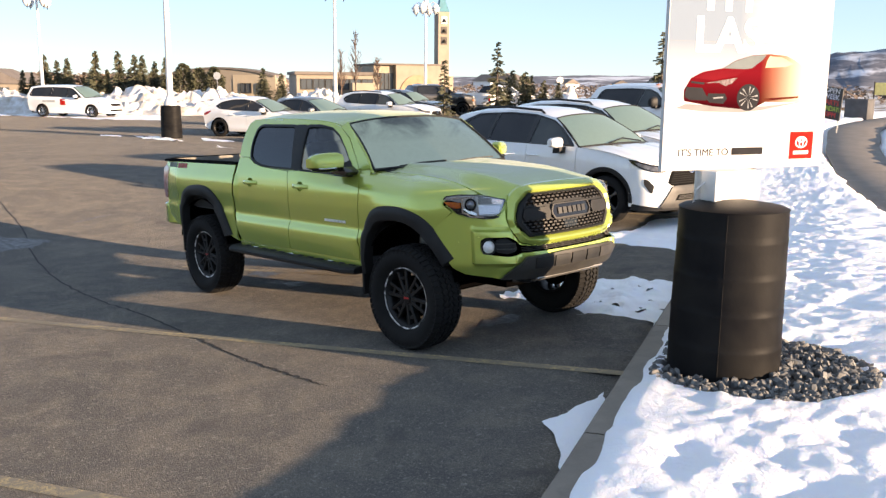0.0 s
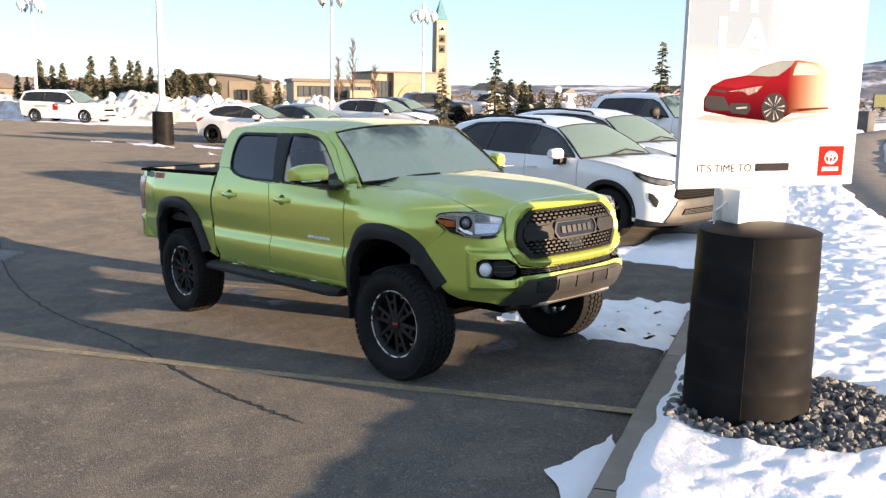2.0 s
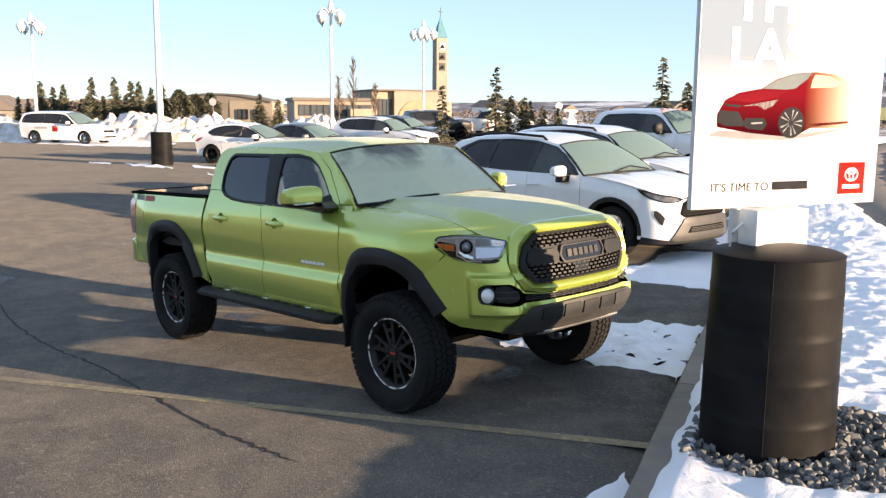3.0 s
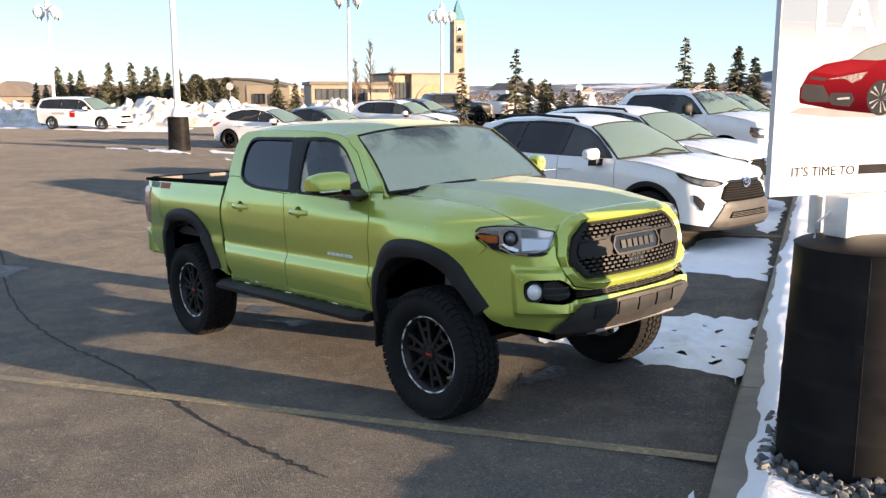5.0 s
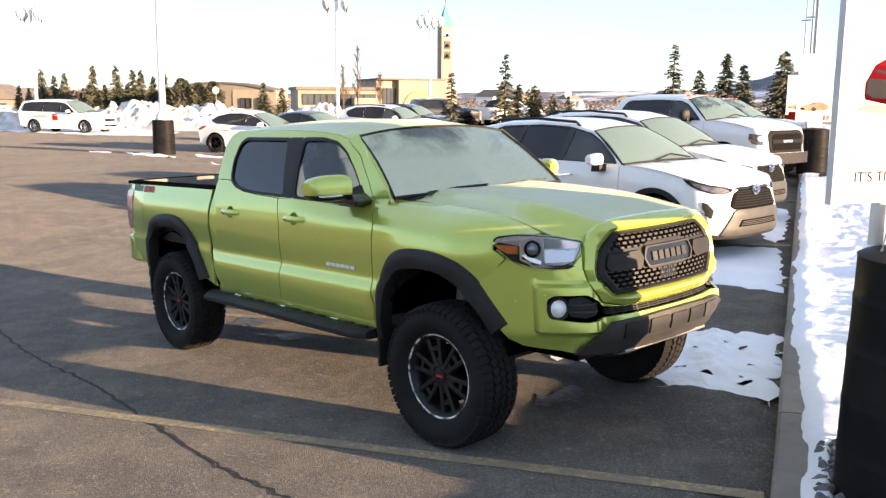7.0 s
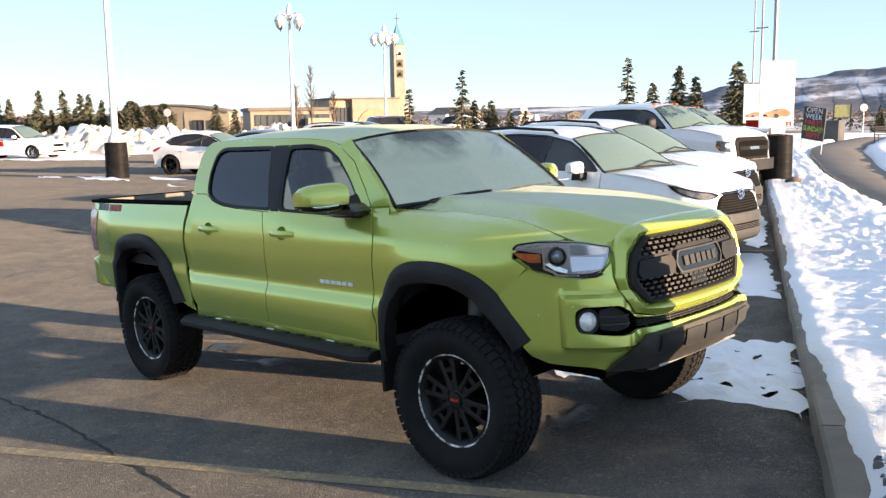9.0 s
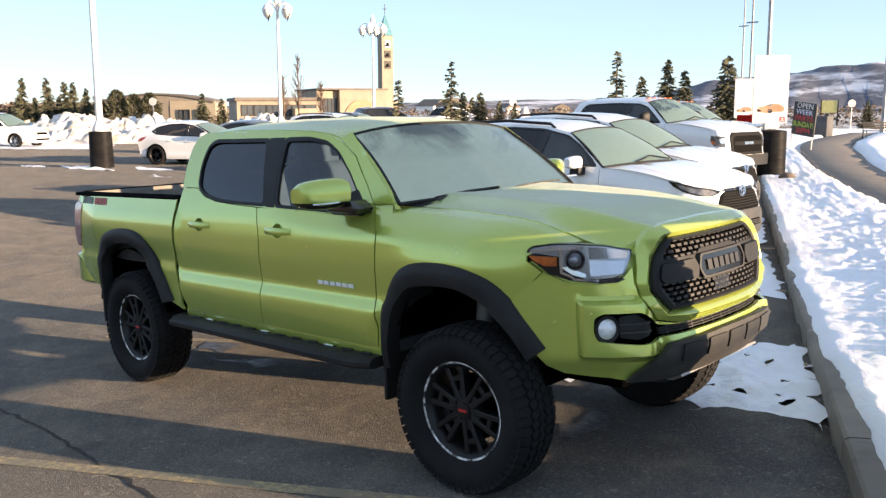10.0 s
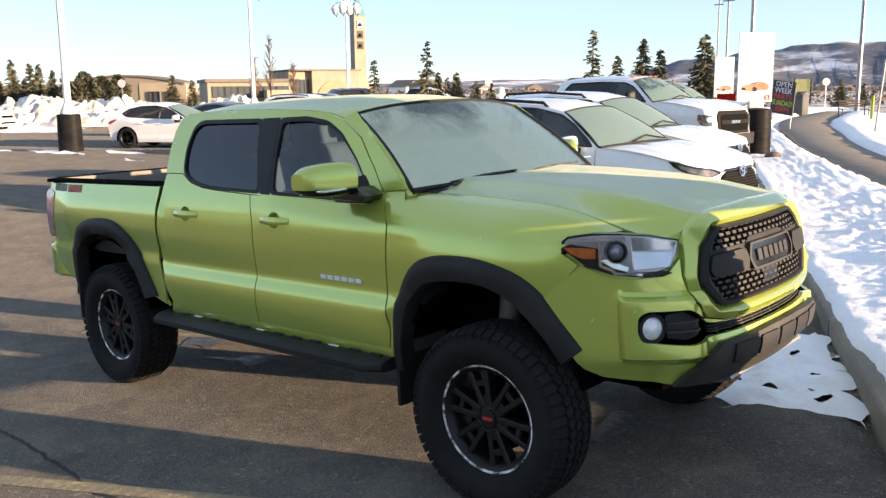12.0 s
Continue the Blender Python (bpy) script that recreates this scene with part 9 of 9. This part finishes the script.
def house(x, y, w, h, turn, wallm, seed, label="small tan house with a brown gable roof"):
    H = thing("house", Matrix.Translation((x, y, -0.2)) @ Matrix.Rotation(turn, 4, "Z"), label, "house", "far houses")
    part("wall", box_bm(-w / 2, -w * 0.4, 0, w / 2, w * 0.4, h, 0.02, 1), wallm, H)
    part("roof", prism_bm([(-w * 0.56, h - 0.05), (w * 0.56, h - 0.05), (0, h + w * 0.25)], -w * 0.45, w * 0.45, None, "xz"), BROWNROOF, H)
    for i in range(2):
        for sy in (-1, 1):
            part("window", box_bm(-w * 0.3 + i * w * 0.4, min(sy * w * 0.39, sy * w * 0.405), h * 0.4, -w * 0.15 + i * w * 0.4, max(sy * w * 0.39, sy * w * 0.405), h * 0.75), FARGLASS, H)


house(-111, 29.5, 7, 1.9, 0.9, TAN, 1)
house(-117, 33, 6, 1.8, 0.6, TANPALE, 2)
hr = random.Random(77)
for i in range(22):
    a = radians(118 + 30 * hr.random())
    d = hr.uniform(230, 420)
    house(3 + d * math.cos(a), -4 + d * math.sin(a), hr.uniform(6, 10), hr.uniform(2.2, 3.4), hr.uniform(0, 3), (TAN, TANPALE, WHITE)[i % 3], i, "distant house of a hillside suburb")

# brown scrub between the lot and the hills
SCRUB, nt, b = node_mat("red-brown winter scrub")
isl = nt.nodes.new("ShaderNodeNewGeometry").outputs["Random Per Island"]
link(nt, ramp(nt, isl, 0, 1, (0.075, 0.06, 0.052, 1), (0.19, 0.145, 0.115, 1)), b.inputs["Base Color"])
b.inputs["Roughness"].default_value = 0.95
bm = bmesh.new()
for i in range(8600):
    a = radians(98 + 66 * hr.random())
    d = 60 + 330 * hr.random() ** 1.4
    if i >= 5200:                     # low hedge behind the snow bank
        a, d = radians(152 + 13 * hr.random()), hr.uniform(128, 140)
    x, y = 3 + d * math.cos(a), -4 + d * math.sin(a)
    if a > radians(140) and d < 125 or d < 84 and a < radians(118):
        continue
    s = hr.uniform(0.25, 0.9) * (0.6 + d / 300) * (0.65 if i < 5200 else 0.8)
    o = Vector((x, y, hr.uniform(0, 1.1 if i < 5200 else 2.3) * (0.6 + d / 240)))
    for q in range(3):
        vs = [bm.verts.new(o + Vector((hr.uniform(-s, s), hr.uniform(-s, s), hr.uniform(-0.1, s * 1.1)))) for _ in range(3)]
        bm.faces.new(vs)
tagged(part("scrub", bm, SCRUB, None, "", False), "red-brown leafless winter scrub and hedges", "shrubs", kind="stuff")

# ---- hills ----
HILL, nt, b = node_mat("wooded snowy hillside")
co = coords(nt, True)
st1 = nt.nodes.new("ShaderNodeMapping")
st1.inputs["Scale"].default_value = (1, 1, 3.5)
link(nt, co, st1.inputs[0])
k1 = ramp(nt, nz(nt, st1.outputs[0], 0.012, 8, 0.65, 0.2), 0.52, 0.62)
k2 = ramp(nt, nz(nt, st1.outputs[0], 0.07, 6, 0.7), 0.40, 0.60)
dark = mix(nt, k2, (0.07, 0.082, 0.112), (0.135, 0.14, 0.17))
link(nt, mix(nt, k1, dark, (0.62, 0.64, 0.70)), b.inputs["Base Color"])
b.inputs["Roughness"].default_value = 1.0


def ridge(name, a0, a1, dist, heights, label, depth=260):
    rows = []
    n = 150
    for i in range(n + 1):
        a = radians(a0 + (a1 - a0) * i / n)
        h = tab(heights, math.degrees(a))
        row = []
        for d, k in ((-depth, -0.08), (-depth * 0.7, 0.10), (-depth * 0.45, 0.30), (-depth * 0.3, 0.62), (-depth * 0.18, 0.86), (-depth * 0.08, 0.96), (0, 1.0), (depth * 0.6, 0.95), (depth, -0.1)):
            dd = dist + d
            x, y = 3 + dd * math.cos(a), -4 + dd * math.sin(a)
            bump_h = 0.10 * fbm(x, y, 0.012, 5.0) + 0.05 * fbm(x, y, 0.05, 2.0) + 0.03 * noise.noise(Vector((x * 0.3, y * 0.3, 0)))
            row.append((x, y, h * (k + bump_h * (1 if k > 0.05 else 0))))
        rows.append(row)
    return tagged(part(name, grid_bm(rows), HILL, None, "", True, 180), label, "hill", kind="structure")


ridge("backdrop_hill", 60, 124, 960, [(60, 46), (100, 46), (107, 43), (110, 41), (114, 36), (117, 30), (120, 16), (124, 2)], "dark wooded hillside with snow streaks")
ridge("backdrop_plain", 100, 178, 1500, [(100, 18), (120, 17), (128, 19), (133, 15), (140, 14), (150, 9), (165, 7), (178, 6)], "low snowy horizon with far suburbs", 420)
